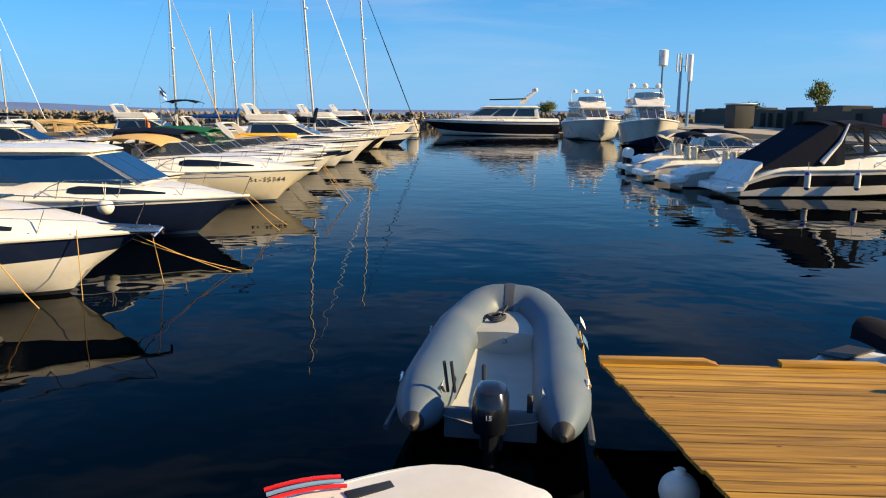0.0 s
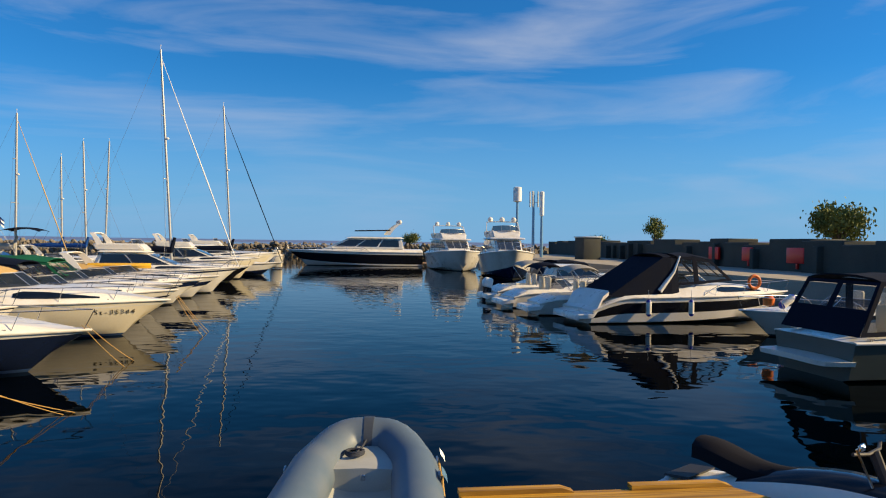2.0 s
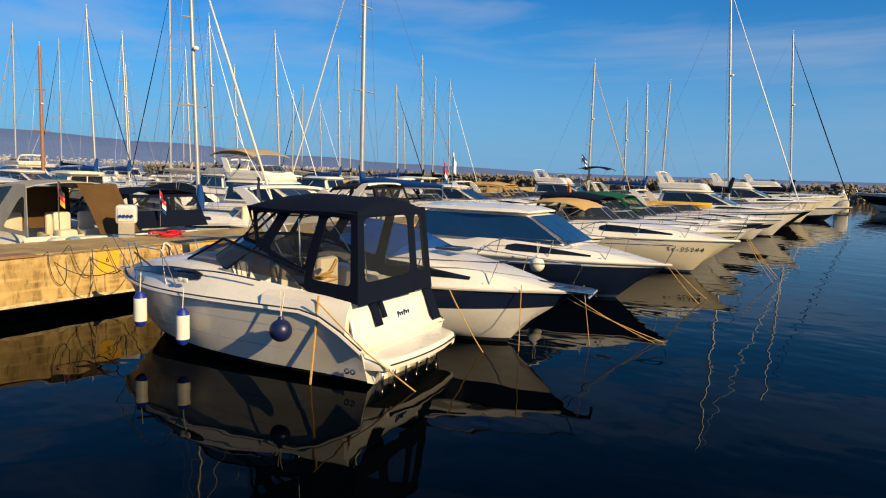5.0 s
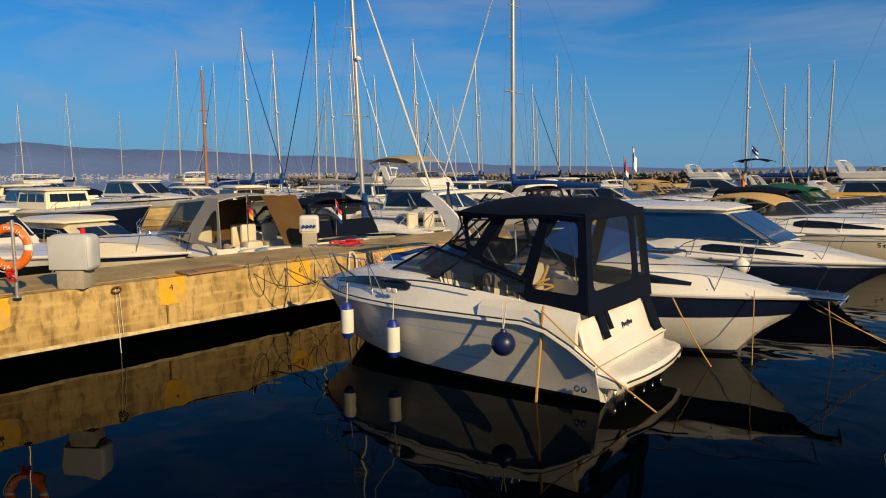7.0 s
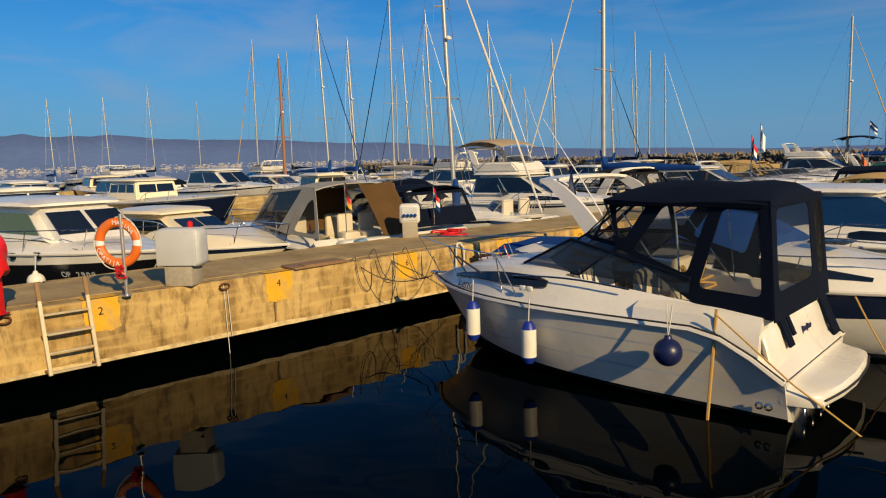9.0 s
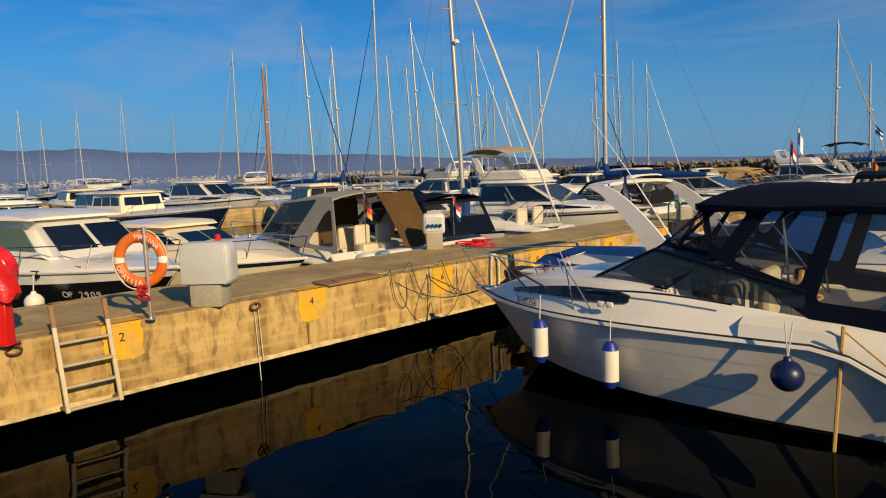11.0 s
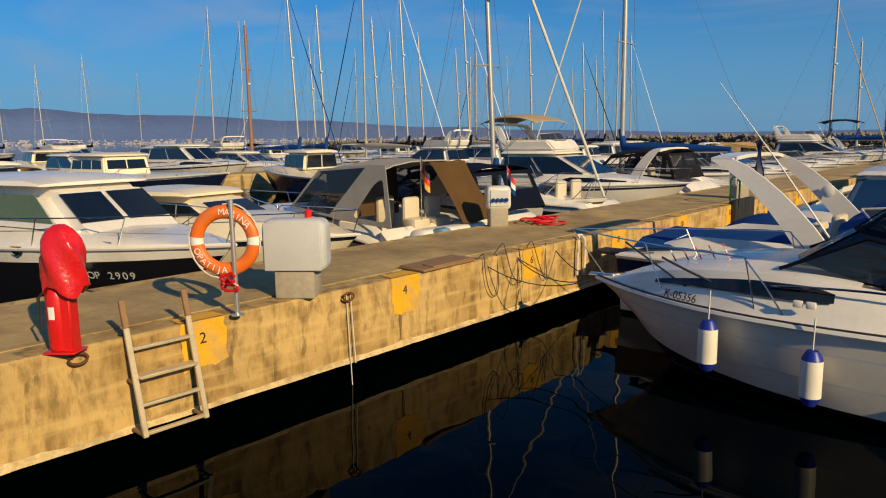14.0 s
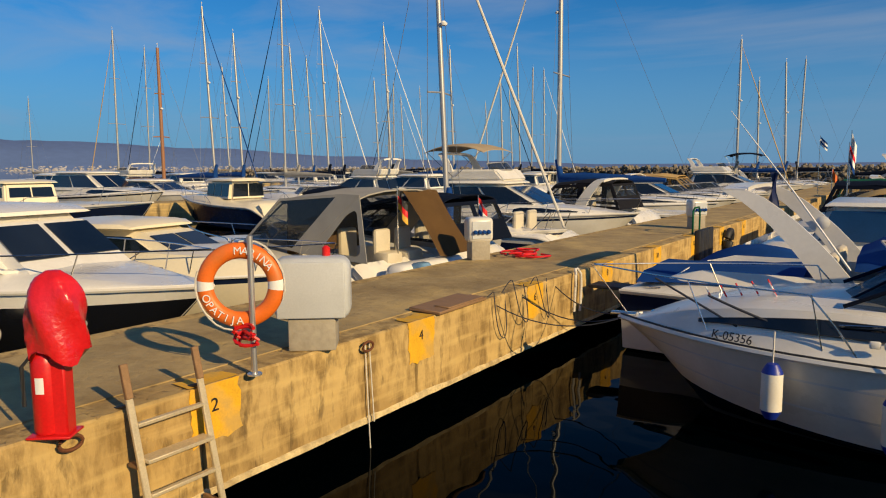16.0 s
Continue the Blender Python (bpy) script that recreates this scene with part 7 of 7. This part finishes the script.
# grey camper boat, stern to the pier, its canvas open at the back
gb, gb_sh = cruiser(pose(-17.95, 10.1, WZ, 0, 0, 178), 7.2, 2.6, "white motor boat under a grey canvas tent open at the stern", fs=0.85, fb=1.05, bands=[(0.9, 1), (1.0, 2)], trunk=0.35, screen=True, seats=True)
camper(gb, 0.5, 2.5, 2.4, 1.15, 2.34, GREYCANVAS, lean=0.25, front_drop=1.0, rear_open=True, sides=False)
for side in (-1, 1):
    def tent(x, z):
        return Vector((x, side * (1.2 - 0.1 * (z - 1.15)), z))
    b = bmesh.new()
    hole = round_panel(b, [tent(0.25, 1.12), tent(1.80, 1.18), tent(0.72, 2.20), tent(0.50, 2.25)], [tent(0.40, 1.22), tent(1.40, 1.26), tent(0.78, 1.92), tent(0.55, 2.02)], 0.006, 0.16)
    part("canopy_panel", b, GREYCANVAS, gb)
    b = bmesh.new()
    b.faces.new([b.verts.new(p) for p in hole])
    part("canopy_window", b, VINYL, gb, "clear flexible window")
    b = bmesh.new()
    slab(b, [tent(1.80, 1.18), tent(2.08, 1.22), tent(0.92, 2.27), tent(0.50, 2.26)], 0.012)
    part("canopy_strip", b, GREYCANVAS, gb, "broad pale grey canvas strip")
    b = bmesh.new()
    inn = frame_ring(b, [tent(2.08, 1.22), tent(3.48, 1.33), tent(2.50, 2.16), tent(0.92, 2.27)], 0.05, 0.008)
    part("canopy_panel", b, GREYCANVAS, gb)
    b = bmesh.new()
    sheet(b, inn)
    part("mesh_window", b, SMOKE, gb, "dark see-through mesh window")
b = bmesh.new()
loft(b, [[Vector((0.5 - 0.75 * u + 0.03 * math.sin(9 * f + 4 * u), -1.06 + 1.0 * f - 0.12 * u, 2.28 - 1.15 * u + 0.02 * math.sin(7 * f))) for f in (0, 0.2, 0.4, 0.6, 0.8, 1)] for u in (0, 0.2, 0.4, 0.6, 0.8, 1)], cap=False)
part("canvas_flap", b, BROWNCANVAS, gb, "brown inner side of the loosened stern flap")
b = bmesh.new()
slab(b, [(2.45, -1.0, 1.1), (2.45, 1.0, 1.1), (2.45, 0.95, 2.15), (2.45, -0.95, 2.15)], 0.01)
part("canvas_lining", b, BROWNCANVAS, gb)
for yy in (-0.5, 0.1):
    b = bmesh.new()
    box(b, (0.75, yy, 1.05), (0.4, 0.45, 0.3), 0.08)
    box(b, (0.9, yy, 1.35), (0.12, 0.42, 0.5), 0.06)
    part("cockpit_seat", b, SEAT, gb)
b = bmesh.new()
box(b, (-0.1, 0.0, 0.85), (0.5, 1.9, 0.5), 0.16, 3)
part("stern_locker", b, GEL, gb)
outboard(gb, -0.3, 0.55, 0.55, 1.0, BLUEGEL, 10)
flag(pose(-18.05, 9.5, 0.15), 1.15, [BLACKPAINT, RED, YELLOW], "drooping black, red and yellow flag")
nb, nb_sh = cruiser(pose(-18.0, 12.7, WZ, 0, 0, 180), 6.8, 2.5, "white motor boat under a navy camper canopy", fs=0.85, fb=1.05, bands=[(0.9, 1), (1.0, 2)], trunk=0.35)
camper(nb, 0.6, 2.6, 2.3, 1.15, 2.15, CANVAS, lean=0.35, front_drop=0.8)
flag(pose(-18.1, 12.2, 0.1), 0.95, [RED, WHITEPAINT, BLUECANVAS], "drooping red, white and blue flag")
flag(pose(-11.94, 16.1, 1.0), 1.05, [RED, WHITEPAINT, BLUECANVAS], "drooping red, white and blue flag", 0.2)
flag(pose(-11.95, 16.58, 1.2), 1.1, [WHITEPAINT, WHITEPAINT], "drooping white pennant on a staff", 0.18)

# sailing boats by the pier
sailboat(pose(-21.7, 16.5, WZ, 0, 0, 2), 6.6, 10.6, "small white sailing boat with bright blue mast cover", hullmat=GEL, r=0.075, boom=False, mast_at=0.46, rake=2.5)
bm = bmesh.new()
tube(bm, [(0, 0, 0.6), (0.02, 0, 1.1), (0.0, 0, 1.6)], [0.12, 0.14, 0.07], 10)
solo("mast_cover", bm, BLUECANVAS, pose(-21.7, 16.5, WZ + 0.55), "bright blue cloth wrapped round the mast's foot", "sail cover")
sailboat(pose(-23.7, 27.9, WZ, 0, 0, 183), 11.0, 14.6, "large white sailing yacht with bright blue sail cover", cover=BLUECANVAS, r=0.11, mast_at=0.55)
FLEET = [   # mast foot x, y, mast head over the water, heading, furled headsail, rake
    (-23.0, 58.4, 12.2, 0, "tan", 0.0), (-21.2, 69.7, 11.7, 0, "", 2.0), (-21.1, 75.1, 12.5, 180, "", 1.5), (-53.4, 33.3, 14.2, 0, "blue", 3.0), (-55.5, 37.6, 13.2, 0, "", 3.0),
    (-53.5, 40.1, 17.2, 180, "navy", 0.5), (-51.7, 43.4, 15.5, 0, "white", 3.0), (-50.0, 49.6, 15.0, 0, "white", 3.0), (-45.9, 53.4, 13.1, 0, "", 2.0), (-52.7, 78.6, 17.4, 0, "", 2.0), (-50.8, 77.8, 14.5, 180, "", 0.5),
    (-52.3, 84.5, 15.1, 0, "white", 1.0), (-74.2, 38.3, 15.5, 180, "tan", 1.0), (-95.3, 55.4, 18.3, 180, "navy", 0.5), (-97.6, 120.0, 19.0, 0, "", 3.0), (-60.0, 60.0, 12.0, 0, "", 3.0), (-66.0, 70.0, 13.0, 180, "navy", 0.5),
    (-48.0, 66.0, 12.0, 0, "navy", 2.0), (-150.0, 57.0, 19.0, 0, "", 3.0), (-57.0, 51.0, 12.5, 0, "", 3.0), (-62.0, 64.0, 11.5, 180, "", 0.5), (-70.0, 48.0, 13.0, 0, "", 3.0), (-58.0, 46.0, 13.5, 0, "", 3.0), (-84.0, 66.0, 14.5, 180, "navy", 0.5),
    (-64.0, 54.0, 14.0, 0, "", 3.0), (-60.0, 90.0, 13.5, 0, "", 3.0), (-70.0, 100.0, 13.0, 0, "", 3.0), (-78.0, 88.0, 13.5, 0, "white", 3.0), (-125.0, 40.0, 14.0, 0, "", 3.0), (-140.0, 62.0, 15.0, 180, "", 0.5), (-24.0, 72.0, 10.5, 0, "", 1.0),
    (-118.0, 30.0, 13.0, 0, "", 3.0), (-160.0, 45.0, 15.0, 0, "", 3.0),
]
FURL = {"tan": TAN, "blue": BLUECANVAS, "navy": CANVAS, "white": WHITEPAINT, "": None}
fr = random.Random(12)
for x, y, top, a, fu, rk in FLEET:
    yacht = sailboat(pose(x, y, WZ, 0, 0, a + fr.uniform(-4, 4)), max(8.0, top * 0.72), top, "white sailing yacht with %s furled genoa" % fu if fu else "white sailing yacht with bare forestay and covered boom", cover=fr.choice((CANVAS, BLUECANVAS, GREYCANVAS)), furl=bool(fu), furlmat=FURL[fu], r=0.095, rake=rk)
    if (x, y) == (-23.0, 58.4):
        bimini(yacht, -0.7, 2.0, 2.2, 1.2, 3.65, CANVAS)
sailboat(pose(-55.0, 30.1, WZ, 0, 0, 0), 11.5, 11.0, "old wooden sailing boat with varnished mast", mast_mat=WOODMAST, hullmat=CREAM, r=0.13, furl=False)

# motor boats of the farther piers
KINDS = [
    ("low white cruiser with dark windows", dict(hardtop=True, cab=0.6)),
    ("navy-hulled boat with cream wheelhouse", dict(hardtop=True, deckmat=CREAM, cab=0.8, cabx=(0.34, 0.62, 0.34, 0.60), nside=3, bands=[(0.92, 2), (1.0, 1)], fs=1.0, fb=1.4)),
    ("white motor yacht with dark windows", dict(fly=True, fs=1.1, fb=1.4)),
    ("white hardtop cruiser with tinted glass", dict(hardtop=True)),
    ("white cruiser with navy canopy", dict(canopy="camper", cmat=CANVAS)),
    ("cream cabin cruiser with dark windows", dict(hardtop=True, mats=[ANTIFOUL, CREAM, GEL], bands=[(0.9, 1), (1.0, 2)])),
    ("white cruiser with navy cover", dict(canopy="tarp", cmat=CANVAS)),
    ("navy-hulled motor yacht with white deck", dict(hardtop=True, fs=1.1, fb=1.4, bands=[(0.9, 2), (1.0, 1)])),
    ("white cruiser with radar arch", dict(archmat=GEL)),
]
spots = [(-33.0, 3.0 + 4.6 * i, 180) for i in range(13) if i not in (2, 3)] + [(-55.5, 6 + 5.2 * i, 0) for i in range(5) if i != 3] + [(-62 - 3 * (i % 3), 14 + 7 * i, 180) for i in range(8)] + [(-84, 8 + 9 * i, 0) for i in range(7)] + [(-108, 14 + 11 * i, 0) for i in range(6)]
for i, (x, y, a) in enumerate(spots):
    lab, kw = KINDS[(i * 5 + i // 7) % len(KINDS)]
    L = fr.uniform(8.0, 10.5) if x > -60 else fr.uniform(9, 13)
    kw = dict(dict(fs=1.0, fb=1.25), **kw)
    cruiser(pose(x + fr.uniform(-0.5, 0.5), y + fr.uniform(-0.4, 0.4), WZ, 0, 0, a + fr.uniform(-3, 3)), L, L * 0.32, lab, seats=False, slit=False, group="boats of the far piers", **kw)
cruiser(pose(-43.2, 13.6, WZ, 0, 0, 3), 11.0, 3.5, "navy-hulled workboat with cream wheelhouse aft", fs=1.15, fb=1.6, mats=[ANTIFOUL, GEL, NAVY], bands=[(0.94, 2), (1.0, 1)], trunk=0.2, deckmat=CREAM, hardtop=True, cab=0.85, cabx=(0.10, 0.34, 0.11, 0.32), cband=(0.42, 0.82), nside=3, cbev=0.06, brim=0.12, seats=False, slit=False, group="boats of the far piers")
cruiser(pose(-55.6, 22.6, WZ, 0, 0, 2), 11.0, 3.6, "white hardtop cruiser with long tinted windscreen", fs=1.1, fb=1.5, bands=[(0.9, 1), (1.0, 2)], trunk=0.45, hardtop=True, cab=0.95, cabx=(0.16, 0.70, 0.22, 0.50), cband=(0.30, 0.88), nside=2, seats=False, slit=True, group="boats of the far piers")
for x in (-43.5, -74.0):
    bm = bmesh.new()
    box(bm, (x, 48, -0.6), (2.2, 96, 1.0), 0.04)
    tagged(part("pier_far", bm, PIERTOP, None), "low concrete pier between moored boats", "pier", kind="structure")

# ---- right shore: masts, trees, cabin ----


def antenna(m, h, label, kind_):
    t = thing("antenna_mast", m, label, "antenna", "antennas")
    b = bmesh.new()
    tube(b, [(0, 0, 0), (0, 0, h)], [0.22, 0.14], 10)
    part("pole", b, BLUEGEL, t)
    if kind_ == "drum":
        b = bmesh.new()
        lathe(b, [(0.3, h - 1.9), (0.55, h - 1.8), (0.55, h), (0.3, h + 0.08)], None, 18)
        part("drum", b, WHITEPAINT, t)
    elif kind_ == "slim":
        b = bmesh.new()
        lathe(b, [(0.2, h - 3.2), (0.3, h - 3.1), (0.3, h), (0.1, h + 0.1)], None, 14)
        part("drum", b, WHITEPAINT, t)
    else:
        for a in (0, 1, 2):
            b = bmesh.new()
            c = Vector((0.62 * math.cos(a * 2.1), 0.62 * math.sin(a * 2.1), 0))
            tube(b, [c + Vector((0, 0, h - 2.1)), c + Vector((0, 0, h))], 0.10, 6)
            tube(b, [Vector((0, 0, h - 1.5)), c + Vector((0, 0, h - 1.5))], 0.04, 5)
            part("antenna_rod", b, GREYBOX, t)


antenna(pose(25.8, 90.0, 0.0), 9.3, "white drum antenna on a blue pole", "drum")
antenna(pose(28.2, 90.5, 0.0), 8.9, "cluster of rod antennas on a pole", "rods")
antenna(pose(29.2, 90.0, 0.0), 8.8, "slim white antenna on a blue pole", "slim")


def tree(m, h, r, label, seed, leaves=2200):
    t = thing("tree", m, label, "tree", "trees on the shore")
    rr = random.Random(seed)
    b = bmesh.new()
    tube(b, [(0, 0, -0.3), (0.05, 0.02, h * 0.35), (0.0, 0.06, h * 0.7)], [0.16, 0.11, 0.04], 8)
    tips = []
    for i in range(9):
        a, u = rr.uniform(0, 6.28), rr.uniform(0.3, 0.95)
        tip = Vector((r * 0.75 * math.cos(a) * rr.uniform(0.4, 1), r * 0.75 * math.sin(a) * rr.uniform(0.4, 1), h * (0.4 + 0.55 * u)))
        tube(b, [(0.02, 0.03, h * 0.3 * (0.8 + u * 0.6)), tip * 0.6 + Vector((0, 0, h * 0.18)), tip], [0.06, 0.035, 0.012], 5)
        tips.append(tip)
    part("trunk", b, BARK, t)
    b = bmesh.new()
    for i in range(leaves):
        c = rr.choice(tips) + Vector((rr.gauss(0, 1), rr.gauss(0, 1), rr.gauss(0, 0.8))) * r * 0.25
        s = rr.uniform(0.07, 0.16) * max(1.0, r / 1.5)
        m_ = Matrix.Translation(c) @ Euler((rr.uniform(0, 6), rr.uniform(0, 6), rr.uniform(0, 6))).to_matrix().to_4x4()
        vs = [b.verts.new(m_ @ Vector(p)) for p in ((-s, 0, 0), (0, -s * 0.5, 0.01), (s, 0, 0), (0, s * 0.5, 0.01))]
        b.faces.new(vs)
    part("crown", b, LEAF, t)


tree(pose(40.0, 79.5, 0.1), 5.2, 1.25, "round green tree above the sea wall", 1)
tree(pose(38.2, 47.0, 0.6), 4.1, 1.95, "spreading green tree behind the sea wall", 2, 3600)
tree(pose(41.0, 98.0, 0.1), 2.9, 1.4, "low green bush on the shore", 3)
tree(pose(17.0, 128.0, 1.0), 2.3, 1.7, "low green bush on the breakwater", 4)
hut = thing("shore_hut", pose(31.8, 80.5, 0.1, 0, 0, 6), "small grey hut with flat roof on the quay", "hut")
bm = bmesh.new()
box(bm, (0, 0, 1.3), (2.3, 2.2, 2.6), 0.05)
part("wall", bm, SHADEWALL, hut)
bm = bmesh.new()
box(bm, (0, 0, 2.68), (2.5, 2.4, 0.14), 0.03)
part("roof", bm, ALU, hut)
for y, s in ((57.0, 1.0), (51.0, 0.8), (44.0, 1.2)):
    x = 32.9 + (y - 47) * 0.14
    bm = bmesh.new()
    box(bm, (0, 0, 0.9), (0.25, 1.5 * s, 1.1), 0.04)
    box(bm, (0.1, 0, 0.2), (0.15, 0.2, 0.5), 0.02)
    solo("red_board", bm, RED, pose(x - 0.35, y, 0.35), "faded red board fixed to the sea wall", "board", "red boards")
bm = bmesh.new()
lathe(bm, [(0.02, 0), (0.13, 0.02), (0.15, 0.2), (0.05, 0.32)], None, 10)
solo("beacon_lamp", bm, WHITEPAINT, pose(-4.6, 76.5, WZ + 1.93), "small white lamp on the pier-head beacon", "lamp")

flag(pose(-14.4, 33.0, 0.4), 2.4, [BLUECANVAS, WHITEPAINT, BLUECANVAS, WHITEPAINT], "drooping blue and white striped flag", 0.5)
flag(pose(-13.5, 29.0, 0.2), 1.3, [ORANGE, ORANGE], "small hanging orange pennant on a staff", 0.3)
bm = bmesh.new()
secs = []
for i in range(9):
    u = i / 8
    w = 0.36 * math.sin(math.pi * (0.04 + 0.92 * u)) ** 0.6
    secs.append([Vector((-1.4 + 2.8 * u, f * w, g)) for f, g in ((-1, 0.16), (-0.6, 0.02), (0.6, 0.02), (1, 0.16), (0.5, 0.27), (-0.5, 0.27))])
loft(bm, secs, ring=True)
solo("kayak", bm, YELLOW, pose(-10.4, 36.6, 0.32, 0, 0, 8), "yellow kayak lying on a moored boat's cover", "kayak")
